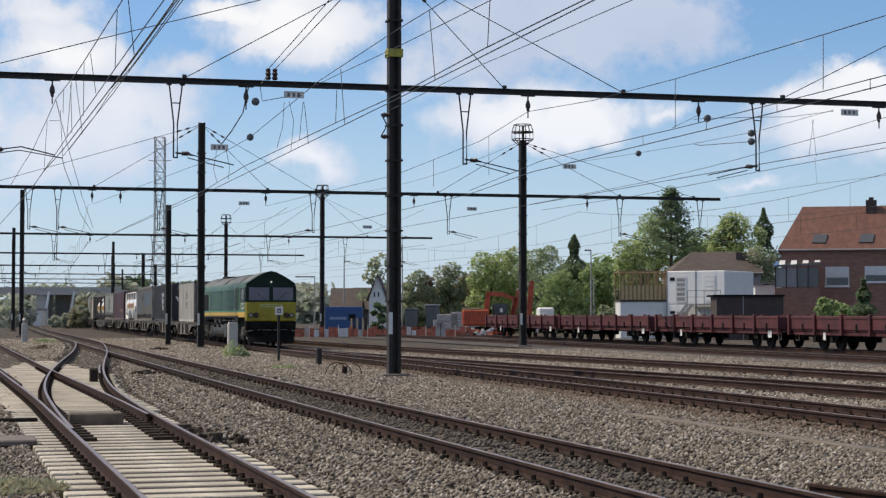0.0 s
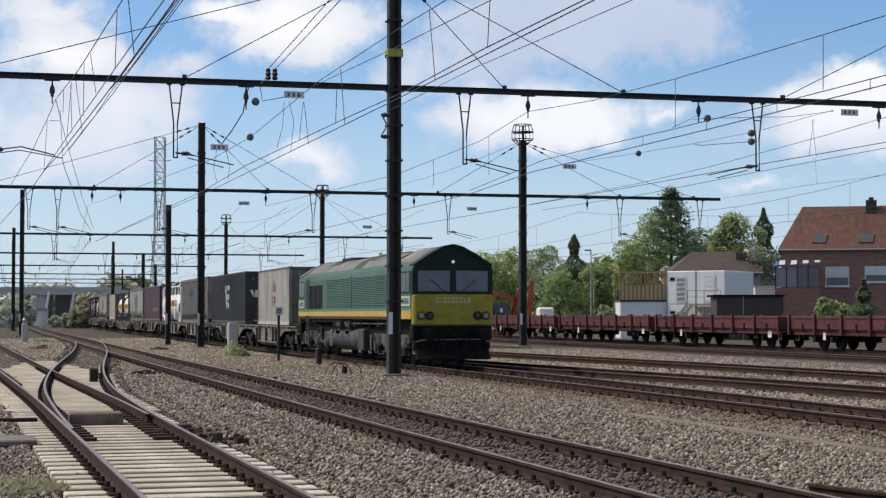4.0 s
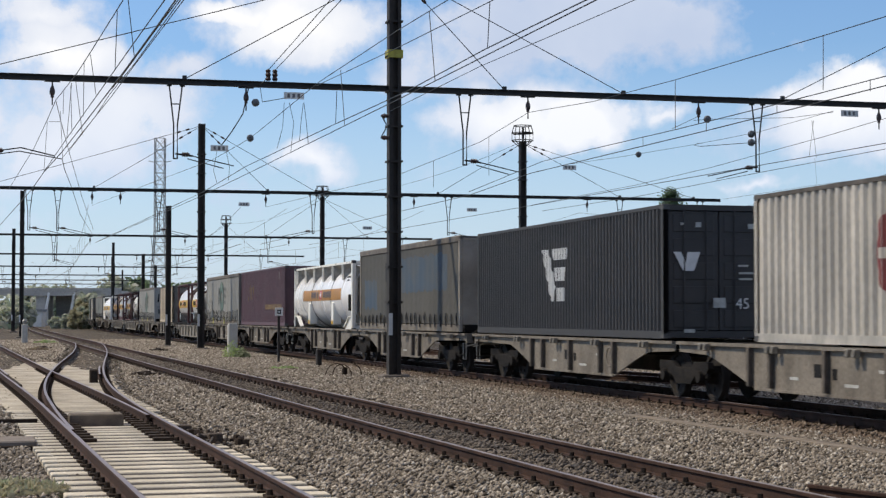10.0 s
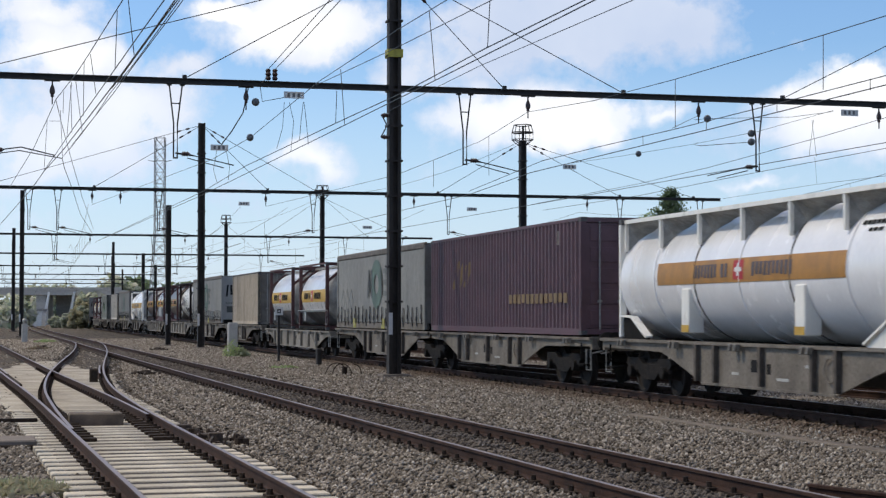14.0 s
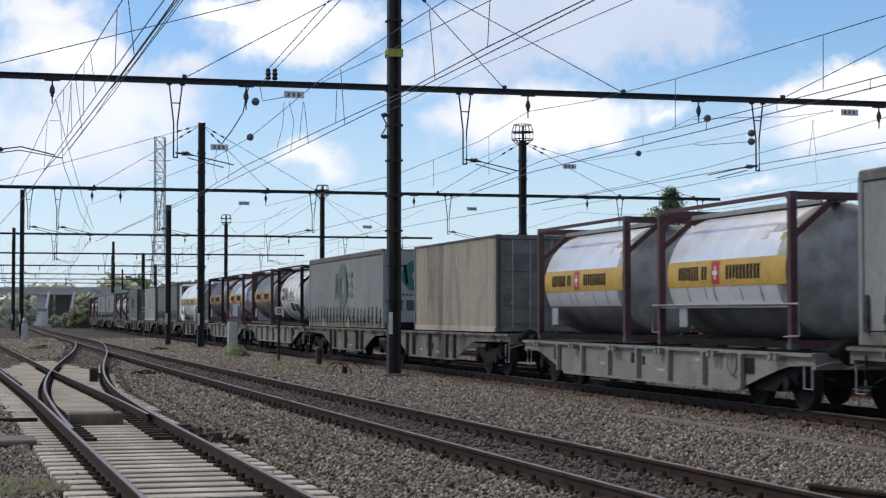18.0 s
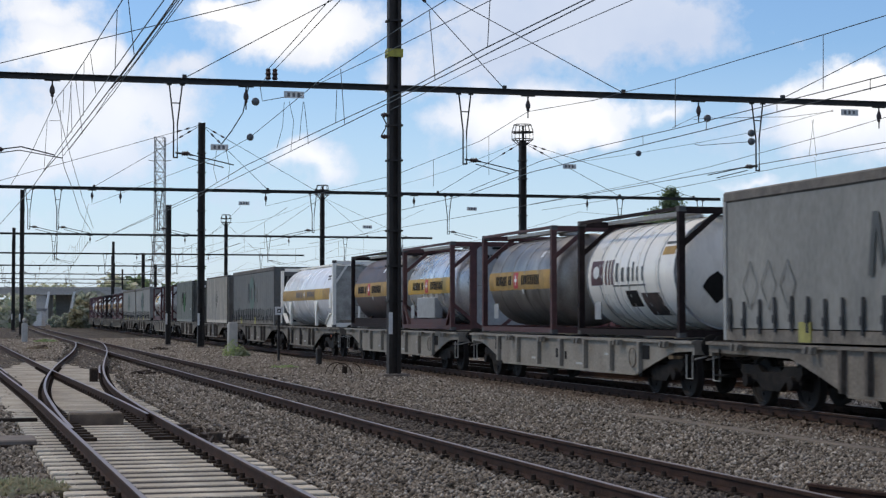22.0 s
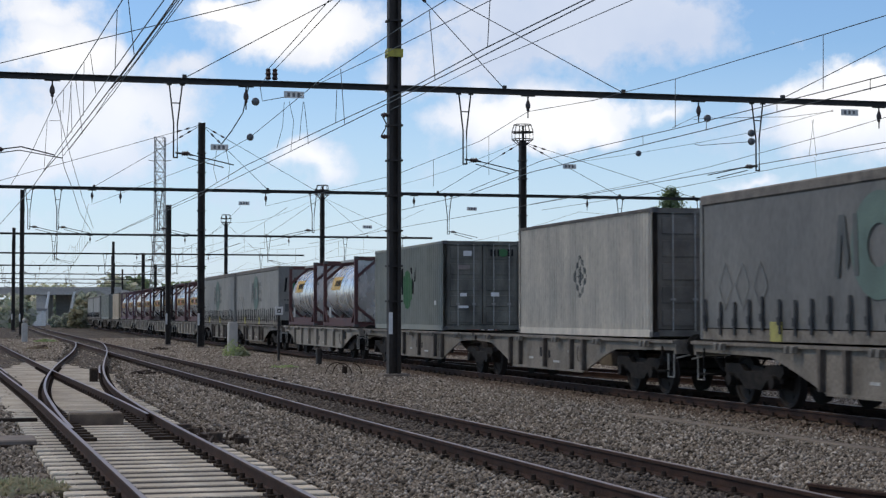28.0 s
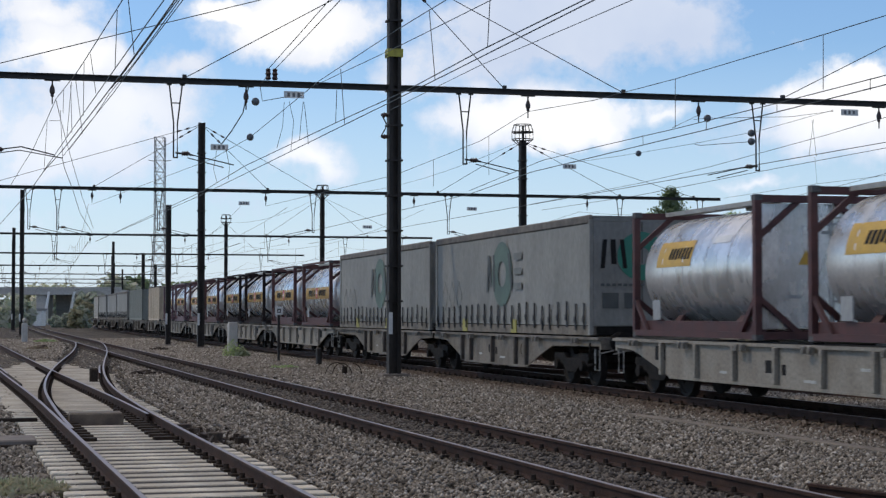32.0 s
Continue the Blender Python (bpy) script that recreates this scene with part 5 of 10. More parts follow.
def silo_40(s_front, carrier, label, band_m, L=12.19, sign=None):
    """Long polished dry-bulk tank that fills its frame, with a roof walkway and a ladder end."""
    c = thing("silo_container", label, "tank container", "tank containers on the train")
    W, H, r, zc = 2.5, 2.6, 1.25, 1.295
    wide = sign == "wide"
    b = barrel(L, r, zc, 0.12 if not wide else 0.3, M_SILO, c, "polished pale metal shell")
    for e in (-1, 1):
        x0, x1 = sorted((e * L / 2, e * (L / 2 - (0.2 if e > 0 else 0.1))))
        for s in (-1, 1):
            part("frame_post", bevelled(MB().box(x0, x1, *sorted((s * W / 2, s * (W / 2 - 0.14))), 0.1, H - 0.1), 0.012), M_TANKWHITE, c)
            g = [(e * (L / 2 - 0.15), 0.52), (e * (L / 2 - 0.7), 0.5), (e * (L / 2 - 1.55), 0.1), (e * (L / 2 - 1.4), 0.02), (e * (L / 2 - 0.15), 0.02)]
            part("foot_plate", MB().plate(g, *sorted((s * 1.2, s * 1.14))), M_UNDER if e < 0 else M_TANKWHITE, c)
            part("foot_flange", MB().beam((e * (L / 2 - 0.15), s * 1.18, 0.55), (e * (L / 2 - 0.7), s * 1.18, 0.53), 0.16, 0.04).beam((e * (L / 2 - 0.7), s * 1.18, 0.53), (e * (L / 2 - 1.55), s * 1.18, 0.12), 0.16, 0.04), M_TANKWHITE, c, "white sloping flange of the foot")
        for z0, z1 in ((0.02, 0.18), (H - 0.16, H - 0.02)):
            part("frame_crossbar", MB().box(x0, x1, -W / 2 + 0.14, W / 2 - 0.14, z0, z1), M_TANKWHITE, c)
    castings(c, L, H, W)
    for i in range(1, 6):
        x = -L / 2 + L * i / 6
        ring(b, x, r - (0.008 if wide else 0), zc, 0.022, M_SEAM if i in (2, 4) and not wide else M_SILO, "barrel_seam")
    if wide:
        band(b, -L / 2 + 0.65, L / 2 - 0.65, r + 0.008, zc, -9, 11, band_m, "faded yellow stripe", "stripe")
        band(b, L * 0.2, L * 0.33, r + 0.011, zc, -9, 11, M_BAND, "fresher yellow piece of the stripe", "stripe_patch")
    else:
        band(b, -L * 0.32, L * 0.33, r + 0.008, zc, -6, 14, band_m, "orange-tan sign", "sign_panel")
    fn = lambda u, v: (u, -(r + 0.014) * math.cos(v), zc + (r + 0.014) * math.sin(v))
    lo_, hi_ = radians(-4 if wide else -1.5), radians(6.5 if wide else 10)
    mid = 1.2 if wide else 4.2
    for x0, x1, n in ((-2.0, -0.95, 7), (-0.8, -0.45, 2), (0.55, 2.2, 10)):
        word_bars(b, x0, x1, lo_, hi_, fn, n, M_TANKDARK, rg=random.Random(n))
    band(b, -0.24, 0.2, r + 0.012, zc, mid - 8, mid + 8, M_CROSSRED if not wide else band_m, "red shield", "shield", 4)
    band(b, -0.07, 0.03, r + 0.016, zc, mid - 5, mid + 5.5, M_WHITE, "", "cross_bar", 3)
    band(b, -0.17, 0.13, r + 0.016, zc, mid - 1.5, mid + 2, M_WHITE, "", "cross_bar", 2)
    word_bars(b, L * 0.345, L * 0.43, radians(33), radians(37), fn, 7, M_BLACK)
    word_bars(b, L * 0.37, L * 0.41, radians(27), radians(30), fn, 3, M_BLACK)
    # walkway along the near shoulder, on a row of arched brackets
    ry = -0.4 if wide else -1.16
    part("roof_rail", MB().box(-L / 2 + 0.1, L / 2 - 0.2, ry - 0.03, ry + 0.02, H - 0.1, H - 0.02), M_TANKWHITE, c, "white roof rail")
    part("roof_walkway", MB().box(-L / 2 + 0.12, L / 2 - 0.22, ry + 0.02, ry + 0.5, H - 0.06, H - 0.035), M_WALK, c, "grey roof walkway plate")
    n = 7
    xs = [-L / 2 + 0.2 + (L - 0.5) * i / (n - 1) for i in range(n)]
    for i, x in enumerate(xs):
        part("bracket_post", MB().box(x - 0.035, x + 0.035, ry - 0.02, ry + 0.05, zc + (1.05 if wide else 0.62), H - 0.08), M_WALK if wide else M_TANKWHITE, c)
        if not wide and i < n - 1:
            vs, m = [], 12
            for k in range(m + 1):
                u = k / m
                z = zc + 0.62 + 0.5 * math.sin(math.pi * u) ** 0.55
                y = -math.sqrt(max(0.04, (r + 0.012) ** 2 - (z - zc) ** 2))
                q = x + (xs[i + 1] - x) * u
                vs += [(q, ry, H - 0.07), (q, min(y, ry + 0.45), z)]
            part("arched_bracket", MB().add(vs, [(2 * k, 2 * k + 1, 2 * k + 3, 2 * k + 2) for k in range(m)]), M_WALK, c, "grey arched bracket plate")
    if not wide:
        for e in (-1, 1):
            part("skirt", MB().lathe([(e * (L / 2 - 0.1), r), (e * (L / 2 - 0.62), r), (e * (L / 2 - 0.62), r - 0.02), (e * (L / 2 - 0.1), r - 0.02)], Matrix.Translation((0, 0, zc)), 40), M_SILO, b, "pale shell skirt", smooth=True)
    part("manhole", MB().lathe([(0, 0.3), (0.1, 0.3), (0.13, 0.2)], Matrix.Translation((0.6, 0.1, zc + r - 0.02)) @ Matrix.Rotation(radians(-90), 4, "Y"), 16), M_CHROME, c, "manhole lid")
    for q in ((-0.2, 0.2) if not wide else (-0.3, 0.2)):
        x = q * L
        if wide:
            part("support", MB().plate([(x - 0.4, 1.05), (x - 0.1, 0.55), (x - 0.08, 0.05), (x + 0.08, 0.05), (x + 0.1, 0.55), (x + 0.4, 1.05)], -1.24, -1.14), M_TANKWHITE, c, "white flared support")
        else:
            part("support", bevelled(MB().plate([(x - 0.19, 1.08), (x - 0.19, 0.22), (x + 0.19, 0.22), (x + 0.19, 1.08)], -1.27, -0.95), 0.02), M_TANKWHITE, c, "white support pad with a yellow foot")
            part("foot_mark", MB().box(x - 0.18, x + 0.18, -1.278, -1.268, 0.24, 0.38), M_BAND, c, "yellow foot mark")
    # the front end: plates, ladder and hose
    xe = L / 2
    part("end_plate", MB().box(xe - 0.16, xe - 0.12, -W / 2 + 0.14, W / 2 - 0.14, 0.3, H - 0.2), M_SILO_END if wide else M_WALK, c, "flat pale end plate")
    lz, ly, lm = ((0.4, 1.75), (-0.42, 0.0), M_SEAM) if wide else ((0.25, H - 0.15), (-0.75, -0.3), M_TANKWHITE)
    for y in ly:
        part("ladder_rail", MB().tube((xe - 0.02, y, lz[0]), (xe - 0.02, y, lz[1]), 0.014 if wide else 0.026, n=6), lm, c)
    for i in range(5 if wide else 8):
        z = lz[0] + 0.15 + i * (0.31 if wide else 0.27)
        part("ladder_rung", MB().tube((xe - 0.02, ly[0], z), (xe - 0.02, ly[1], z), 0.011 if wide else 0.018, n=6), lm, c)
    if wide:
        part("valve_flange", MB().lathe([(0, 0.28), (0.06, 0.28), (0.07, 0.16), (0.16, 0.15), (0.17, 0.02)], Matrix.Translation((xe - 0.12, 0.45, 0.75)), 16), M_SILO_END, c, "grey round valve flange")
        part("outlet_pipe", MB().path([(xe - 0.1, 0.45, 0.7), (xe - 0.02, 0.4, 0.5), (xe - 0.02, 0.2, 0.35)], 0.06, 8), M_UNDER, c, "dark outlet pipe")
        part("corner_brace", MB().beam((xe - 0.08, -W / 2 + 0.14, 1.75), (xe - 0.08, -W / 2 + 0.6, H - 0.16), 0.06, 0.08), M_TANKWHITE, c)
    if not wide:
        part("discharge_hose", MB().path([(xe - 0.05, -0.95, 0.9), (xe + 0.05, -0.62, 1.0), (xe + 0.08, -0.5, 1.4), (xe + 0.06, -0.62, 1.7), (xe, -0.5, 2.2)], 0.045, 6), M_BLACK, c, "black discharge hose")
    part("warning_sign", MB().add([(xe - 0.115, 0.15, 1.95), (xe - 0.115, 0.5, 1.95), (xe - 0.115, 0.33, 2.22)], [(0, 1, 2)]), M_GREYBOX, c, "small triangular warning sign")
    part("document_box", bevelled(MB().box(xe - 0.5, xe - 0.22, -1.3, -1.19, 0.75, 1.35), 0.02), M_UNDER if not wide else M_TANKWHITE, c, "small box on the end frame")
    place(c, s_front, L, carrier, 0.04 if wide else 0.11)
    return c

M_GREEN = mat("loco_green", (0.075, 0.15, 0.095), 0.5, 0, 0.3, 1.5, 0.0, 20, stretch=(1, 1, 0.4), spec=0.25)
M_GREENDARK = mat("loco_dark_green", (0.014, 0.034, 0.022), 0.6, 0, 0.25, 3, spec=0.2)
M_ROOF = mat("loco_roof_grey_green", (0.22, 0.222, 0.195), 0.6, 0, 0.4, 1.2, 0.05, 15)
M_YELLOW = mat("loco_yellow", (0.37, 0.3, 0.012), 0.5, 0, 0.2, 3.0, 0.0, 30)
M_STRIPE = mat("loco_stripe", (0.62, 0.37, 0.04), 0.5, 0, 0.15, 2)
M_LOCOGREY = mat("loco_bogie_grey", (0.13, 0.115, 0.1), 0.8, 0.0, 0.55, 2.2, 0.3)
M_SILL = mat("sill_brown", (0.06, 0.028, 0.022), 0.8, 0, 0.3, 4)
M_STEP = mat("step_steel", (0.17, 0.16, 0.145), 0.7, 0.1, 0.4, 12)
M_TANKGREY = mat("fuel_tank_grey", (0.075, 0.07, 0.062), 0.55, 0.1, 0.4, 2.0, 0.1, 20, stretch=(1, 1, 0.4))
M_SOOT = mat("soot", (0.05, 0.052, 0.05), 0.8, 0, 0.3, 3)
M_CABGLASS = mat("cab_glass", (0.012, 0.014, 0.016), 0.15, 0, 0.1, 3, spec=0.12)
M_LAMP = mat("lamp_lens", (0.3, 0.26, 0.18), 0.2, 0, 0.1, 5)
M_LAMPRED = mat("lamp_red", (0.06, 0.012, 0.012), 0.3, 0, 0.1, 5)
# lavender base colour stands in for the sky mirrored in the panes
M_SCREEN = mat("windscreen", (0.15, 0.145, 0.19), 0.12, 0.0, 0.12, 2, spec=0.45)


def glow(name, col, power):
    m = bpy.data.materials.new(name)
    m.use_nodes = True
    b = m.node_tree.nodes["Principled BSDF"]
    b.inputs["Base Color"].default_value = (*col, 1)
    b.inputs["Emission Color"].default_value = (*col, 1)
    b.inputs["Emission Strength"].default_value = power
    return m


M_LIT = glow("headlight_lit", (1.0, 0.93, 0.75), 0.4)


def locomotive():
    # local x = distance back from the side's front edge, turned round; 0 is the middle of the body
    LB = 20.3
    h = LB / 2
    X = lambda s: h - s
    lo = thing("diesel_locomotive", "green and yellow six-axle diesel freight locomotive", "locomotive")
    W = 1.325
    # cross-section of the hood: walls, sloping shoulders, gentle roof
    sec = [(-W, 1.5), (-W, 3.0), (-W + 0.06, 3.16), (-0.72, 3.62), (-0.45, 3.74), (0, 3.8), (0.45, 3.74), (0.72, 3.62), (W - 0.06, 3.16), (W, 3.0), (W, 1.5)]

    def hull(x0, x1, shrink0=0.0, shrink1=0.0):
        fr = []
        for x, k in ((x0, shrink0), (x1, shrink1)):
            fr.append((Vector((x, 0, 0)), Vector((0, 1 - k, 0)), Vector((0, 0, 1))))
        return MB().sweep(sec, fr)
    body_sec = [(-W, 1.5), (-W, 3.0), (-W + 0.07, 3.16), (-1.12, 3.3), (1.12, 3.3), (W - 0.07, 3.16), (W, 3.0), (W, 1.5)]
    body = part("body", MB().sweep(body_sec, [(Vector((X(3.4), 0, 0)), Vector((0, 1, 0)), Vector((0, 0, 1))), (Vector((X(16.9), 0, 0)), Vector((0, 1, 0)), Vector((0, 0, 1)))]), M_GREEN, lo, "green louvred hood")
    roof_sec = [(-1.12, 3.3), (-0.8, 3.56), (-0.45, 3.72), (0, 3.78), (0.45, 3.72), (0.8, 3.56), (1.12, 3.3)]
    ax = lambda x: (Vector((x, 0, 0)), Vector((0, 1, 0)), Vector((0, 0, 1)))
    part("roof", MB().sweep(roof_sec, [ax(X(3.4)), ax(X(16.9))]), M_ROOF, lo, "dusty grey-green roof", smooth=True)
    for a, b, z in ((4.2, 7.6, 3.8), (8.0, 10.2, 3.79), (13.2, 15.6, 3.79)):
        part("roof_hatch", bevelled(MB().box(X(b), X(a), -0.42, 0.42, 3.66, z - 0.03), 0.03), M_SOOT, lo, "sooty exhaust or fan hatch")
    soot_sec = [(y * 1.006, z + 0.008) for y, z in roof_sec]
    for a, b in ((7.7, 8.6), (8.6, 9.9), (14.2, 16.4)):
        part("soot_patch", MB().sweep(soot_sec[1:-1] if a != 8.6 else soot_sec, [ax(X(b)), ax(X(a))], closed=False, caps=False), M_SOOT, lo, "soot round the exhaust")
    fan = MB()
    for s in (13.8, 15.0):
        fan.lathe([(0, 0.5), (0.08, 0.5), (0.1, 0.42)], Matrix.Translation((X(s), 0, 3.76)) @ Matrix.Rotation(radians(-90), 4, "Y"), 20)
    part("roof_fan", fan, M_SOOT, lo, "round cooling fans")
    # horizontal louvres on both flanks, each pressed rib proud of the wall
    for s in (-1, 1):
        for a, b in ((3.5, 9.1), (9.2, 13.9)):
            rb = MB()
            for i in range(17):
                z = 1.95 + i * 0.062
                rb.add([(X(b), s * W, z), (X(a), s * W, z), (X(a), s * (W + 0.028), z + 0.01), (X(b), s * (W + 0.028), z + 0.01), (X(a), s * W, z + 0.05), (X(b), s * W, z + 0.05)], [(0, 1, 2, 3), (3, 2, 4, 5)])
            part("louvres", rb, M_GREEN, body)
        part("panel_seam", MB().box(X(9.19), X(9.11), *sorted((s * W, s * (W + 0.012))), 1.85, 3.05), M_GREENDARK, body, "dark seam between the louvred doors")
        part("grille", MB().box(X(17.75), X(14.9), *sorted((s * W, s * (W + 0.012))), 1.86, 2.8), M_BLACK, body, "black radiator grille")
        for i in range(3):
            x = X(14.9 + 0.95 * (i + 0.5))
            part("grille_bar", MB().box(x - 0.03, x + 0.03, *sorted((s * (W + 0.012), s * (W + 0.03))), 1.86, 2.8), M_GREENDARK, body)
        part("stripe", MB().box(-h + 0.05, h - 0.05, *sorted((s * W, s * (W + 0.006))), 1.57, 1.75), M_STRIPE, lo, "yellow waist stripe")
        part("upper_stripe", MB().box(-h + 0.05, h - 0.05, *sorted((s * W, s * (W + 0.005))), 1.752, 1.84), mat("turquoise_line", (0.05, 0.24, 0.15), 0.5, 0, 0.15, 3), lo, "pale green line above the stripe")
        part("frame_sill", MB().box(-h + 0.02, h - 0.02, *sorted((s * W, s * (W - 0.08))), 1.47, 1.56), M_SILL, lo, "dark red-brown frame edge")
        part("cab_stripe", MB().box(h - 2.35, h - 0.05, *sorted((s * (W + 0.006), s * (W + 0.01))), 1.5, 1.76), M_STRIPE, lo, "deeper yellow band under the cab")
        part("air_pipe", MB().path([(-h + 2.6, s * 1.2, 1.36), (-1.0, s * 1.2, 1.38), (-0.8, s * 1.2, 1.3), (h - 3.2, s * 1.2, 1.32)], 0.03, 6), M_LOCOGREY, lo, "dusty air pipe")
        part("cable_duct", MB().box(-h + 3.0, h - 3.4, *sorted((s * 1.12, s * 1.2)), 1.4, 1.46), M_UNDER, lo)
        for q in range(11):
            part("pipe_bracket", MB().box(-h + 3.3 + q * 1.3, -h + 3.36 + q * 1.3, *sorted((s * 1.05, s * 1.24)), 1.2, 1.47), M_LOCOGREY if q % 3 == 0 else M_UNDER, lo)
        for q in (-1.75, 0.0):
            f = part("filter_housing", MB().tube((q - 0.42, s * 1.12, 1.27), (q + 0.42, s * 1.12, 1.27), 0.19, n=14), M_SOOT, lo, "dark ribbed filter housing", smooth=True)
            part("filter_cap", bevelled(MB().box(q - 0.3, q + 0.3, *sorted((s * 1.1, s * 1.3)), 1.2, 1.44), 0.05), M_UNDER, f)
    # two cabs
    for e in (1, -1):
        cs = [(-W, 1.5), (-W, 3.0), (-W + 0.06, 3.18), (-0.75, 3.52), (-0.3, 3.76), (0, 3.83), (0.3, 3.76), (0.75, 3.52), (W - 0.06, 3.18), (W, 3.0), (W, 1.5)]
        cab = part("cab", MB().sweep(cs, [ax(e * (h - 3.4)), ax(e * (h - 0.05))]), M_GREEN, lo, "green driving cab")
        part("cab_roof", MB().sweep([(-1.06, 3.325), (-0.75, 3.535), (-0.3, 3.775), (0, 3.845), (0.3, 3.775), (0.75, 3.535), (1.06, 3.325), (0.75, 3.48), (-0.75, 3.48)], [ax(e * (h - 3.4)), ax(e * (h - 0.48))]), M_ROOF, cab, "dusty grey cab roof")
        # front: yellow apron, dark window surround leaning back a little
        x = e * h
        up = MB()
        front = [(-W, 2.27), (-W, 3.0), (-W + 0.06, 3.18), (-0.75, 3.52), (-0.3, 3.76), (0, 3.83), (0.3, 3.76), (0.75, 3.52), (W - 0.06, 3.18), (W, 3.0), (W, 2.27)]
        up.sweep(front, [ax(e * (h - 0.06)), (Vector((e * (h + 0.10), 0, 0)), Vector((0, 0.985, 0)), Vector((0, 0, 1)))])
        part("window_surround", up, M_GREENDARK, cab, "dark green windscreen surround")
        part("visor", MB().sweep([(p[0] * 1.015, p[1] + 0.03) for p in front[2:9]] + [(p[0] * 0.95, p[1] - 0.05) for p in reversed(front[2:9])], [ax(e * (h - 0.5)), ax(e * (h + 0.16))]), M_ROOF if e < 0 else M_GREENDARK, cab)
        part("nose", bevelled(MB().sweep([(-W, 1.28), (-W, 2.27), (W, 2.27), (W, 1.28)], [ax(e * (h - 0.08)), (Vector((e * (h + 0.16), 0, 0)), Vector((0, 0.97, 0)), Vector((0, 0, 1)))]), 0.05), M_YELLOW, cab, "bright yellow nose panel")
        for d in (-1, 1):
            y0, y1 = sorted((d * 0.1, d * 1.14))
            part("windscreen", bevelled(MB().box(*sorted((e * (h + 0.09), e * (h + 0.115))), y0, y1, 2.36, 3.02), 0.012), M_SCREEN, cab, "large flat windscreen, sky reflection tinted into its colour")
            wp = MB().tube((e * (h + 0.12), d * 0.3, 2.36), (e * (h + 0.125), d * 0.75, 2.75), 0.012, n=6)
            part("wiper", wp, M_BLACK, cab)
            turn = Matrix.Rotation(0 if e > 0 else math.pi, 4, "Z")
            for y, m_, lab in ((1.05, M_LAMP, "headlight"), (0.78, M_LAMPRED, "red tail light")):
                part("headlight_ring", MB().lathe([(0.0, 0.135), (0.05, 0.135), (0.06, 0.105)], Matrix.Translation((e * (h + 0.155), d * y, 1.6)) @ turn, 18), M_SOOT if y > 1 else M_BLACK, cab)
                part("headlight", MB().lathe([(0.05, 0.1), (0.066, 0.08)], Matrix.Translation((e * (h + 0.155), d * y, 1.6)) @ turn, 16), m_, cab, lab)
            s = d
            part("cab_window", bevelled(MB().box(e * (h - 0.8) - 0.62, e * (h - 0.8) + 0.62, *sorted((s * W, s * (W + 0.012))), 2.35, 2.98), 0.01), M_CABGLASS, cab, "dark cab side window")
            wf = MB()
            for q in (-0.64, 0.64):
                wf.box(e * (h - 0.8) + q - 0.018, e * (h - 0.8) + q + 0.018, *sorted((s * W, s * (W + 0.025))), 2.32, 3.0)
            wf.box(e * (h - 0.8) - 0.64, e * (h - 0.8) + 0.64, *sorted((s * W, s * (W + 0.025))), 2.33, 2.36).box(e * (h - 0.8) - 0.64, e * (h - 0.8) + 0.64, *sorted((s * W, s * (W + 0.025))), 2.97, 3.0)
            part("window_frame", wf, M_BLACK, cab, "black rubber window frame")
            part("window_bar", MB().box(e * (h - 0.78) - 0.02, e * (h - 0.78) + 0.02, *sorted((s * (W + 0.012), s * (W + 0.022))), 2.36, 2.97), M_CHROME, cab)
            part("name_plate", MB().box(e * (h - 0.8) - 0.66, e * (h - 0.8) + 0.6, *sorted((s * W, s * (W + 0.012))), 1.9, 2.22), mat("plate_cream", (0.55, 0.57, 0.45), 0.5, 0, 0.15, 6), cab, "cream plate with unreadable marks")
            fnp = lambda u, v: (u, s * (W + 0.016), v)
            word_bars(cab, e * (h - 0.8) - 0.55, e * (h - 0.8) + 0.5, 1.97, 2.15, fnp, 7, M_GREEN)
            part("cab_door", MB().box(e * (h - (2.85 if e > 0 else 2.25)) - 0.33, e * (h - (2.85 if e > 0 else 2.25)) + 0.33, *sorted((s * W, s * (W + 0.012))), 1.86, 3.05), M_GREENDARK, cab, "dark green cab door")
            for q in (-0.42, 0.42):
                hr = MB().path([(e * (h - (2.85 if e > 0 else 2.25)) + q, s * (W + 0.07), 1.7), (e * (h - (2.85 if e > 0 else 2.25)) + q, s * (W + 0.07), 2.95), (e * (h - (2.85 if e > 0 else 2.25)) + q - 0.15, s * (W + 0.02), 3.3)], 0.014, 6)
                part("handrail", hr, mat("handrail_pale", (0.4, 0.42, 0.36), 0.5, 0.2, 0.1, 8) if q < 0 else M_CHROME, cab)
            st = MB()
            for i in range(4):
                st.box(e * (h - (2.85 if e > 0 else 2.25)) - 0.25, e * (h - (2.85 if e > 0 else 2.25)) + 0.25, *sorted((s * (W - 0.1), s * (W + 0.04))), 0.45 + i * 0.3, 0.48 + i * 0.3)
            for q in (-0.26, 0.26):
                st.box(e * (h - (2.85 if e > 0 else 2.25)) + q - 0.02, e * (h - (2.85 if e > 0 else 2.25)) + q + 0.02, *sorted((s * (W - 0.02), s * (W + 0.03))), 0.4, 1.6)
            part("steps", st, M_STEP, cab, "dirty steel cab steps")
        part("marker_light", MB().lathe([(0, 0.045), (0.03, 0.045), (0.04, 0.03)], Matrix.Translation((e * (h + 0.1), 0, 3.3)) @ turn, 14), M_LIT if e > 0 else M_LAMP, cab, "top headlight")
        part("front_plate", MB().box(*sorted((e * (h + 0.162), e * (h + 0.172))), -0.55, 0.55, 2.0, 2.17), mat("plate_pale_green", (0.5, 0.52, 0.25), 0.5, 0, 0.2, 6), cab, "worn pale name panel")
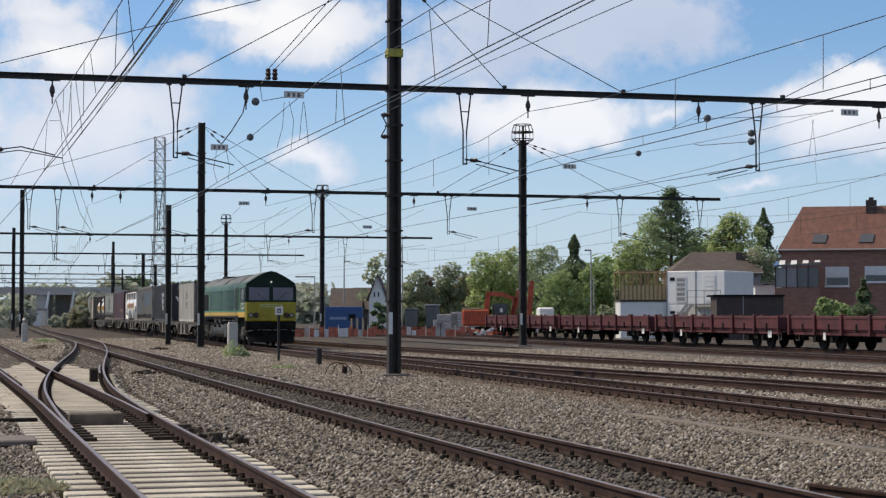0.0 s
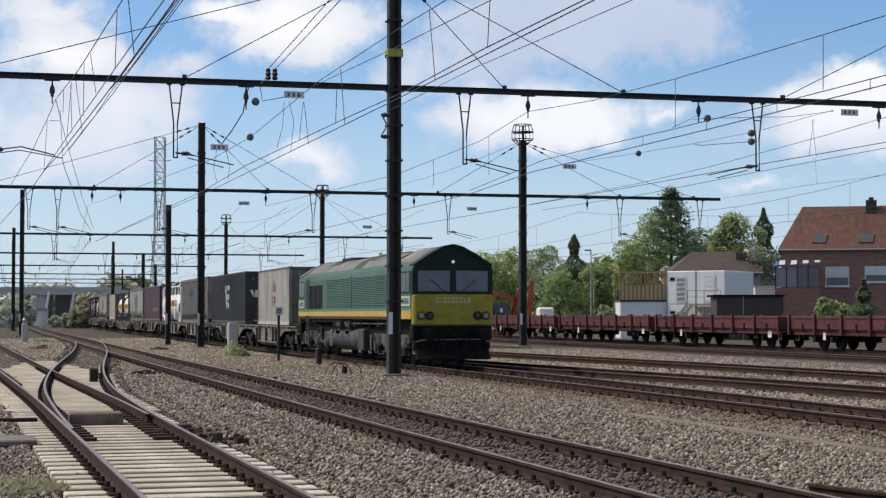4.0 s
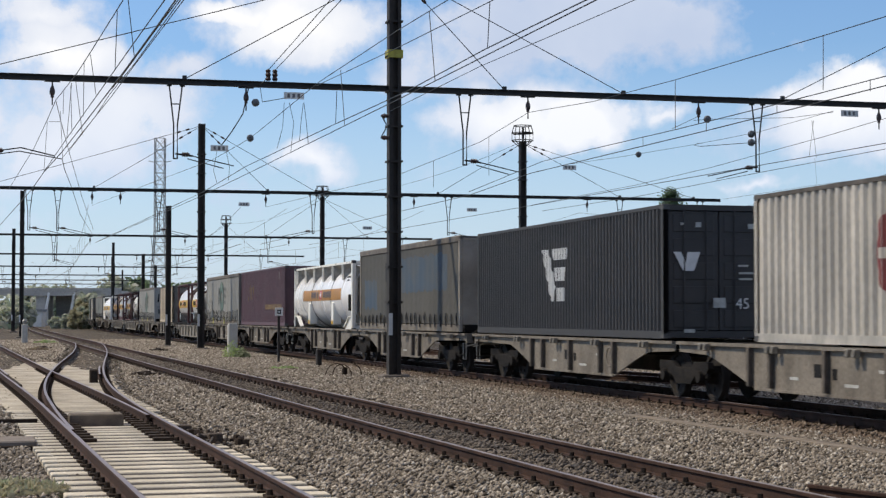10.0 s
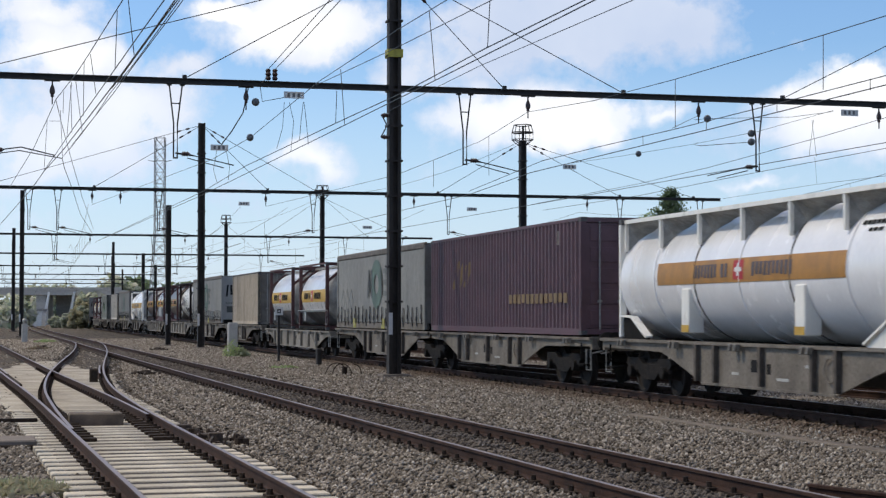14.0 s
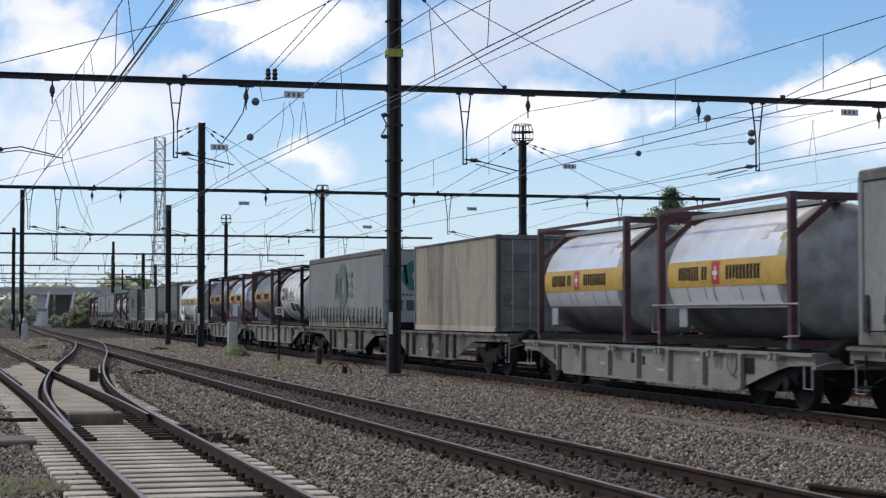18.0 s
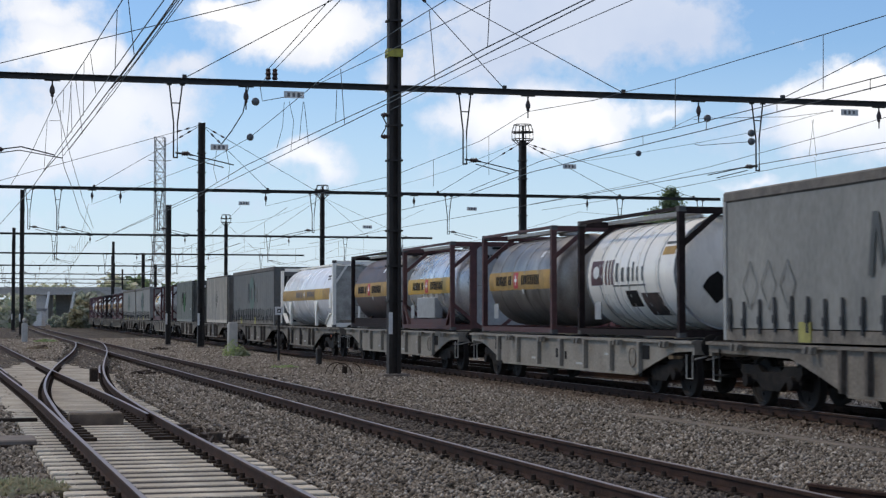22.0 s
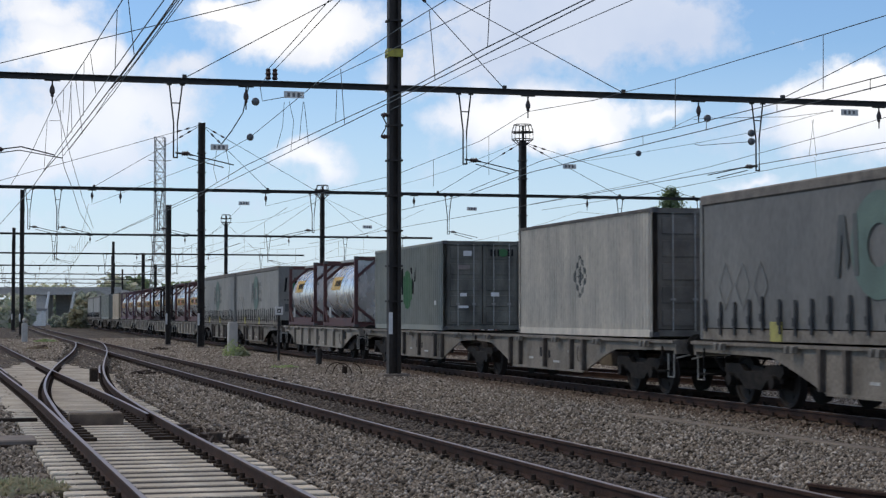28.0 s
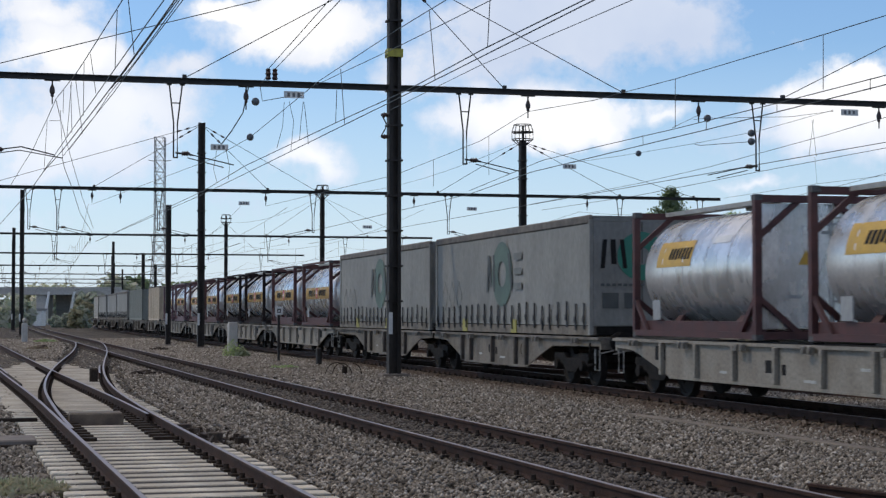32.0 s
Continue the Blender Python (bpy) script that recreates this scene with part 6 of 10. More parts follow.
        word_bars(cab, -0.5, 0.5, 2.03, 2.14, lambda u, v: (e * (h + 0.176), u, v), 8, M_YELLOW)
        # black buffer beam, plough and gear
        part("buffer_beam", bevelled(MB().box(*sorted((e * (h - 0.4), e * (h + 0.05))), -1.3, 1.3, 0.85, 1.3), 0.04), M_UNDER, lo, "black buffer beam")
        part("plough", bevelled(MB().plate([(e * (h - 0.1), 0.55), (e * (h + 0.05), 0.56), (e * (h + 0.28), 0.22), (e * (h + 0.1), 0.22)], -1.2, 1.2), 0.02), M_UNDER, lo, "black snow plough")
        part("valance", bevelled(MB().box(*sorted((e * (h - 0.3), e * (h + 0.0))), -1.25, 1.25, 0.5, 0.88), 0.04), M_UNDER, lo)
        buffers(lo, e * (h + 0.05), e)
        for y in (-0.5, -0.3, 0.3, 0.5):
            hs = MB().path([(e * (h + 0.06), y, 1.0), (e * (h + 0.2), y, 0.85), (e * (h + 0.22), y, 0.6)], 0.025, 6)
            part("brake_hose", hs, M_BLACK, lo)
        # three-axle bogie
        cx = e * (h - 3.75)
        bg = MB()
        for s in (-1, 1):
            y0, y1 = sorted((s * 1.0, s * 1.14))
            bg.plate([(cx - 2.7, 0.75), (cx - 2.6, 0.98), (cx - 0.9, 0.98), (cx - 0.6, 0.85), (cx + 0.6, 0.85), (cx + 0.9, 0.98), (cx + 2.6, 0.98), (cx + 2.7, 0.75), (cx + 2.3, 0.62), (cx + 1.2, 0.62), (cx + 0.9, 0.5), (cx - 0.9, 0.5), (cx - 1.2, 0.62), (cx - 2.3, 0.62)], y0, y1)
            for q in (-1.9, 0, 1.9):
                bg.box(cx + q - 0.24, cx + q + 0.24, *sorted((s * 1.0, s * 1.2)), 0.3, 0.72)
                bg.tube((cx + q, s * 1.0, 0.5), (cx + q, s * 1.26, 0.5), 0.17, 0.15, n=14)
                for d in (-0.42, 0.42):
                    bg.tube((cx + q + d, s * 1.1, 0.55), (cx + q + d, s * 1.1, 0.9), 0.11, n=10)
            bg.beam((cx - 0.6, s * 1.2, 0.35), (cx + 0.9, s * 1.2, 0.95), 0.06, 0.09)
            bg.tube((cx + 1.1, s * 1.22, 0.62), (cx + 1.1, s * 1.22, 1.15), 0.09, n=10)
            bg.box(cx - 2.75, cx - 2.45, *sorted((s * 1.0, s * 1.24)), 0.4, 0.95)
        bo = part("bogie", bevelled(bg, 0.015), M_LOCOGREY, lo, "dusty grey three-axle bogie")
        for q in (-1.9, 0, 1.9):
            at = Matrix.Translation((cx + q, 0, 0.5))
            WHEELS.append((part("wheelset", WHEELSET_LARGE, None, bo, at=at), at, 0.5))
    tank_sec = [(-0.9, 1.12), (-1.1, 1.08), (-1.22, 0.98), (-1.27, 0.82), (-1.27, 0.66), (-1.22, 0.5), (-1.1, 0.38), (-0.9, 0.32), (0.9, 0.32), (1.1, 0.38), (1.22, 0.5), (1.27, 0.66), (1.27, 0.82), (1.22, 0.98), (1.1, 1.08), (0.9, 1.12)]
    tk = part("fuel_tank", MB().sweep(tank_sec, [ax(-2.9), ax(1.75)]), M_TANKGREY, lo, "grey rounded fuel tank under the frame", smooth=True)
    for q in (-2.2, -1.0, 0.2, 1.2):
        part("tank_strap", MB().sweep([(y * 1.008, 0.72 + (z - 0.72) * 1.015) for y, z in tank_sec], [ax(q - 0.03), ax(q + 0.03)]), M_LOCOGREY, tk)
    for q in (-1.9, -0.1):
        part("filler_neck", MB().tube((q, -1.2, 0.95), (q, -1.34, 1.0), 0.07, n=10), M_UNDER, tk, "dark filler cap")
    part("battery_box", bevelled(MB().box(1.82, 2.75, -1.28, 1.28, 0.36, 1.12), 0.03), M_TANKGREY, lo, "grey battery box")
    part("equipment_box", bevelled(MB().box(-3.8, -3.1, -1.22, -0.9, 0.4, 1.05), 0.03), M_LOCOGREY, lo, "grey equipment box")
    part("underframe", MB().box(-h + 0.1, h - 0.1, -1.05, 1.05, 1.0, 1.5), M_UNDER, lo)
    MOVERS.append((lo, LB / 2, Matrix()))
    return lo


locomotive()

# ---- loads ----
M_WHITEBOX = mat("container_white", (0.58, 0.54, 0.47), 0.55, 0, 0.22, 1.5, 0.05, 25, stretch=(1, 1, 0.3))
# door grey, darkened further to hold the shade on the ends
M_WHITEEND = mat("container_end_shade_grey", (0.2, 0.182, 0.155), 0.65, 0, 0.3, 2.0)
M_VE = mat("container_black", (0.05, 0.046, 0.045), 0.55, 0, 0.2, 2.0)
M_EWALS = mat("curtain_grey_brown", (0.092, 0.087, 0.075), 0.75, 0, 0.22, 0.5, 0.1, 10, stretch=(1, 1, 0.6))
M_BLUE = mat("curtain_blue", (0.052, 0.082, 0.118), 0.75, 0, 0.2, 0.8, col2=(0.08, 0.086, 0.088), spread=(0.3, 0.55))
M_PURPLE = mat("container_purple", (0.13, 0.066, 0.08), 0.55, 0, 0.2, 1.8)
M_MOVE = mat("curtain_grey", (0.285, 0.28, 0.255), 0.65, 0, 0.22, 0.8, 0.05, 12, stretch=(1, 1, 0.5))
M_MOVEDARK = mat("curtain_dark_grey", (0.17, 0.168, 0.156), 0.65, 0, 0.25, 0.8, 0.05, 12, stretch=(1, 1, 0.5))
M_MOVEGREEN = mat("logo_green_old", (0.115, 0.175, 0.145), 0.65, 0, 0.2, 2)
M_LOGOFADE = mat("logo_faded_grey", (0.2, 0.208, 0.195), 0.65, 0, 0.2, 3)
M_MOVETEAL = mat("logo_teal", (0.03, 0.2, 0.14), 0.6, 0, 0.15, 2)
M_BRIGHTGREEN = mat("logo_green", (0.045, 0.16, 0.055), 0.6, 0, 0.15, 2)
M_LOGOGREY = mat("logo_dark_grey", (0.09, 0.098, 0.094), 0.65, 0, 0.2, 3)
M_BEIGE = mat("container_beige", (0.54, 0.45, 0.33), 0.6, 0, 0.25, 1.2, 0.05, 20, col2=(0.3, 0.235, 0.16), spread=(0.25, 0.55), stretch=(1, 1, 0.3))
M_OFFWHITE = mat("container_off_white", (0.63, 0.575, 0.48), 0.55, 0, 0.22, 1.6, 0.05, 20, stretch=(1, 1, 0.3))
M_MVBOX = mat("container_grey_green", (0.25, 0.26, 0.225), 0.6, 0, 0.15, 1.5)
M_LOGORED = mat("logo_red", (0.24, 0.045, 0.045), 0.6, 0, 0.3, 3)
M_GOLD = mat("logo_gold", (0.25, 0.155, 0.06), 0.6, 0, 0.2, 3)
M_LOGOMAROON = mat("logo_maroon", (0.11, 0.04, 0.045), 0.6, 0, 0.2, 3)
M_STAIN = mat("brown_stain", (0.09, 0.06, 0.05), 0.8, 0, 0.5, 3)
M_TAN = mat("notice_tan", (0.3, 0.25, 0.22), 0.6, 0, 0.2, 4)


def text_mesh(words, size):
    """Flat letters of the built-in font as a mesh."""
    cu = bpy.data.curves.new("figures", "FONT")
    cu.body, cu.size, cu.extrude = words, size, 0.002
    ob = new("figures", cu)
    bpy.context.view_layer.update()
    me = bpy.data.meshes.new_from_object(ob.evaluated_get(bpy.context.evaluated_depsgraph_get()))
    bpy.data.objects.remove(ob)
    me.materials.clear()
    me.materials.append(M_WHITE)
    return me


def sheet(parent, pts, y, material, name="logo", label="", t=0.006):
    """A painted shape on the near side, outline in x, z; on a corrugated side it follows the ribs."""
    if SIDE:
        L, W, pitch = SIDE
        lift = 0.003 + 0.4 * (-W / 2 - y)
        xs = [p[0] for p in pts]
        n = max(2, int((max(xs) - min(xs)) / (pitch / 10)))
        vs = []
        for i in range(n + 1):
            x = min(xs) + 1e-4 + (max(xs) - min(xs) - 2e-4) * i / n
            zs = []
            for (ax_, az), (bx, bz) in zip(pts, pts[1:] + pts[:1]):
                if min(ax_, bx) <= x <= max(ax_, bx) and abs(bx - ax_) > 1e-6:
                    zs.append(az + (bz - az) * (x - ax_) / (bx - ax_))
            zs = zs or [0.0]
            q = -(W / 2 - 0.008) - rib_offset(x, L, pitch) - lift
            vs += [(x, q, min(zs)), (x, q, max(zs))]
        return part(name, MB().add(vs, [(2 * i, 2 * i + 1, 2 * i + 3, 2 * i + 2) for i in range(n)]), material, parent, label)
    return part(name, MB().plate(pts, y - t, y), material, parent, label)


def oval(cx, cz, rx, rz, n=28):
    return [(cx + rx * math.cos(2 * math.pi * i / n), cz + rz * math.sin(2 * math.pi * i / n)) for i in range(n)]


def annulus(parent, cx, cz, rx, rz, k, y, material, label):
    n = 32
    o, i_ = oval(cx, cz, rx, rz, n), oval(cx, cz, rx * k, rz * k, n)
    mb = MB().add([(x, y, z) for x, z in o + i_] + [(x, y + 0.005, z) for x, z in o + i_], [(i, (i + 1) % n, n + (i + 1) % n, n + i) for i in range(n)])
    return part("logo_ring", mb, material, parent, label)


def logo_oval(c, L, H, W):
    y = -W / 2 - 0.004
    sheet(c, oval(0.2, 1.42, 0.46, 0.64), y, M_LOGORED, "logo", "red oval mark")
    sheet(c, [(-0.22, 1.33), (0.62, 1.33), (0.62, 1.5), (-0.22, 1.5)], y - 0.008, M_WHITEBOX, "logo_bar")
    sheet(c, [(0.14, 0.8), (0.26, 0.8), (0.26, 2.04), (0.14, 2.04)], y - 0.008, M_WHITEBOX, "logo_bar")


def logo_two_bars(c, L, H, W):
    y = -W / 2 - 0.004
    o = -0.2
    sheet(c, [(o - 0.95, 2.05), (o - 0.42, 2.05), (o + 0.1, 1.15), (o + 0.02, 0.8), (o - 0.22, 0.8)], y, M_WHITE, "logo", "white block mark")
    for xa, xb, z0, z1 in ((-0.1, 0.95, 1.78, 2.05), (0.08, 0.88, 1.28, 1.6), (0.16, 0.78, 0.8, 1.12)):
        sheet(c, [(o + xa, z0), (o + xb - 0.06, z0), (o + xb, z1), (o + xa - 0.03, z1)], y, M_WHITE, "logo", "white block mark")
    xe = L / 2 + 0.012
    part("end_logo", MB().add([(xe, -1.0, 1.74), (xe, -0.84, 1.74), (xe, -0.72, 1.5), (xe, -0.8, 1.36), (xe, -0.7, 1.74), (xe, -0.42, 1.74), (xe, -0.56, 1.36), (xe, -0.76, 1.36)], [(0, 1, 2, 3), (4, 5, 6, 7)]), M_WHITE, c, "white block mark on the end")
    for y0, y1, z0, z1 in ((-0.15, 0.12, 0.62, 0.82), (-0.85, -0.78, 2.28, 2.33), (-0.52, -0.4, 2.24, 2.34), (0.62, 0.85, 2.22, 2.32), (0.4, 0.62, 1.45, 1.49), (0.42, 0.72, 1.3, 1.34), (0.42, 0.7, 1.18, 1.22), (-0.78, -0.55, 0.12, 0.19)):
        part("end_notice", MB().box(xe - 0.004, xe + 0.006, y0, y1, z0, z1), M_PALE_MARK, c)
    part("height_figure", text_mesh("45", 0.31), None, c, "white painted figures 45", at=Matrix.Translation((xe + 0.02, 0.33, 0.6)) @ Matrix.Rotation(radians(90), 4, "Z") @ Matrix.Rotation(radians(90), 4, "X"))


def logo_patches(c, L, H, W):
    part("logo_patch", curtain_patch(-0.5, 5.4, 1.15, 2.35, L, H, W, 0.1, 0.04), M_BLUE, c, "faded blue patch", smooth=True)
    part("logo_patch", curtain_patch(-6.1, -4.0, 0.65, 1.75, L, H, W, 0.12, 0.04), M_BLUE, c, "faded blue patch", smooth=True)
    xe = L / 2 + 0.012
    part("end_logo", MB().add([(xe, -0.3, 1.7), (xe, 0.1, 1.25), (xe, 0.45, 1.5), (xe, 0.42, 2.05)], [(0, 1, 2, 3)]), mat("logo_blue", (0.04, 0.09, 0.42), 0.6, 0, 0.2, 3), c, "dark blue diamond mark on the end")
    for x, w, hgt in ((-2.75, 0.36, 0.62), (-2.3, 0.5, 0.42), (-1.7, 0.38, 0.42), (-1.2, 0.16, 0.62), (-0.9, 0.32, 0.42)):
        part("lettering", curtain_patch(x, x + w, 1.6, 1.6 + hgt, L, H, W), M_STRAP, c, "dark grey painted bar", smooth=True)


def logo_ring(front="none", green=M_MOVEGREEN, old=True):
    def draw(c, L, H, W):
        y = -W / 2 - 0.004
        annulus(c, 0.02, 1.52, 0.9, 0.84, 0.4, y, green, "faded green ring mark")
        a, b = 1.06, 2.04
        strokes = [[(-1.42, a), (-1.27, a), (-1.12, b), (-1.27, b)], [(-1.2, b), (-1.08, b), (-0.92, a + 0.25), (-1.02, a + 0.1)],
                   [(-0.8, b), (-0.66, b), (-0.6, a), (-0.74, a)], [(0.55, b), (0.72, b), (0.98, a + 0.2), (0.86, a)]]
        for k, pts in enumerate(strokes):
            sheet(c, pts, y - 0.004 - 0.0006 * k, M_LOGOGREY, "logo_stroke", "", 0.003)
        for z in (1.1, 1.48, 1.86):
            sheet(c, [(1.12, z), (1.8, z), (1.8, z + 0.17), (1.12, z + 0.17)], y - 0.012, M_LOGOFADE if old else M_LOGOGREY, "logo_stroke", "", 0.003)
        for k in range(3):
            cx = -L / 2 + 1.15 + 0.75 * k
            for u, v in (((-0.3, 0), (0, 0.42)), ((0, 0.42), (0.3, 0)), ((0.3, 0), (0, -0.42)), ((0, -0.42), (-0.3, 0))):
                part("placard_edge", MB().beam((cx + u[0], y - 0.004, 0.98 + u[1]), (cx + v[0], y - 0.004, 0.98 + v[1]), 0.006, 0.025), M_LOGOFADE, c, "worn outline of a removed placard")
        xe = L / 2 + 0.012
        if front == "disc":
            n = 26
            part("end_logo_disc", MB().add([(xe, -0.02 + k * 0.58 * math.cos(2 * math.pi * i / n), 1.78 + k * 0.55 * math.sin(2 * math.pi * i / n)) for k in (1, 0.36) for i in range(n)], [(i, (i + 1) % n, n + (i + 1) % n, n + i) for i in range(n)]), M_MOVETEAL, c, "teal disc mark on the end door")
            for pts in ([(-1.0, 1.5), (-0.9, 1.5), (-0.84, 2.15), (-0.94, 2.15)], [(-0.74, 1.6), (-0.62, 1.6), (-0.64, 2.15), (-0.76, 2.15)], [(-0.46, 1.5), (-0.36, 1.5), (-0.44, 2.15), (-0.54, 2.15)], [(0.3, 2.1), (0.4, 2.1), (0.6, 1.5), (0.52, 1.5)], [(0.72, 2.1), (0.82, 2.1), (0.62, 1.5), (0.54, 1.5)]):
                part("end_logo_stroke", MB().add([(xe + 0.006, q, z) for q, z in pts], [(0, 1, 2, 3)]), M_BLACK, c)
            word_bars(c, -1.0, 0.9, 1.1, 1.16, lambda u, v: (xe, u, v), 14, M_LOGOGREY, "end_lettering")
            for q in (-0.76, -0.24):
                part("end_notice", MB().box(xe - 0.005, xe + 0.004, q - 0.19, q + 0.19, 0.6, 0.95), M_LOGOGREY, c, "grey hazard notice")
        elif front == "stroke":
            for pts in ([(-0.9, 1.6), (-0.76, 1.6), (-0.62, 2.25), (-0.74, 2.25)], [(-0.56, 2.25), (-0.45, 2.25), (-0.32, 1.65), (-0.44, 1.65)]):
                part("end_logo_stroke", MB().add([(xe + 0.004, q, z) for q, z in pts], [(0, 1, 2, 3)]), M_BLACK, c, "black angular mark on the end")
    return draw


def logo_disc_letters(c, L, H, W):
    y = -W / 2 - 0.004
    sheet(c, oval(0.05, 1.25, 0.62, 0.62), y, M_BRIGHTGREEN, "logo_disc", "bright green disc mark")
    a, b = 1.1, 1.95
    for pts in ([(-1.42, a), (-1.22, a), (-1.08, b), (-1.26, b)], [(-1.2, b), (-1.04, b), (-0.82, a + 0.25), (-0.94, a + 0.1)], [(-0.94, a + 0.1), (-0.82, a + 0.25), (-0.66, b), (-0.82, b)], [(-0.76, b), (-0.58, b), (-0.46, a), (-0.66, a)], [(0.52, b), (0.7, b), (0.94, a), (0.8, a)], [(1.06, b), (1.22, b), (1.14, a + 0.4), (1.02, a + 0.4)]):
        sheet(c, pts, y - 0.012, M_BLACK, "logo_stroke", "", 0.004)
    sheet(c, [(3.5, 0.75), (3.75, 0.75), (3.75, 0.88), (3.5, 0.88)], y - 0.004, M_WHITE, "notice")
    xe = L / 2 + 0.02
    for y0, y1, z0, z1, m_ in ((-0.6, -0.35, 2.2, 2.35, M_WHITE), (-0.75, -0.4, 1.8, 1.93, M_TAN), (-0.7, -0.5, 1.0, 1.1, M_WHITE), (0.25, 0.5, 1.0, 1.12, M_WHITE), (-0.75, -0.45, 0.65, 0.73, M_WHITE)):
        part("end_notice", MB().box(xe - 0.006, xe, y0, y1, z0, z1), m_, c)
    n = 20
    part("end_logo_disc", MB().add([(xe, 0.62 + 0.15 * math.cos(2 * math.pi * i / n), 2.3 + 0.12 * math.sin(2 * math.pi * i / n)) for i in range(n)], [tuple(range(n))]), M_BRIGHTGREEN, c)
    for q in (0.25, 0.36, 0.47, 0.78, 0.9):
        part("end_logo_stroke", MB().box(xe, xe + 0.004, q - 0.02, q + 0.03, 2.2, 2.4), M_BLACK, c)


def logo_diamond(c, L, H, W):
    y = -W / 2 - 0.004
    cx, cz, w, h = 0.1, 1.33, 0.42, 0.48
    for a, b in (((-w, 0), (0, h)), ((0, h), (w, 0)), ((0, -h), (w, 0)), ((-w, 0), (0, -h))):
        sheet(c, [(cx + a[0] - 0.06, cz + a[1]), (cx + a[0] + 0.06, cz + a[1]), (cx + b[0] + 0.06, cz + b[1]), (cx + b[0] - 0.06, cz + b[1])], y, M_LOGOGREY, "logo_stroke", "grey diamond mark", 0.004)
    sheet(c, [(cx - 0.2, cz), (cx, cz + 0.24), (cx + 0.2, cz), (cx, cz - 0.24)], y, M_LOGOGREY, "logo_core", "", 0.004)
    xe = L / 2 + 0.02
    part("end_notice", MB().box(xe - 0.006, xe, 0.55, 0.9, 1.6, 1.85), M_WHITE, c)
    part("end_notice_mark", MB().box(xe, xe + 0.004, 0.65, 0.8, 1.67, 1.78), M_BLACK, c)


def logo_gold(c, L, H, W):
    y = -W / 2 - 0.004
    for x0, x1, z0, z1 in ((-4.4, -4.15, 1.2, 1.75), (-4.0, -3.75, 1.45, 2.0), (-3.65, -3.4, 1.2, 1.95), (-3.25, -3.0, 1.25, 1.85), (-2.85, -2.6, 1.35, 1.95)):
        sheet(c, [(x0, z0), (x0 + 0.13, z0), (x1 + 0.08, z1), (x1 - 0.06, z1)], y, M_GOLD, "logo_stroke", "worn gold slanting mark", 0.004)
    word_bars(c, 1.25, 6.0, 0.74, 0.98, lambda u, v: (u, y, v), 13, M_GOLD)
    sheet(c, [(5.1, 2.12), (5.3, 2.12), (5.3, 2.45), (5.1, 2.45)], y, M_TAN, "notice", "small pale notice", 0.004)


def tank_white_rings(s_front, carrier):
    c = tank_20(s_front, carrier, "white ringed tank container in a dark frame, dirty below", M_TANKWHITE, M_FRAMEBLACK, look_of="plain", seed=4, r=1.15)
    b = [o for o in c.children if o.name.startswith("barrel")][0]
    r, zc = 1.157, 1.31
    band(b, -2.3, -1.55, r, zc, -10, 17, M_LOGOMAROON, "dark red square mark", "logo_square", 8)
    n = 18
    disc = MB().add([(-1.93 + 0.2 * math.cos(2 * math.pi * i / n), -(r + 0.012) * math.cos(radians(4) + 0.12 * math.sin(2 * math.pi * i / n)), zc + (r + 0.012) * math.sin(radians(4) + 0.12 * math.sin(2 * math.pi * i / n))) for i in range(n)], [tuple(range(n))])
    part("logo_disc", disc, M_WHITE, b)
    for x in (-1.4, -1.2, -1.02):
        band(b, x, x + 0.1, r, zc, -10, 17, M_LOGOMAROON, "", "logo_stripe", 8)
    for i, x in enumerate((-0.75, -0.4, -0.05, 0.25, 0.5, 0.8)):
        band(b, x, x + (0.16 if i < 3 else 0.1), r, zc, -7, 8 if i not in (0, 3) else 13, M_LOGOGREY, "", "lettering", 5)
    band(b, -0.95, 1.0, r, zc, -12, -10.6, M_LOGOGREY, "", "underline", 2)
    for i, x in enumerate((-2.6, -1.75, -0.9, 0.0, 0.9, 1.75, 2.6)):
        ring(b, x, 1.142, zc, 0.04, M_GREYBOX)
    band(b, -0.25, 0.45, r, zc, -36, -17, M_BLACK, "black peeled patch", "stain_panel", 5)
    band(b, 0.62, 1.65, r, zc, -48, -20, M_STAIN, "brown stain", "stain_panel", 5)
    band(b, 1.85, 2.5, r, zc, 18, 27, M_BANDOLD, "faded yellow notice", "notice", 3)
    band(b, 1.85, 2.45, r, zc, 30, 33, M_LOGOGREY, "", "notice", 2)
    vs = [(0.0, 0.0)] + [(0.3 * k * math.cos(q), 0.3 * k * math.sin(q)) for q, k in zip([i * math.pi / 4 for i in range(8)], (1, 0.8, 1.05, 0.9, 1, 0.75, 1.1, 0.85))]
    dome = lambda q, z: (2.53 + 0.38 * math.sqrt(1 - (q * q + z * z) / 1.15 ** 2) + 0.012, q, zc + z)
    part("end_patch", MB().add([dome(-0.35 + q, -0.3 + z) for q, z in vs], [(0, 1 + i, 1 + (i + 1) % 8) for i in range(8)]), M_BLACK, b, "black peeled patch on the dished end")
    return c


PALE_BOXES += [M_WHITEBOX, M_BEIGE, M_OFFWHITE]


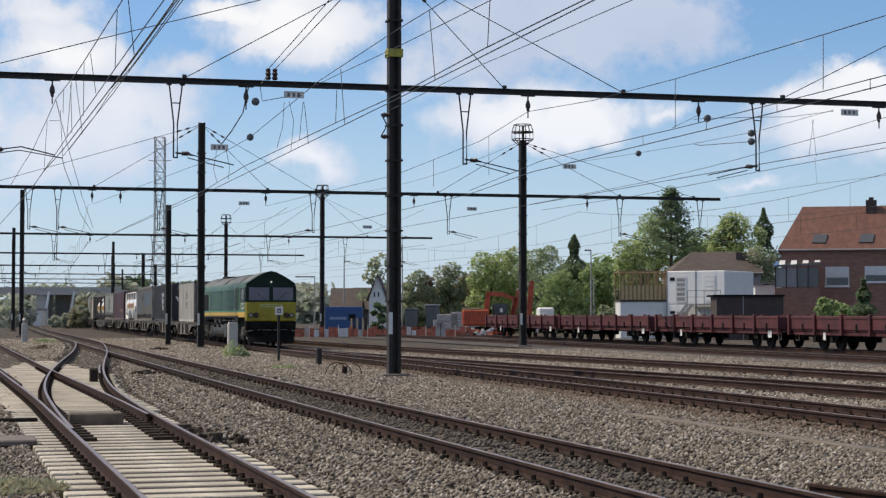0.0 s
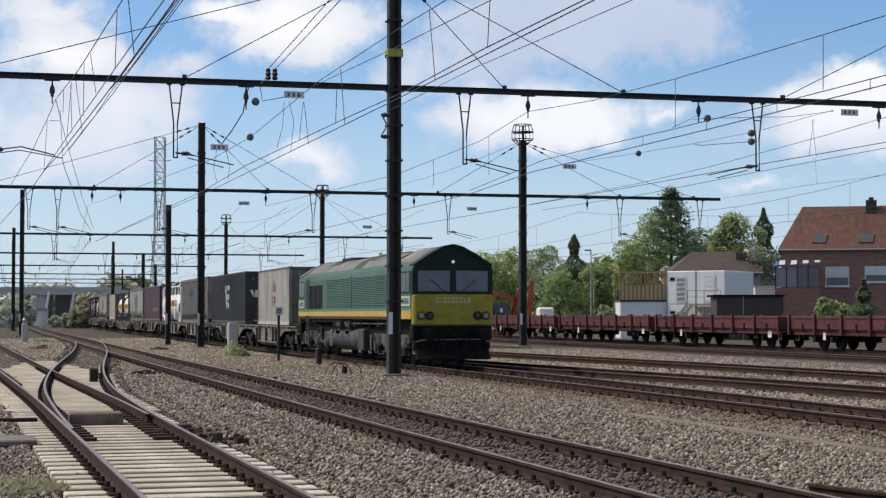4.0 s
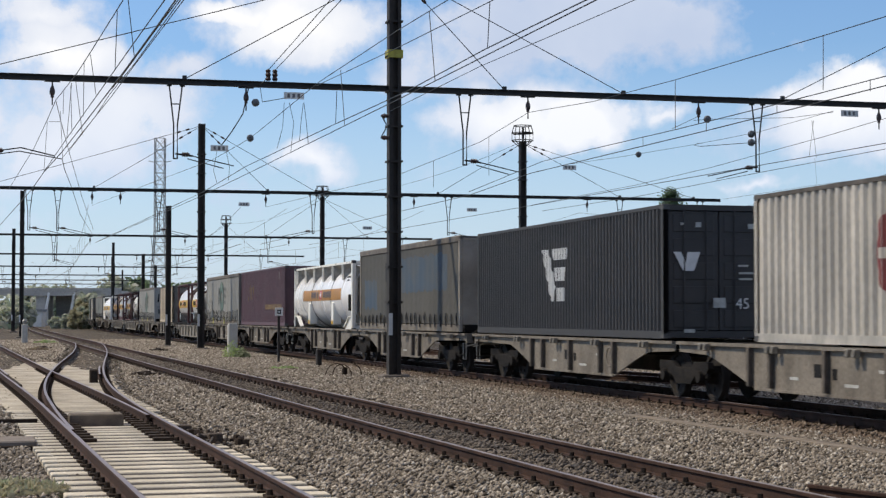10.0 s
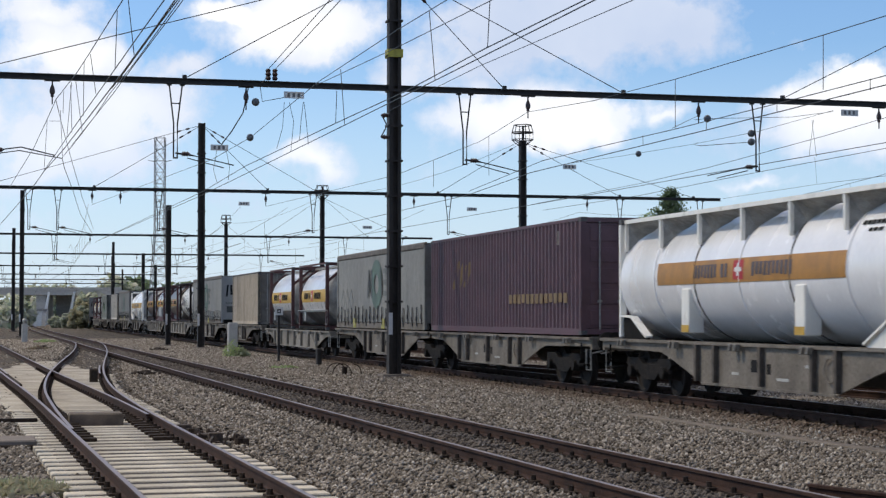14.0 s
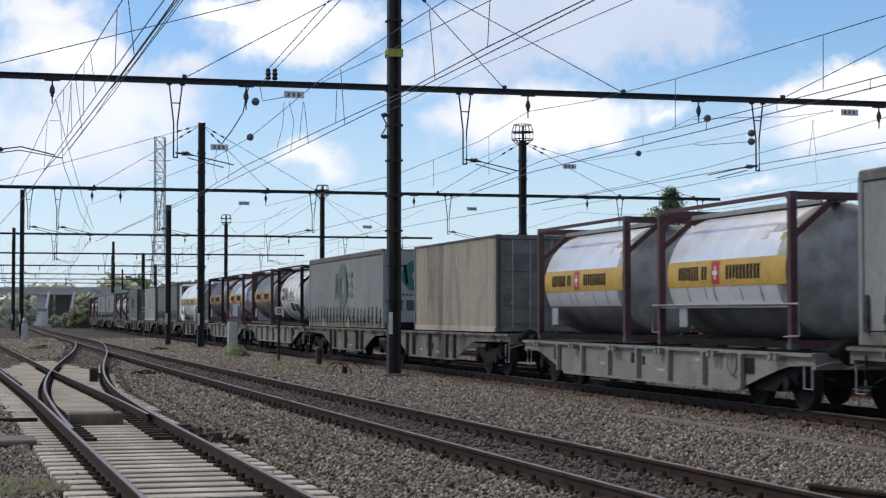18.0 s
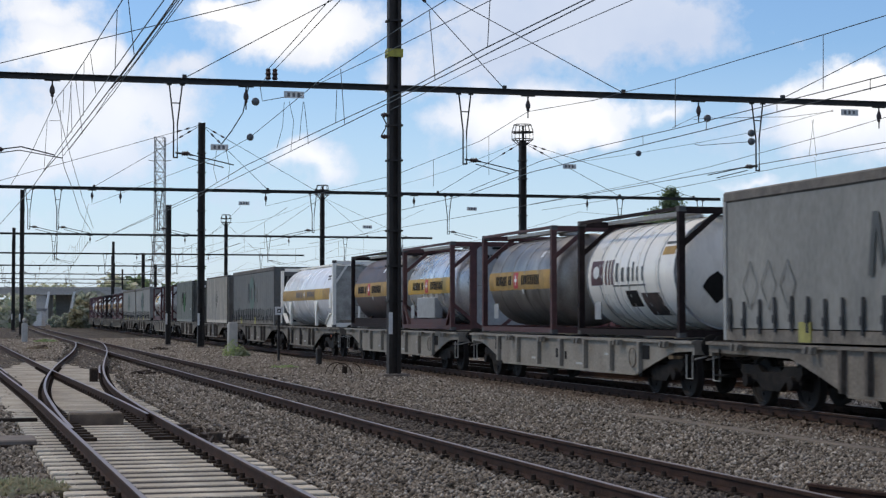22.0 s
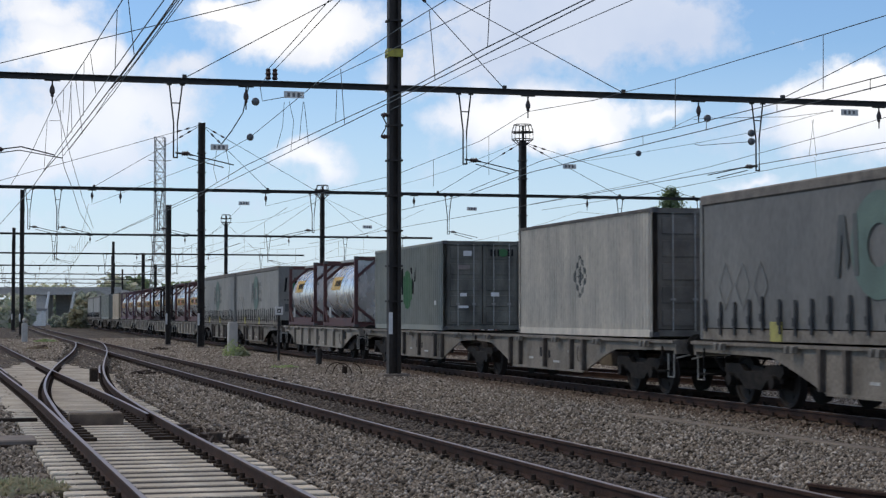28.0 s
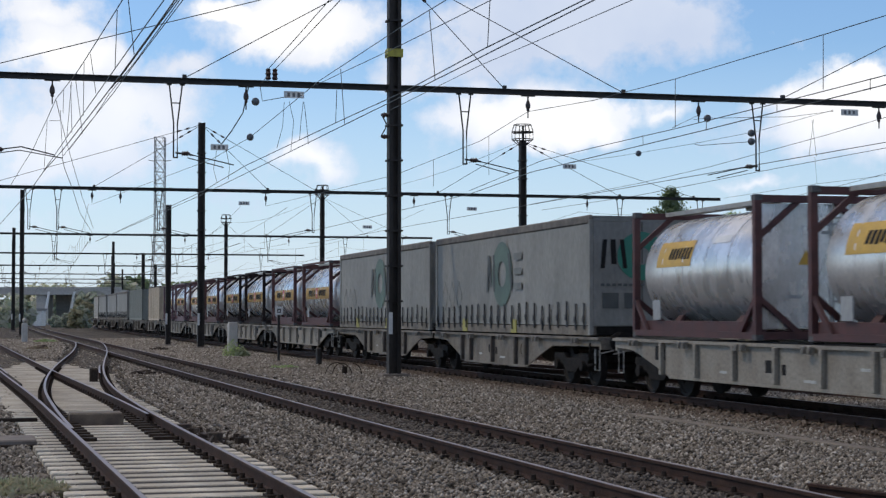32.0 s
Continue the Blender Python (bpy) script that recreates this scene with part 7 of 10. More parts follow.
def consist():
    c = wagon_articulated(21.3, 50.6)
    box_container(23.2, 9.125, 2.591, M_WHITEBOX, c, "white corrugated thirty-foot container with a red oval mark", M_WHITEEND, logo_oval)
    box_container(36.62, 13.6, 2.7, M_VE, c, "black corrugated container with white block marks", M_VE, logo_two_bars, pitch=0.2, bars=M_VE)
    c = wagon_articulated(51.4, 80.4)
    # end colour raised far above the sides, in place of light on it
    curtain_body(51.98, 13.57, 2.75, M_EWALS, c, "dirty grey-brown curtain-sided swap body with blue patches", logo_patches, strap_h=0.28, ends=mat("swap_end_lightened", (0.42, 0.365, 0.3), 0.7, 0, 0.3, 1.0))
    silo_40(66.95, c, "long white dry-bulk tank with an orange-tan sign", mat("sign_orange_tan", (0.5, 0.24, 0.05), 0.5, 0, 0.2, 3), 12.3)
    c = wagon_articulated(81.1, 110.3)
    box_container(81.8, 13.75, 2.7, M_PURPLE, c, "purple corrugated bulk container with gold marks", M_PURPLE, logo_gold)
    curtain_body(96.25, 13.65, 2.7, M_MOVE, c, "grey curtain-sided swap body with a green ring mark", logo_ring("stroke"), tabs=(0.42, 0.76))
    c = wagon_tank(111.5, 127.4, 0.135)
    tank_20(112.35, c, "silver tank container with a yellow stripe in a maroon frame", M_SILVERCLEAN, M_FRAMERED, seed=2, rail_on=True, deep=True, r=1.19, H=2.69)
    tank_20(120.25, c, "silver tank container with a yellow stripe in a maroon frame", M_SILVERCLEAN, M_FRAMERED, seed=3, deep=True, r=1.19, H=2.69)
    c = wagon_articulated(128.7, 157.9)
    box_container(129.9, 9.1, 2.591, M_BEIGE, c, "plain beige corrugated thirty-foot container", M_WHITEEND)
    # end doors paler than the curtain: missing light put into their colour
    curtain_body(143.35, 13.75, 2.7, M_MOVE, c, "grey curtain-sided swap body, teal disc on its end", logo_ring("disc"), tabs=(0.42, 0.76), ends=mat("swap_end_lifted", (0.39, 0.39, 0.37), 0.65, 0, 0.2, 1.2))
    c = wagon_tank(158.6, 174.4)
    tank_white_rings(159.3, c)
    tank_20(167.25, c, "dirty silver tank container with a yellow stripe", mat("tank_cladding_dull", (0.42, 0.39, 0.35), 0.4, 0.75, 0.3, 2.5, stretch=(1, 1, 0.5)), M_FRAMERED, M_BANDOLD, seed=5, H=2.6)
    c = wagon_tank(175.8, 191.8)
    tank_20(176.6, c, "silver tank container with yellow stripe and grey cabinet", M_SILVER, M_FRAMERED, seed=6, box=True, sill=True)
    tank_20(184.75, c, "dark brown tank container with a yellow stripe", M_TANKDARK, M_FRAMEBLACK, M_BANDOLD, seed=7, sill=True, r=1.17)
    c = wagon_articulated(192.9, 222.4)
    silo_40(194.15, c, "long white dry-bulk tank with a wide yellow stripe", M_BANDOLD, 12.19, sign="wide")
    curtain_body(208.25, 13.7, 2.7, M_MOVEDARK, c, "dark grey curtain-sided swap body with a faded green ring mark", logo_ring("stroke"), tabs=(0.42, 0.76))
    c = wagon_articulated(223.3, 252.3)
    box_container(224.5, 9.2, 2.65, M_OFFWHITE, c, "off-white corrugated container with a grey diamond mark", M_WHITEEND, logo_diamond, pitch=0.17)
    box_container(241.25, 9.25, 2.65, M_MVBOX, c, "grey-green corrugated container with a bright green disc", mat("container_end_dirty", (0.19, 0.185, 0.155), 0.7, 0, 0.4, 2.2, stretch=(1, 1, 0.4)), logo_disc_letters, pitch=0.235)
    c = wagon_tank(253.2, 269.2)
    for s in (253.95, 262.05):
        tank_20(s, c, "pale silver tank container with an orange sign in a maroon frame", M_SILVER, M_FRAMERED, look_of="square", sill=True, seed=int(s), top_rail=False)
    c = wagon_articulated(270.1, 299.8)
    for s, front in ((270.7, "disc"), (285.2, "stroke")):
        curtain_body(s, 13.75, 2.7, M_MOVE, c, "grey curtain-sided swap body with a green ring mark", logo_ring(front), tabs=(0.42, 0.76))
    for k, s in enumerate((300.5, 317.3, 334.3, 351.3)):
        c = wagon_tank(s, s + 15.8)
        for q in (0.7, 8.8):
            m_ = (M_SILVER, M_SILVER, M_SILVER if q < 5 else M_TANKWHITE, M_SILVER)[k]
            tank_20(s + q, c, "silver tank container with a yellow stripe in a dark frame" if k == 0 else "pale tank container in a dusty purple frame", m_, (M_FRAMERED, M_FRAMEBLACK, M_FRAMERED, M_PURPLE)[k], M_BANDOLD, "band" if k == 0 else "plain", seed=k * 7 + int(q))
    c = wagon_articulated(368.6, 398.8)
    box_container(369.4, 9.125, 2.65, M_BEIGE, c, "beige corrugated container on the rear of the train", M_BEIGE)
    box_container(384.6, 13.7, 2.65, M_MVBOX, c, "grey-green corrugated container on the rear of the train", M_MVBOX)
    c = wagon_articulated(400.0, 429.6)
    curtain_body(400.6, 13.7, 2.65, M_MOVE, c, "plain grey curtain-sided swap body")
    curtain_body(415.2, 13.7, 2.65, M_MOVE, c, "plain grey curtain-sided swap body")
    c = wagon_articulated(430.8, 460.4)
    curtain_body(431.4, 13.7, 2.65, M_MOVE, c, "plain grey curtain-sided swap body")
    box_container(447.0, 9.125, 2.65, M_WHITEBOX, c, "white corrugated container at the train's end", M_WHITEEND)


consist()

# ---- overhead line: gantries across all tracks, about 50 m apart ----
M_MAST = mat("mast_dark_steel", (0.05, 0.042, 0.036), 0.7, 0.2, 0.35, 3, 0.1, 20, stretch=(1, 1, 0.3))
M_BEAM = mat("beam_dark_steel", (0.045, 0.042, 0.04), 0.65, 0.2, 0.3, 3)
M_WIRE = mat("copper_wire", (0.06, 0.055, 0.05), 0.5, 0.4, 0.2, 5)
M_INSUL = mat("brown_insulator", (0.055, 0.03, 0.025), 0.35, 0, 0.2, 10)
M_CONCRETE = mat("mast_foot_concrete", (0.2, 0.17, 0.145), 0.9, 0, 0.2, 5, 0.3)
M_BALL = mat("grey_glazed_insulator", (0.13, 0.14, 0.15), 0.4, 0, 0.2, 10)
M_GREYMARK = mat("sign_marking", (0.2, 0.2, 0.2), 0.7, 0, 0.2, 8)
M_PALE = mat("pale_sign", (0.82, 0.82, 0.78), 0.6, 0, 0.2, 8)
BEAM_Z = 8.33


def mast(parent, x, y, top, size=0.36, clamps=True, strip=True):
    """A rolled steel column with clamps, on a concrete foot."""
    h = size / 2
    w = part("mast", MB().box(x - 0.05, x + 0.05, y - h + 0.03, y + h - 0.03, GROUND, top), M_MAST, parent, "dark weathered steel mast")
    col = w
    for s in (-1, 1):
        part("flange", MB().box(x - h, x + h, *sorted((y + s * h, y + s * (h - 0.04))), GROUND, top), M_MAST, w)
        part("flange_lip", MB().box(x + h - 0.02, x + h + 0.012, *sorted((y + s * h, y + s * (h - 0.1))), GROUND, top), M_MAST, w)
    if clamps:
        for z in [2.0 + 1.05 * i for i in range(int((top - 2.0) / 1.05))]:
            part("clamp", MB().box(x - h - 0.03, x + h + 0.03, y - h - 0.05, y + h + 0.05, z, z + 0.06), M_MAST, col)
    part("foot", bevelled(MB().box(x - 0.38, x + 0.38, y - 0.42, y + 0.42, GROUND - 0.3, GROUND + 0.12), 0.03), M_CONCRETE, parent, "concrete mast foot")
    if strip:
        part("marker_strip", MB().box(x + h + 0.02, x + h + 0.03, y - h - 0.02, y - h + 0.1, 1.05, 1.7), M_WHITE, col, "white painted marker strip")
    return col


def cage(parent, x, y, z):
    """Open bird-cage of bars round a mast head."""
    head = part("mast_head_cage", MB().tube((x - 0.4, y - 0.4, z + 0.4), (x + 0.4, y + 0.4, z + 0.4), 0.05), M_MAST, parent, "open bar cage round the mast head")
    part("pulley_bar", MB().tube((x + 0.1, y, z - 0.1), (x + 0.1, y, z + 0.75), 0.07), M_MAST, head)
    for k in (0, 0.42, 0.84):
        n = 12
        r = 0.62 if k < 0.8 else 0.5
        part("cage_ring", MB().path([(x + r * math.cos(2 * math.pi * i / n), y + r * math.sin(2 * math.pi * i / n), z + k) for i in range(n + 1)], 0.028, 5), M_MAST, head)
    for i in range(6):
        a = 2 * math.pi * i / 6
        part("cage_bar", MB().path([(x + 0.2 * math.cos(a), y + 0.2 * math.sin(a), z - 0.35), (x + 0.62 * math.cos(a), y + 0.62 * math.sin(a), z), (x + 0.62 * math.cos(a), y + 0.62 * math.sin(a), z + 0.42), (x + 0.5 * math.cos(a), y + 0.5 * math.sin(a), z + 0.84)], 0.026, 5), M_MAST, head)
    return head


def hanger(parent, x, y, arm=1, low=6.2, reach=1.7, bent=False):
    """V-shaped drop post under the beam with a steady arm that holds the contact wire."""
    g = MB()
    for s in (-1, 1):
        g.path([(x, y + s * 0.19, BEAM_Z), (x, y + s * 0.055, BEAM_Z - 1.15), (x, y + s * 0.055, low)], 0.024, 6)
        g.box(x - 0.05, x + 0.05, y + s * 0.19 - 0.07, y + s * 0.19 + 0.07, BEAM_Z - 0.05, BEAM_Z)
    g.box(x - 0.02, x + 0.02, y - 0.13, y + 0.13, BEAM_Z - 0.58, BEAM_Z - 0.55).box(x - 0.03, x + 0.03, y - 0.07, y + 0.07, low - 0.04, low)
    hp = part("drop_post", g, M_BEAM, parent, "V-shaped drop post")
    a = MB().path([(x, y, low + 0.12), (x, y + arm * 0.5, low + 0.06)], 0.03, 6).path([(x, y + arm * 0.5, low + 0.06), (x, y + arm * reach, low - 0.2)], 0.018, 6).path([(x, y + arm * 0.35, low - 0.02), (x, y + arm * (reach - 0.3), low - 0.28)], 0.016, 6)
    if bent:
        a = MB().path([(x, y, low + 0.05), (x, y + 0.9, low + 0.19), (x, y + 1.85, low - 0.03)], 0.02, 6).path([(x, y, low - 0.05), (x, y + 0.85, low + 0.09), (x, y + 2.05, low - 0.11)], 0.016, 6)
    part("steady_arm", a, M_BEAM, hp, "bent steady arm" if bent else "")
    part("insulator", MB().lathe([(0, 0.03), (0.02, 0.075), (0.06, 0.05), (0.09, 0.08), (0.13, 0.05), (0.16, 0.08), (0.2, 0.05), (0.24, 0.03)], Matrix.Translation((x, y + arm * 0.18, low + 0.1)) @ Matrix.Rotation(radians(90) * arm, 4, "Z"), 10), M_INSUL, hp, "brown ribbed insulator")
    return hp


def suspension(parent, x, y):
    """Short insulator string under the beam carrying the messenger wire."""
    g = MB().path([(x, y, BEAM_Z), (x, y, BEAM_Z - 0.14)], 0.025, 6)
    g.box(x - 0.05, x + 0.05, y - 0.22, y + 0.22, BEAM_Z - 0.04, BEAM_Z)
    s = part("suspension", g, M_BEAM, parent)
    part("clamp_rod", MB().path([(x, y, BEAM_Z - 0.5), (x, y, BEAM_Z - 0.7)], 0.02, 6), M_BEAM, s)
    part("insulator", MB().lathe([(0, 0.025), (0.03, 0.05), (0.08, 0.045), (0.12, 0.075), (0.19, 0.08), (0.25, 0.07), (0.31, 0.045), (0.36, 0.025)], Matrix.Translation((x, y, BEAM_Z - 0.5)) @ Matrix.Rotation(radians(-90), 4, "Y"), 10), M_INSUL, s, "brown ribbed insulator")


def gantry(x, y0, y1, masts, posts, susp, stays, label, cages=(), signs=()):
    g = thing("line_gantry", label, "gantry", "overhead line gantries")
    w, t, hh = 0.19, 0.026, 0.17
    a, c = w / 2, 0.012
    prof = [(-a, 0), (a, 0), (a, t), (c, t), (c, hh - t), (a, hh - t), (a, hh), (-a, hh), (-a, hh - t), (-c, hh - t), (-c, t), (-a, t)]
    bm = MB().sweep(prof, [(Vector((x, q, BEAM_Z)), Vector((1, 0, 0)), Vector((0, 0, 1))) for q in (y0, y1)])
    part("beam", bm, M_BEAM, g, "long dark steel cross-beam")
    for my, top in masts:
        mast(g, x, my, top)
    for cy, cz in cages:
        cage(g, x, cy, cz)
    for py, arm in posts:
        hanger(g, x, py, arm, bent=abs(py - 0.2) < 0.01)
    for sy in susp:
        suspension(g, x, sy)
    for (ay, az, by) in stays:
        st = part("stay", MB().tube((x, ay, az), (x, by, BEAM_Z + hh), 0.014, n=5).box(x - 0.05, x + 0.05, by - 0.06, by + 0.06, BEAM_Z + hh, BEAM_Z + hh + 0.1), M_WIRE, g, "steel stay rod")
        if x > -120:
            d = Vector((x, by, BEAM_Z + hh)) - Vector((x, ay, az))
            for q in (0.8, 1.3):
                part("stay_insulator", MB().lathe([(-0.12, 0.02), (-0.07, 0.05), (0.07, 0.05), (0.12, 0.02)], Matrix.Translation(Vector((x, ay, az)) + d.normalized() * q) @ d.to_track_quat("X", "Z").to_matrix().to_4x4(), 8), M_INSUL, st, "small dark bead insulator")
    for sy, sz in signs:
        s = part("number_sign", MB().box(x + 0.11, x + 0.13, sy - 0.3, sy + 0.3, sz - 0.1, sz + 0.1), M_PALE, g, "small pale sign")
        for q in (-0.2, -0.05, 0.1):
            part("marking", MB().box(x + 0.131, x + 0.135, sy + q, sy + q + 0.08, sz - 0.06, sz + 0.06), M_GREYMARK, s)
    return g


G1 = gantry(-51.33, -14.0, 46.0, [(11.95, 12.1), (31.75, 12.1)], [(5.45, 1), (14.15, 1), (23.75, -1), (0.2, 1)], [1.95, 7.5, 16.15, 21.75, 28.0],
            [(11.95, 12.05, 5.7), (11.95, 12.05, -0.35), (11.95, 12.05, 15.4), (11.95, 12.05, 19.25), (31.75, 12.05, 24.62)], "dark steel overhead line gantry on a thick mast", signs=[(8.9, 8.1), (26.9, 8.1)])
gantry(-96.4, -16.0, 42.2, [(11.66, 12.1), (30.0, 11.6)], [(2.5, 1), (4.0, 1), (9.35, 1), (17.85, -1), (25.6, 1), (35.9, 1), (40.9, 1)], [5.8, 7.3, 15.2, 23.6, 33.9],
            [(11.66, 12.0, 5.9), (11.66, 12.0, 0.21), (11.66, 12.0, 15.3), (11.66, 12.0, 18.0), (30.0, 11.5, 25.0), (30.0, 11.5, 35.9), (30.0, 11.5, 40.5)], "dark steel overhead line gantry with a caged mast", cages=[(30.0, 11.65)])
gantry(-152.0, -16.0, 38.9, [(3.4, 12.1), (28.95, 12.0)], [(5.99, 1), (14.3, -1), (24.2, 1), (31.0, 1), (36.0, 1)], [9.0, 17.0, 20.5, 26.0],
            [(28.95, 11.9, 24.0), (28.95, 11.9, 33.0), (28.95, 11.9, 36.5)], "distant dark overhead line gantry", cages=[(28.95, 12.1)])
# the rows beyond, the far ones simpler
gantry(-200.0, -16.0, 36.0, [(27.0, 12.0), (3.6, 11.2)], [(4.5, 1), (13.5, 1), (21.5, -1), (31.0, 1)], [8.0, 17.0, 25.0], [(27.0, 11.9, 22.0), (27.0, 11.9, 31.0)], "far dark overhead line gantry", cages=[(27.0, 12.1)])
gantry(-250.0, -18.0, 31.0, [(18.0, 11.8)], [(3.0, 1), (12.0, 1), (21.0, 1)], [8.0, 16.0], [], "far dark overhead line gantry")
gantry(-302.0, -20.0, 30.0, [(21.6, 11.5)], [(4.0, 1), (14.0, 1)], [9.0], [], "far dark overhead line gantry")
gantry(-345.0, -20.0, 30.0, [(25.0, 11.5)], [(6.0, 1), (16.0, 1)], [], [], "far dark overhead line gantry")
gantry(-389.0, -20.0, 30.0, [(30.0, 11.5)], [(6.0, 1), (16.0, 1)], [], [], "far dark overhead line gantry")


def lone_mast(x, y, top, label, size=0.3):
    t = thing("overhead_line_mast", label, "mast", "single masts")
    mast(t, x, y, top, size=size, clamps=False)
    return t


lone_mast(-104.8, 10.75, 8.1, "slim dark steel mast standing beside the track")
lone_mast(-209.0, 3.75, 10.2, "dark steel mast with an insulator bracket", 0.4)
lone_mast(-228.0, 20.2, 9.5, "dark distant steel line mast", 0.4)
lone_mast(-262.0, 25.0, 9.0, "dark distant steel line mast", 0.4)


def line_wires():
    """Messenger, contact wire and droppers over each electrified track, span by span."""
    stops = [40.0, 2.0, -51.33, -96.4, -152.0, -200.0, -250.0, -302.0, -345.0, -389.0]
    lines = {
        "c": [4.0, 3.25, 2.1, 4.0, 6.2, 5.6, 5.0, 5.5, 6.0, 6.5],
        "b": [9.8, 8.9, 7.45, 5.6, 7.4, 7.6, 8.0, 9.0, 10.0, 11.0],
        "a": [14.6, 14.0, 15.4, 13.8, 14.9, 14.7, 14.3, 15.3, 17.0, 20.0],
        "d": [20.2, 19.6, 20.2, 16.4, 15.0, 14.9, 14.4, 15.5, 17.2, 20.2],
        "e": [24.6, 24.0, 22.4, 24.2, 22.2, 20.0, 18.5, 18.0, 19.0, 21.0],
        "f": [33.0, 33.3, 32.7, 33.4, 30.5, 29.5, 28.5, 27.5, 26.5, 25.5],
        "g": [39.2, 38.8, 39.3, 38.9, 36.5, 35.0, 33.5, 31.0, 29.5, 28.0]}
    for nm, ys in lines.items():
        t = thing("overhead_wire_run", "thin dark overhead contact line with droppers", "overhead wire", "overhead wire runs")
        first = 3 if nm in "abcde" else 0   # nearer spans follow one by one
        mg, ct = [], []
        for k in range(first, len(stops) - 1):
            x0, x1, a, b = stops[k], stops[k + 1], ys[k], ys[k + 1]
            n = 10 if k < 4 else 5
            P = lambda q, z: Vector((x0 + (x1 - x0) * q, a + (b - a) * q, z))
            zm = lambda q: 7.55 - 4 * 1.05 * q * (1 - q)
            mg += [P(i / n, zm(i / n)) for i in range(0 if k == first else 1, n + 1)]
            ct += [P(0, 5.55)] if k == first else []
            ct.append(P(1, 5.55))
            if k < 4:
                for i in range(1, 8):
                    q = i / 8
                    part("dropper", MB().tube(P(q, zm(q)), P(q, 5.55), 0.006, n=4), M_WIRE, t)
        mg, r = MB().path(mg, 0.009, 5), 0.009
        if nm in "ba":
            part("contact_wire", MB().path([p + Vector((0, 0.05, 0)) for p in ct], r, 5), M_WIRE, t)
        ct = MB().path(ct, r, 5)
        part("messenger_wire", mg, M_WIRE, t)
        part("contact_wire", ct, M_WIRE, t)


line_wires()


def feeder(pts, r=0.011, label="slack dark feeder cable", ball=None):
    t = thing("feeder_cable", label, "cable", "feeder cables")
    part("cable", MB().path(pts, r, 5), M_WIRE, t)
    for p in ball or ():
        part("insulator", MB().lathe([(-0.09, 0.03), (-0.06, 0.085), (0, 0.1), (0.06, 0.085), (0.09, 0.03)], Matrix.Translation(p), 12), M_INSUL, t, "round dark insulator")
    return t


def sag(a, b, d, n=10):
    a, b = Vector(a), Vector(b)
    return [a + (b - a) * (i / n) - Vector((0, 0, 4 * d * (i / n) * (1 - i / n))) for i in range(n + 1)]


# cross-span cables between gantries and the section gear on the first one
feeder(sag((-51.33, 8.15, 8.85), (10.0, 5.35, 8.8), 0.15))
feeder(sag((-51.33, 8.35, 8.85), (10.0, 5.62, 8.8), 0.2))
feeder(sag((-96.4, 30.0, 11.6), (-152.0, 28.95, 12.1), 0.8))
feeder(sag((-152.0, 28.95, 12.1), (-200.0, 27.0, 12.1), 0.8))
for yy in (8.15, 8.35):
    q = thing("section_switch", "small black insulator standing on the gantry beam", "insulator", "beam insulators")
    part("insulator_body", MB().lathe([(0, 0.05), (0.05, 0.09), (0.12, 0.06), (0.18, 0.09), (0.24, 0.06), (0.3, 0.08), (0.34, 0.04)], Matrix.Translation((-51.33, yy, BEAM_Z + 0.2)) @ Matrix.Rotation(radians(-90), 4, "Y"), 10), M_INSUL, q)


# fittings on the thick mast
part("mast_tag", MB().box(-51.55, -51.11, 11.72, 12.18, 9.33, 9.57), mat("tag_yellow", (0.42, 0.38, 0.06), 0.6, 0, 0.2, 8), G1, "yellow band round the mast")
for zz in (7.58, 6.93):
    part("side_insulator", MB().lathe([(0, 0.03), (0.03, 0.08), (0.09, 0.05), (0.13, 0.08), (0.19, 0.05), (0.24, 0.03)], Matrix.Translation((-51.2, 11.76, zz)) @ Matrix.Rotation(radians(-90), 4, "Z"), 10), M_INSUL, G1, "brown ribbed insulator")
part("side_jumper", MB().path([(-51.2, 11.55, 7.58), (-51.2, 11.68, 7.33), (-51.2, 11.66, 7.18), (-51.2, 11.52, 6.93)], 0.02, 6), M_WIRE, G1, "bent jumper cable on the mast")


# near spans of the overhead line, wire by wire
WIRES = thing("overhead_wires", "dark overhead wires with thin droppers above the tracks", "overhead wire", "overhead wire runs")


def wire_run(pts, r, label):
    return part("cable" if "cable" in label else "wire", MB().path(pts, r, 5), M_WIRE, WIRES, label)


def drop(a, b):
    part("dropper", MB().tube(a, b, 0.007, n=4), M_WIRE, WIRES)


def wire_ball(p):
    part("insulator", MB().lathe([(-0.11, 0.03), (-0.07, 0.1), (0, 0.12), (0.07, 0.1), (0.11, 0.03)], Matrix.Translation(p), 12), M_BALL, WIRES, "round dark insulator", smooth=True)


def wire_sign(p):
    s = part("number_sign", MB().box(p[0], p[0] + 0.02, p[1] - 0.3, p[1] + 0.3, p[2] - 0.1, p[2] + 0.1), M_PALE, WIRES, "small pale sign")
    for q in (-0.2, -0.05, 0.1):
        part("marking", MB().box(p[0] + 0.021, p[0] + 0.025, p[1] + q, p[1] + q + 0.08, p[2] - 0.06, p[2] + 0.06), M_GREYMARK, s)


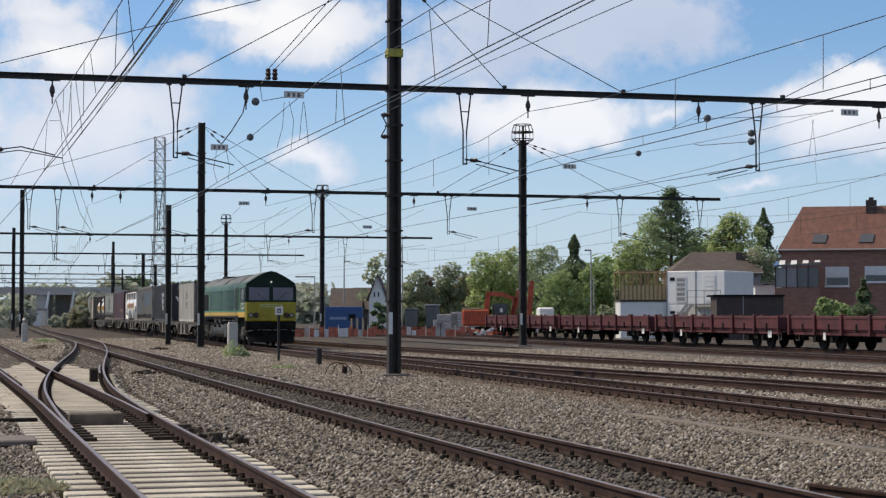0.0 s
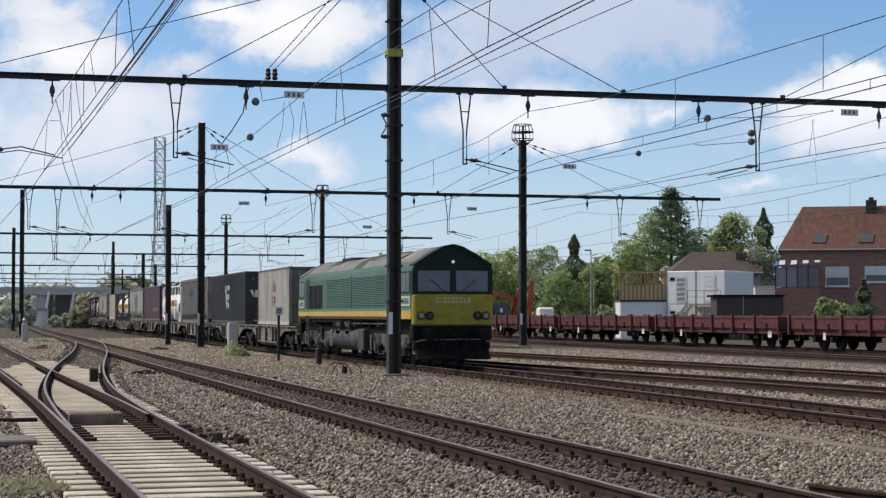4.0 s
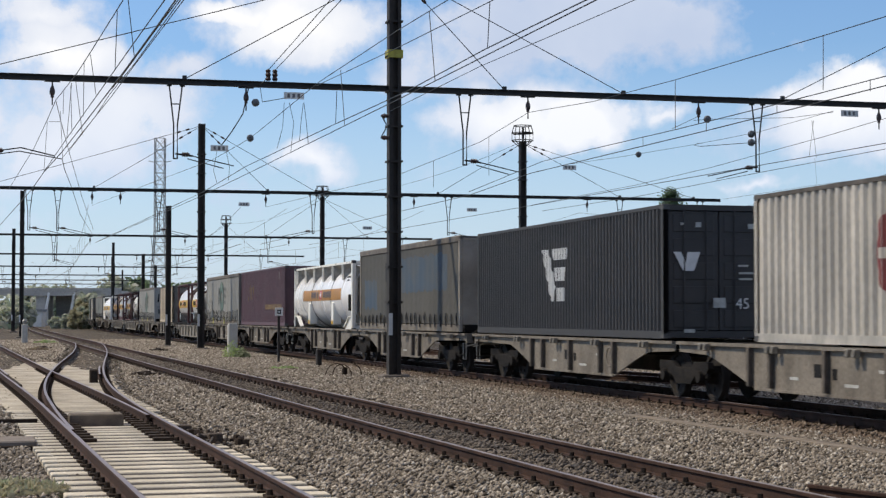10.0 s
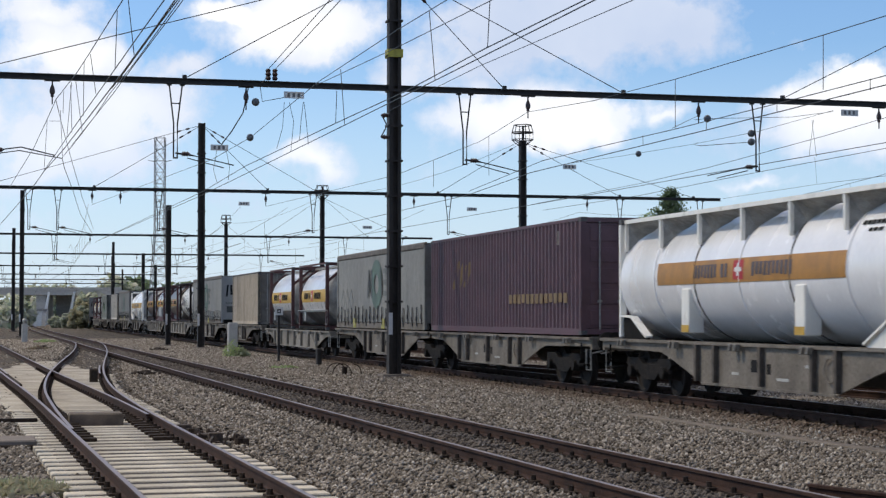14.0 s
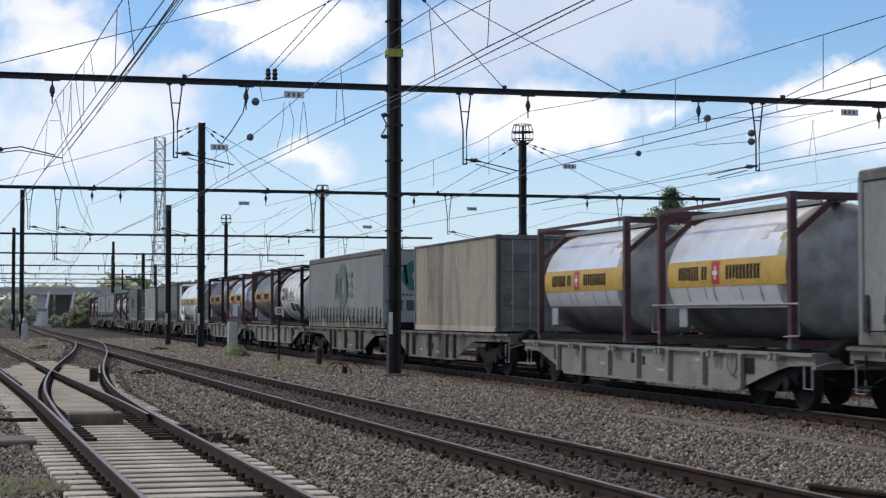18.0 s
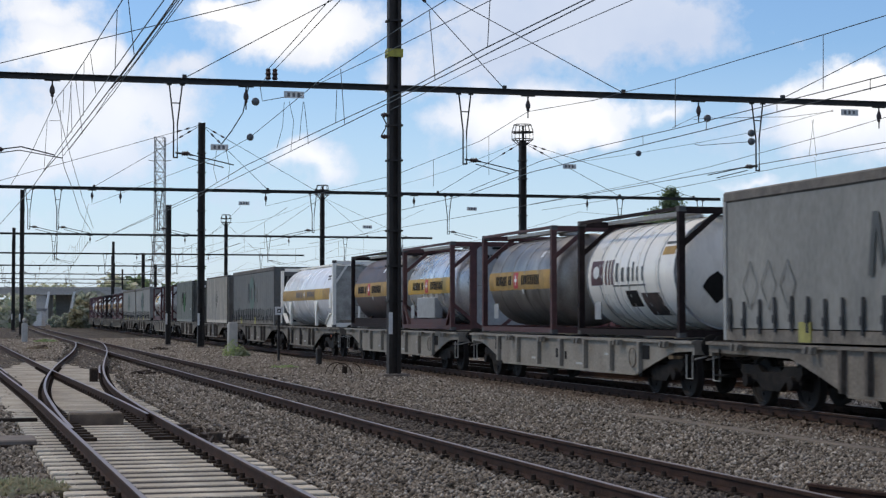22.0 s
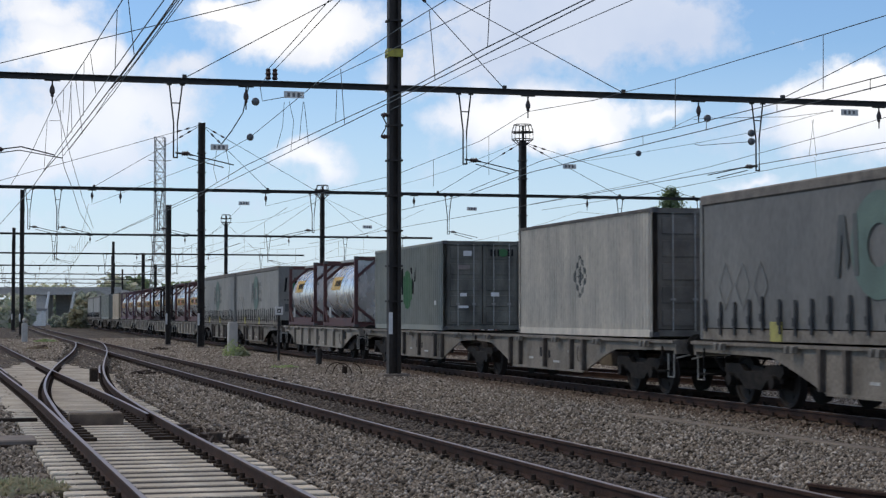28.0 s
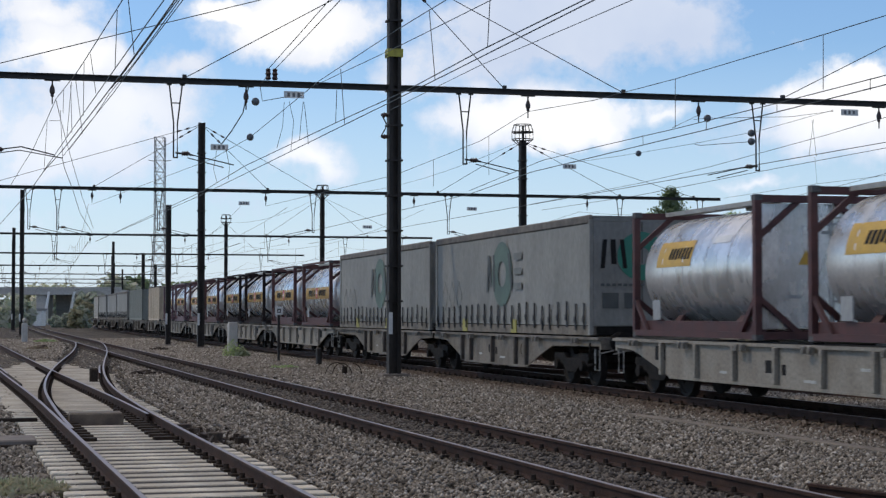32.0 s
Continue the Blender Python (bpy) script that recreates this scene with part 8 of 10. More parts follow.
wire_run([(5.00, 15.02, 5.55), (-27.06, 14.90, 5.55), (-34.69, 14.87, 5.55), (-46.29, 14.65, 5.55), (-55.32, 15.39, 5.55), (-96.40, 14.90, 5.55)], 0.011, "dark contact wire over the running line")
wire_run([(5.00, 13.78, 5.33), (-26.33, 14.50, 5.60), (-30.68, 14.60, 5.64), (-35.99, 14.70, 5.70), (-41.61, 14.80, 5.80), (-46.04, 14.90, 5.86), (-55.86, 15.54, 5.70)], 0.0095, "thin auxiliary wire above the contact wire")
wire_run([(5.00, 13.62, 5.95), (-27.04, 14.90, 6.73), (-29.55, 15.00, 6.79), (-37.69, 15.40, 7.04), (-44.13, 15.70, 7.31), (-51.33, 16.16, 7.83), (-57.00, 16.25, 7.47), (-66.00, 15.43, 7.00), (-96.40, 15.20, 7.60)], 0.0095, "thin dark messenger wire over the running line")
drop((-36.71, 15.00, 6.90), (-35.99, 14.70, 5.70))
drop((-29.55, 15.00, 6.79), (-28.98, 14.70, 5.70))
drop((-27.05, 14.60, 5.64), (-26.87, 14.50, 5.42))
drop((-30.68, 14.60, 5.64), (-30.47, 14.50, 5.44))
drop((-34.05, 14.60, 5.67), (-33.82, 14.50, 5.44))
drop((-37.68, 14.60, 5.72), (-37.42, 14.50, 5.47))
drop((-57.00, 16.55, 7.67), (-57.00, 16.55, 6.33))
drop((-61.50, 15.78, 7.19), (-61.50, 15.78, 6.25))
wire_run([(3.00, 7.78, 5.55), (-20.69, 7.25, 5.55), (-24.82, 7.16, 5.55), (-29.88, 7.19, 5.55), (-35.29, 7.01, 5.55), (-46.10, 6.74, 5.55), (-55.96, 6.83, 5.55), (-96.40, 6.00, 5.55)], 0.0095, "dark contact wire over the foreground line")
wire_run([(3.00, 7.49, 5.55), (-20.66, 7.37, 5.55), (-28.46, 7.33, 5.55), (-35.55, 7.26, 5.55), (-45.45, 7.16, 5.55), (-58.11, 7.00, 5.55), (-96.40, 6.00, 5.55)], 0.0095, "dark contact wire over the foreground line")
wire_run([(3.00, 7.00, 6.07), (-26.48, 7.00, 6.54), (-29.96, 7.00, 6.60), (-37.14, 7.00, 6.64), (-46.42, 6.90, 6.33), (-52.06, 6.60, 6.22), (-96.40, 5.80, 7.55)], 0.008, "dark messenger wire over the foreground line")
wire_run([(3.00, 7.40, 5.45), (-25.33, 7.40, 6.36), (-31.22, 7.40, 6.55), (-39.07, 7.30, 6.81)], 0.0075, "thin grey messenger wire beside the mast")
drop((-35.06, 7.05, 6.62), (-34.64, 7.05, 5.44))
drop((-27.75, 7.05, 6.58), (-27.37, 7.05, 5.40))
drop((-24.73, 7.20, 6.23), (-24.86, 7.20, 5.56))
drop((-35.46, 7.05, 6.23), (-35.57, 7.05, 5.58))
wire_run([(3.00, 13.68, 7.75), (-32.08, 12.23, 7.75), (-41.54, 11.84, 7.75), (-51.10, 11.78, 7.72)], 0.009, "dark feeder wire tied to the thick mast")
wire_run([(2.00, 2.72, 5.55), (-21.99, 2.32, 5.55), (-24.09, 2.29, 5.55), (-28.67, 2.21, 5.55), (-35.10, 2.07, 5.55), (-43.06, 1.88, 5.55), (-49.31, 1.67, 5.55), (-56.54, 1.53, 5.55), (-78.86, 0.83, 5.55), (-96.55, 0.30, 5.55)], 0.012, "dark contact wire over the turnout")
wire_run([(2.00, 2.83, 5.55), (-21.98, 2.35, 5.55), (-23.85, 2.31, 5.55), (-28.60, 2.23, 5.55), (-30.88, 2.18, 5.55)], 0.008, "second dark contact wire over the turnout")
wire_run([(2.00, 2.85, 5.75), (-23.15, 2.30, 5.75), (-25.89, 2.24, 5.75), (-29.89, 2.16, 5.75), (-36.41, 2.03, 5.75), (-43.89, 1.89, 5.75), (-51.62, 1.75, 5.75)], 0.0095, "thin auxiliary wire over the turnout")
wire_run([(2.00, 2.85, 5.75), (-23.10, 2.50, 5.75), (-28.94, 2.42, 5.75), (-33.21, 2.31, 5.75), (-37.08, 2.28, 5.75), (-41.02, 2.19, 5.75), (-46.70, 2.07, 5.75)], 0.0075, "thin auxiliary wire over the turnout")
wire_run([(2.00, 2.97, 5.75), (-23.09, 2.54, 5.75), (-29.27, 2.43, 5.75), (-33.28, 2.37, 5.75), (-37.19, 2.28, 5.75), (-45.06, 2.13, 5.75)], 0.0075, "thin auxiliary wire over the turnout")
wire_run([(2.00, 3.31, 7.20), (-31.49, 2.40, 7.20), (-37.94, 2.22, 7.20), (-43.00, 2.19, 7.41), (-51.33, 2.05, 7.77), (-58.00, 2.06, 7.94), (-66.00, 1.87, 7.74), (-76.00, 1.13, 6.90)], 0.011, "dark messenger wire over the turnout")
wire_run([(-51.33, 2.05, 7.77), (-55.00, 2.36, 7.54), (-60.00, 2.78, 7.32), (-67.00, 3.40, 6.94), (-76.00, 4.17, 6.58), (-96.40, 5.87, 6.27)], 0.01, "slack messenger wire of the diverging track")
wire_run([(-51.33, 2.24, 6.09), (-54.00, 2.43, 6.02), (-63.00, 3.11, 6.04), (-76.00, 4.08, 5.91), (-92.00, 5.55, 5.83)], 0.01, "slack contact wire of the diverging track")
drop((-30.30, 2.22, 6.81), (-30.30, 2.19, 5.81))
drop((-28.00, 2.22, 6.60), (-28.00, 2.32, 5.72))
drop((-38.00, 2.23, 7.17), (-38.00, 2.35, 6.32))
drop((-40.00, 2.21, 7.27), (-40.00, 2.20, 6.07))
drop((-46.00, 2.23, 7.59), (-46.00, 2.12, 6.15))
drop((-45.00, 2.16, 7.39), (-45.00, 2.20, 6.17))
drop((-43.00, 2.18, 7.25), (-43.00, 2.35, 5.96))
drop((-57.00, 2.02, 7.79), (-57.00, 1.93, 6.16))
drop((-53.00, 2.25, 7.65), (-53.00, 2.33, 6.24))
drop((-50.00, 2.21, 7.87), (-50.00, 2.20, 7.24))
drop((-57.00, 2.08, 7.76), (-57.00, 2.41, 7.77))
wire_run([(5.00, 21.51, 5.55), (-36.16, 19.90, 5.55), (-42.50, 19.65, 5.55), (-46.87, 19.48, 5.55), (-96.40, 17.61, 5.55)], 0.01, "dark contact wire over the siding")
wire_run([(5.00, 20.00, 7.76), (-36.34, 20.00, 6.14), (-39.35, 20.00, 6.02), (-46.46, 20.00, 5.82), (-52.02, 20.00, 5.75), (-63.19, 20.00, 5.77)], 0.0075, "thin wire over the siding")
wire_run([(5.00, 19.80, 5.50), (-35.99, 19.80, 5.40), (-42.83, 19.80, 5.39), (-51.50, 19.80, 5.34), (-61.20, 19.80, 5.44)], 0.0075, "thin wire over the siding")
wire_run([(-51.33, 26.39, 8.18), (-56.00, 25.90, 7.95), (-60.00, 25.17, 7.87), (-66.00, 24.66, 7.95), (-72.00, 24.32, 8.12)], 0.0075, "thin cross-tied wire with round insulators")
wire_run([(-51.50, 21.66, 7.76), (-51.50, 22.12, 7.81), (-51.40, 24.95, 7.93), (-51.33, 26.39, 8.14)], 0.008, "thin tie wire under the beam")
wire_run([(-51.33, 21.72, 7.03), (-51.33, 21.61, 6.96), (-51.33, 21.81, 6.93), (-51.33, 23.54, 7.09)], 0.01, "tie wire with a hooked end")
drop((-51.50, 25.72, 7.87), (-51.50, 25.87, 6.70))
drop((-51.50, 25.78, 7.87), (-51.50, 25.61, 6.69))
wire_run([(-51.33, 8.63, 7.90), (-51.60, 8.63, 7.18), (-51.90, 8.51, 6.58)], 0.008, "drooping jumper cable beside the mast")
wire_run([(-51.33, 8.78, 7.91), (-51.60, 8.96, 7.36), (-51.90, 8.93, 6.49)], 0.008, "drooping jumper cable beside the mast")
wire_run([(-51.33, 9.20, 7.92), (-51.60, 9.18, 7.36), (-51.90, 9.19, 6.85)], 0.008, "drooping jumper cable beside the mast")
wire_run([(-51.33, 9.22, 7.92), (-51.60, 9.34, 7.37), (-51.90, 9.46, 6.73)], 0.008, "drooping jumper cable beside the mast")
wire_run([(-60.00, 7.78, 7.25), (-60.30, 7.70, 6.60), (-60.60, 7.86, 6.19)], 0.008, "drooping jumper cable over the line")
wire_run([(-60.00, 8.09, 7.26), (-60.30, 8.25, 6.70), (-60.60, 8.25, 6.28)], 0.008, "drooping jumper cable over the line")
wire_run([(-51.33, 7.57, 8.29), (-51.60, 7.45, 7.57), (-52.00, 7.17, 7.06), (-52.40, 6.93, 6.71)], 0.018, "bent jumper cable under the section insulator")
wire_run([(-51.20, 8.05, 8.54), (-51.20, 7.89, 8.36), (-51.33, 7.98, 7.90), (-51.33, 8.66, 8.04)], 0.012, "bent jumper cable under the beam")
wire_run([(-96.40, 42.39, 8.49), (-84.00, 42.19, 8.44), (-76.50, 42.08, 8.31), (-70.00, 42.18, 8.29)], 0.009, "dark wire tied to the end of the far gantry")
drop((-84.00, 42.10, 9.85), (-84.00, 42.22, 8.44))
wire_run([(-51.33, 21.71, 7.86), (-44.00, 18.25, 6.80), (-37.00, 15.04, 5.83)], 0.008, "thin tie wire below the hanging insulator")
wire_ball((-56.00, 8.32, 7.30))
wire_ball((-51.20, 7.76, 7.86))
wire_ball((-51.50, 22.12, 7.81))
wire_ball((-51.50, 23.62, 7.38))
wire_ball((-51.20, 23.48, 7.08))
wire_ball((-64.00, 24.61, 7.86))
wire_sign((-60.00, 7.86, 7.33))
wire_sign((-72.00, 24.52, 8.00))
wire_sign((-96.00, 13.94, 7.71))
wire_sign((-100.00, 27.99, 7.85))
wire_sign((-110.00, 23.87, 7.21))

# ---- the far side of the yard: a street, gardens and a building site; "ahead" and "side" are counted along and across the view line ----
def site(side, ahead, z=0.0, turn=0.0):
    """A pose on the far side's own plan; turn in degrees from facing the yard."""
    x = -math.cos(YAW) * ahead + math.sin(YAW) * side
    y = math.sin(YAW) * ahead + math.cos(YAW) * side
    return Matrix.Translation((x, y, z)) @ Matrix.Rotation(math.pi / 2 - YAW + radians(turn), 4, "Z")


# in a thing's own space x runs to the side and y away from the yard
M_BRICK = mat("house_brick", (0.32, 0.17, 0.127), 0.85, 0, 0.2, 1.5, 0.2, 25, stretch=(1, 1, 3))
M_ROOFTILE = mat("roof_tiles_red", (0.19, 0.085, 0.06), 0.8, 0, 0.25, 1.2, 0.3, 18, stretch=(2, 1, 1))
M_ROOFDARK = mat("roof_tiles_brown", (0.11, 0.085, 0.075), 0.85, 0, 0.2, 1.5, 0.3, 18)
M_CABIN = mat("cabin_white", (0.78, 0.78, 0.75), 0.5, 0, 0.05, 2)
M_GREY = mat("render_grey", (0.3, 0.3, 0.3), 0.85, 0, 0.15, 2)
M_SHED = mat("shed_dark_brown", (0.075, 0.055, 0.05), 0.8, 0, 0.2, 2)
M_TIMBER = mat("new_timber", (0.38, 0.25, 0.12), 0.8, 0, 0.2, 4)
M_PLY = mat("yellow_board", (0.6, 0.47, 0.25), 0.75, 0, 0.12, 4)
M_ORANGE = mat("excavator_orange", (0.5, 0.085, 0.03), 0.5, 0, 0.2, 3)
M_FENCE = mat("orange_mesh", (0.62, 0.2, 0.12), 0.8, 0, 0.3, 2.5)
M_BLUEBOX = mat("site_container_blue", (0.04, 0.11, 0.28), 0.55, 0, 0.15, 2)
M_BLOCK = mat("concrete_block", (0.52, 0.5, 0.46), 0.9, 0, 0.15, 3, 0.2)
M_REDWAGON = mat("wagon_red", (0.115, 0.026, 0.028), 0.75, 0, 0.3, 1.6, 0.1, 20)
M_BARK = mat("bark", (0.12, 0.09, 0.065), 0.95, 0, 0.3, 4, 0.4)
M_GLASSGREY = mat("window_glass", (0.06, 0.07, 0.08), 0.1, 0, 0.1, 3, spec=0.8)
LEAF = {
    "green": stuff_mat("leaves_green", [(0.203, 0.284, 0.121), (0.295, 0.385, 0.173), (0.396, 0.498, 0.244)], leaf=0.6),
    "light": stuff_mat("leaves_light", [(0.275, 0.365, 0.142), (0.385, 0.487, 0.203), (0.498, 0.500, 0.295)], leaf=0.6),
    "dark": stuff_mat("leaves_dark", [(0.121, 0.173, 0.095), (0.173, 0.234, 0.130), (0.223, 0.295, 0.162)], leaf=0.6),
    "willow": stuff_mat("leaves_willow", [(0.264, 0.324, 0.193), (0.344, 0.416, 0.264), (0.426, 0.498, 0.324)], leaf=0.6),
    "brown": stuff_mat("leaves_brown", [(0.203, 0.152, 0.121), (0.264, 0.203, 0.152), (0.254, 0.254, 0.152)], leaf=0.6),
    "dry": stuff_mat("dry_grass", [(0.36, 0.33, 0.22), (0.42, 0.39, 0.27), (0.27, 0.28, 0.16)], leaf=0.5),
    # distance haze painted into the leaf colour of far growth
    "hazy": stuff_mat("leaves_haze_paled", [(0.421, 0.468, 0.343), (0.500, 0.500, 0.437), (0.312, 0.374, 0.250)], leaf=0.5),
    "pale": stuff_mat("leaves_pale", [(0.312, 0.359, 0.227), (0.398, 0.430, 0.296), (0.242, 0.296, 0.172)], leaf=0.5)}


def leaves(points, size, material, rg, name="crown", droop=0.0):
    """Small leaf-clump cards at the points, turned every way."""
    n = len(points)
    p = np.asarray(points)
    out = p - p.mean(0)
    out /= np.linalg.norm(out, axis=1)[:, None] + 1e-6
    nrm = rg.normal(size=(n, 3)) * 0.75 + out * 0.7 + np.array([0, 0, 0.9])
    nrm /= np.linalg.norm(nrm, axis=1)[:, None]
    a, b = rg.normal(size=(n, 3)), rg.normal(size=(n, 3))
    a -= nrm * (a * nrm).sum(1)[:, None]
    a /= np.linalg.norm(a, axis=1)[:, None]
    b = np.cross(nrm, a)
    b /= np.linalg.norm(b, axis=1)[:, None]
    if droop:
        b = b * (1 - droop) + np.array([0, 0, -1.0]) * droop
    s = size * rg.uniform(0.6, 1.4, (n, 1))
    vs = np.concatenate([p - a * s * 0.6 - b * s * 0.2, p - b * s, p + a * s * 0.6 - b * s * 0.1, p + b * s], 1).reshape(-1, 3)
    me = bpy.data.meshes.new(name)
    me.vertices.add(4 * n)
    me.vertices.foreach_set("co", vs.astype(np.float32).ravel())
    me.loops.add(4 * n)
    me.loops.foreach_set("vertex_index", np.arange(4 * n, dtype=np.int32))
    me.polygons.add(n)
    me.polygons.foreach_set("loop_start", np.arange(0, 4 * n, 4, dtype=np.int32))
    me.update()
    me.validate()
    me.materials.append(material)
    return me


def tree(side, ahead, height, width, kind, seed, label, low=0.12, cards=2600, leaf=0.24, conifer=False, name="tree", trunk=True):
    rg = np.random.RandomState(seed)
    if leaf == 0.24 and trunk:
        cards, leaf = int(cards * 2.2), 0.17
    t = thing(name, label, "tree" if name == "tree" else "bush", "trees behind the yard", m=site(side, ahead, GROUND))
    if trunk:
        tr = MB()
        r = 0.03 * height
        pts = [Vector((0.15 * math.sin(seed + k), 0.1 * k, height * 0.16 * k)) for k in range(5)]
        for k in range(4):
            tr.tube(pts[k], pts[k + 1], r * (1 - 0.2 * k), r * (0.8 - 0.2 * k), n=7)
        for k in range(6):
            a = k * 1.05 + seed
            b = pts[1 + k % 3]
            tr.tube(b, b + Vector((width * 0.3 * math.cos(a), width * 0.3 * math.sin(a), height * (0.16 + 0.03 * k))), r * 0.4, r * 0.1, n=5)
        part("trunk", tr, M_BARK, t, "rough brown trunk and limbs")
    out = []
    if conifer:
        z = rg.uniform(low, 1.0, cards)
        rad = width / 2 * np.minimum(1.0, (1.02 - z) * 2.2) ** 0.9 * (0.7 + 0.3 * np.sin(z * 26 + seed))
        ang = rg.uniform(0, 2 * math.pi, cards)
        q = np.sqrt(rg.uniform(0.35, 1, cards)) * rad
        out = np.stack([q * np.cos(ang), q * np.sin(ang), z * height - q * 0.15], 1)
    else:
        lobes = max(7, int(width * 2.2))
        per = cards // lobes
        for k in range(lobes):
            zc = low + (0.9 - low) * ((k + 0.5) / lobes) ** 0.8
            env = math.sin(math.pi * min(1.0, max(0.06, (zc - low + 0.12) / (1.08 - low)))) ** 0.55
            ang = k * 2.4 + rg.uniform(0, 0.8)
            rr = width / 2 * env * rg.uniform(0.25, 0.72)
            c = np.array([rr * math.cos(ang), rr * math.sin(ang), zc * height])
            lr = width * rg.uniform(0.16, 0.27)
            d = rg.normal(size=(per, 3))
            d /= np.linalg.norm(d, axis=1)[:, None]
            d *= (rg.uniform(0.3, 1, (per, 1)) ** 0.45) * lr * np.array([1, 1, 0.8])
            out.append(c + d)
        out = np.concatenate(out)
        out = out[(out[:, 2] > 0.1) & (out[:, 2] < height * 1.03)]
    crown = part("crown", leaves(out, leaf, LEAF[kind], rg, droop=0.4 if kind == "willow" else 0.0), None, t)
    return t


def pine(side, ahead, height, seed):
    """Open pine: tufts at the ends of rising boughs, gaps between them."""
    rg = np.random.RandomState(seed)
    t = thing("tree", "tall grey-green pine with a ragged open top", "tree", "trees behind the yard", m=site(side, ahead, GROUND))
    tr, pts = MB().tube((0, 0, 0), (0.1, 0, height * 0.95), 0.28, 0.05, n=7), []
    for k in range(46):
        z = height * (0.5 + 0.48 * (k / 45) ** 0.9)
        reach = (0.4 + 3.1 * (1 - (k / 45)) ** 0.85) * rg.uniform(0.65, 1.1)
        a = k * 2.4 + rg.uniform(-0.3, 0.3)
        tip = np.array([reach * math.cos(a), reach * math.sin(a), z + 0.35 * reach * rg.uniform(0.2, 1.0)])
        tr.tube((0.05, 0, z - 0.2), tip, 0.05, 0.015, n=4)
        for q, w in ((1.0, 0.5), (0.72, 0.45), (0.45, 0.4)):
            c = np.array([0.05, 0, z - 0.2]) * (1 - q) + tip * q
            pts.append(c + rg.normal(size=(38, 3)) * np.array([w * 0.6, w * 0.6, w * 0.45]))
    part("trunk", tr, M_BARK, t, "straight brown trunk with rising boughs")
    part("crown", leaves(np.concatenate(pts), 0.15, LEAF["dark"], rg), None, t)
    return t


tree(-7.05, 190, 8.92, 4.2, "pale", 1, "thin pale-leaved young tree behind the houses", 0.3, 500, 0.28)
tree(-2.9, 185, 6.78, 4.5, "pale", 2, "olive bushy tree behind the building site", 0.05, 1500)
tree(-1.32, 188, 6.26, 4.0, "brown", 3, "brownish copper-leaved tree behind the site", 0.05, 1300)
tree(0.65, 186, 7.52, 5.0, "pale", 4, "pale olive rounded tree in a garden", 0.05, 1700)
tree(2.31, 190, 6.43, 5.0, "brown", 5, "dark copper-leaved tree behind the site", 0.05, 1500)
tree(4.89, 182, 8.44, 7.0, "light", 6, "bright green willow-like tree", 0.03, 2600)
tree(7.2, 186, 9.31, 6.6, "light", 7, "tall green tree with dense foliage", 0.03, 2600)
tree(10.25, 180, 9.29, 6.4, "willow", 8, "grey-green weeping tree beside the gardens", 0.02, 2800)
tree(13.96, 188, 10.35, 4.2, "dark", 9, "dark narrow conifer in the gardens", 0.05, 2200, conifer=True)
tree(11.34, 172, 6.14, 6.5, "green", 10, "green shady shrubbery in the gardens", 0.0, 1800)
tree(15.44, 178, 7.27, 5.4, "green", 11, "green garden tree behind the lamp post", 0.02, 1800)
tree(19.35, 180, 9.81, 7.0, "light", 12, "large light green leafy tree", 0.03, 3000)
tree(22.56, 186, 13.06, 8.4, "light", 13, "tall broad green leafy tree", 0.05, 3600)
pine(22.95, 178, 14.6, 14)
tree(29.47, 182, 12.87, 4.2, "dark", 15, "dark garden tree behind the train", 0.2, 1600, 0.3)
tree(26.53, 188, 11.37, 6.5, "green", 15, "green tree behind the cabins", 0.05, 2400)
tree(30.05, 182, 12.93, 8.0, "light", 16, "broad green tree behind the roofs", 0.1, 3600)
tree(33.81, 186, 13.06, 5.0, "dark", 17, "dark spruce beside the house", 0.1, 2600, conifer=True)
tree(30.52, 170, 8.81, 4.6, "pale", 18, "dull olive bush beside the house", 0.1, 1200)
tree(28.57, 120, 4.28, 1.9, "dark", 19, "dark clipped conifer in the garden", 0.02, 1500, 0.16, conifer=True)
tree(26.39, 122, 3.15, 2.2, "green", 20, "small green garden tree", 0.3, 700, 0.18)
tree(28.17, 124, 2.7, 2.6, "green", 26, "low green garden bush", 0.0, 700, 0.18, name="bush")
tree(13.97, 150, 2.69, 2.6, "pale", 21, "pale variegated bush beside the timber frame", 0.0, 700, 0.22, name="bush")
tree(15.37, 152, 4.4, 2.2, "pale", 22, "pale variegated bush beside the timber frame", 0.0, 600, 0.22, name="bush")
for k, (sd, hh) in enumerate(((-4.1, 4.2), (-0.26, 4.6), (3.9, 5.6), (9.34, 7.0), (15.74, 7.5), (19.13, 8.5), (29.82, 10.5), (40.41, 7.0))):
    tree(sd, 202, hh, 8.5, "green", 30 + k, "green shrub belt closing the gardens", 0.0, 1300, 0.5, name="bush", trunk=False)
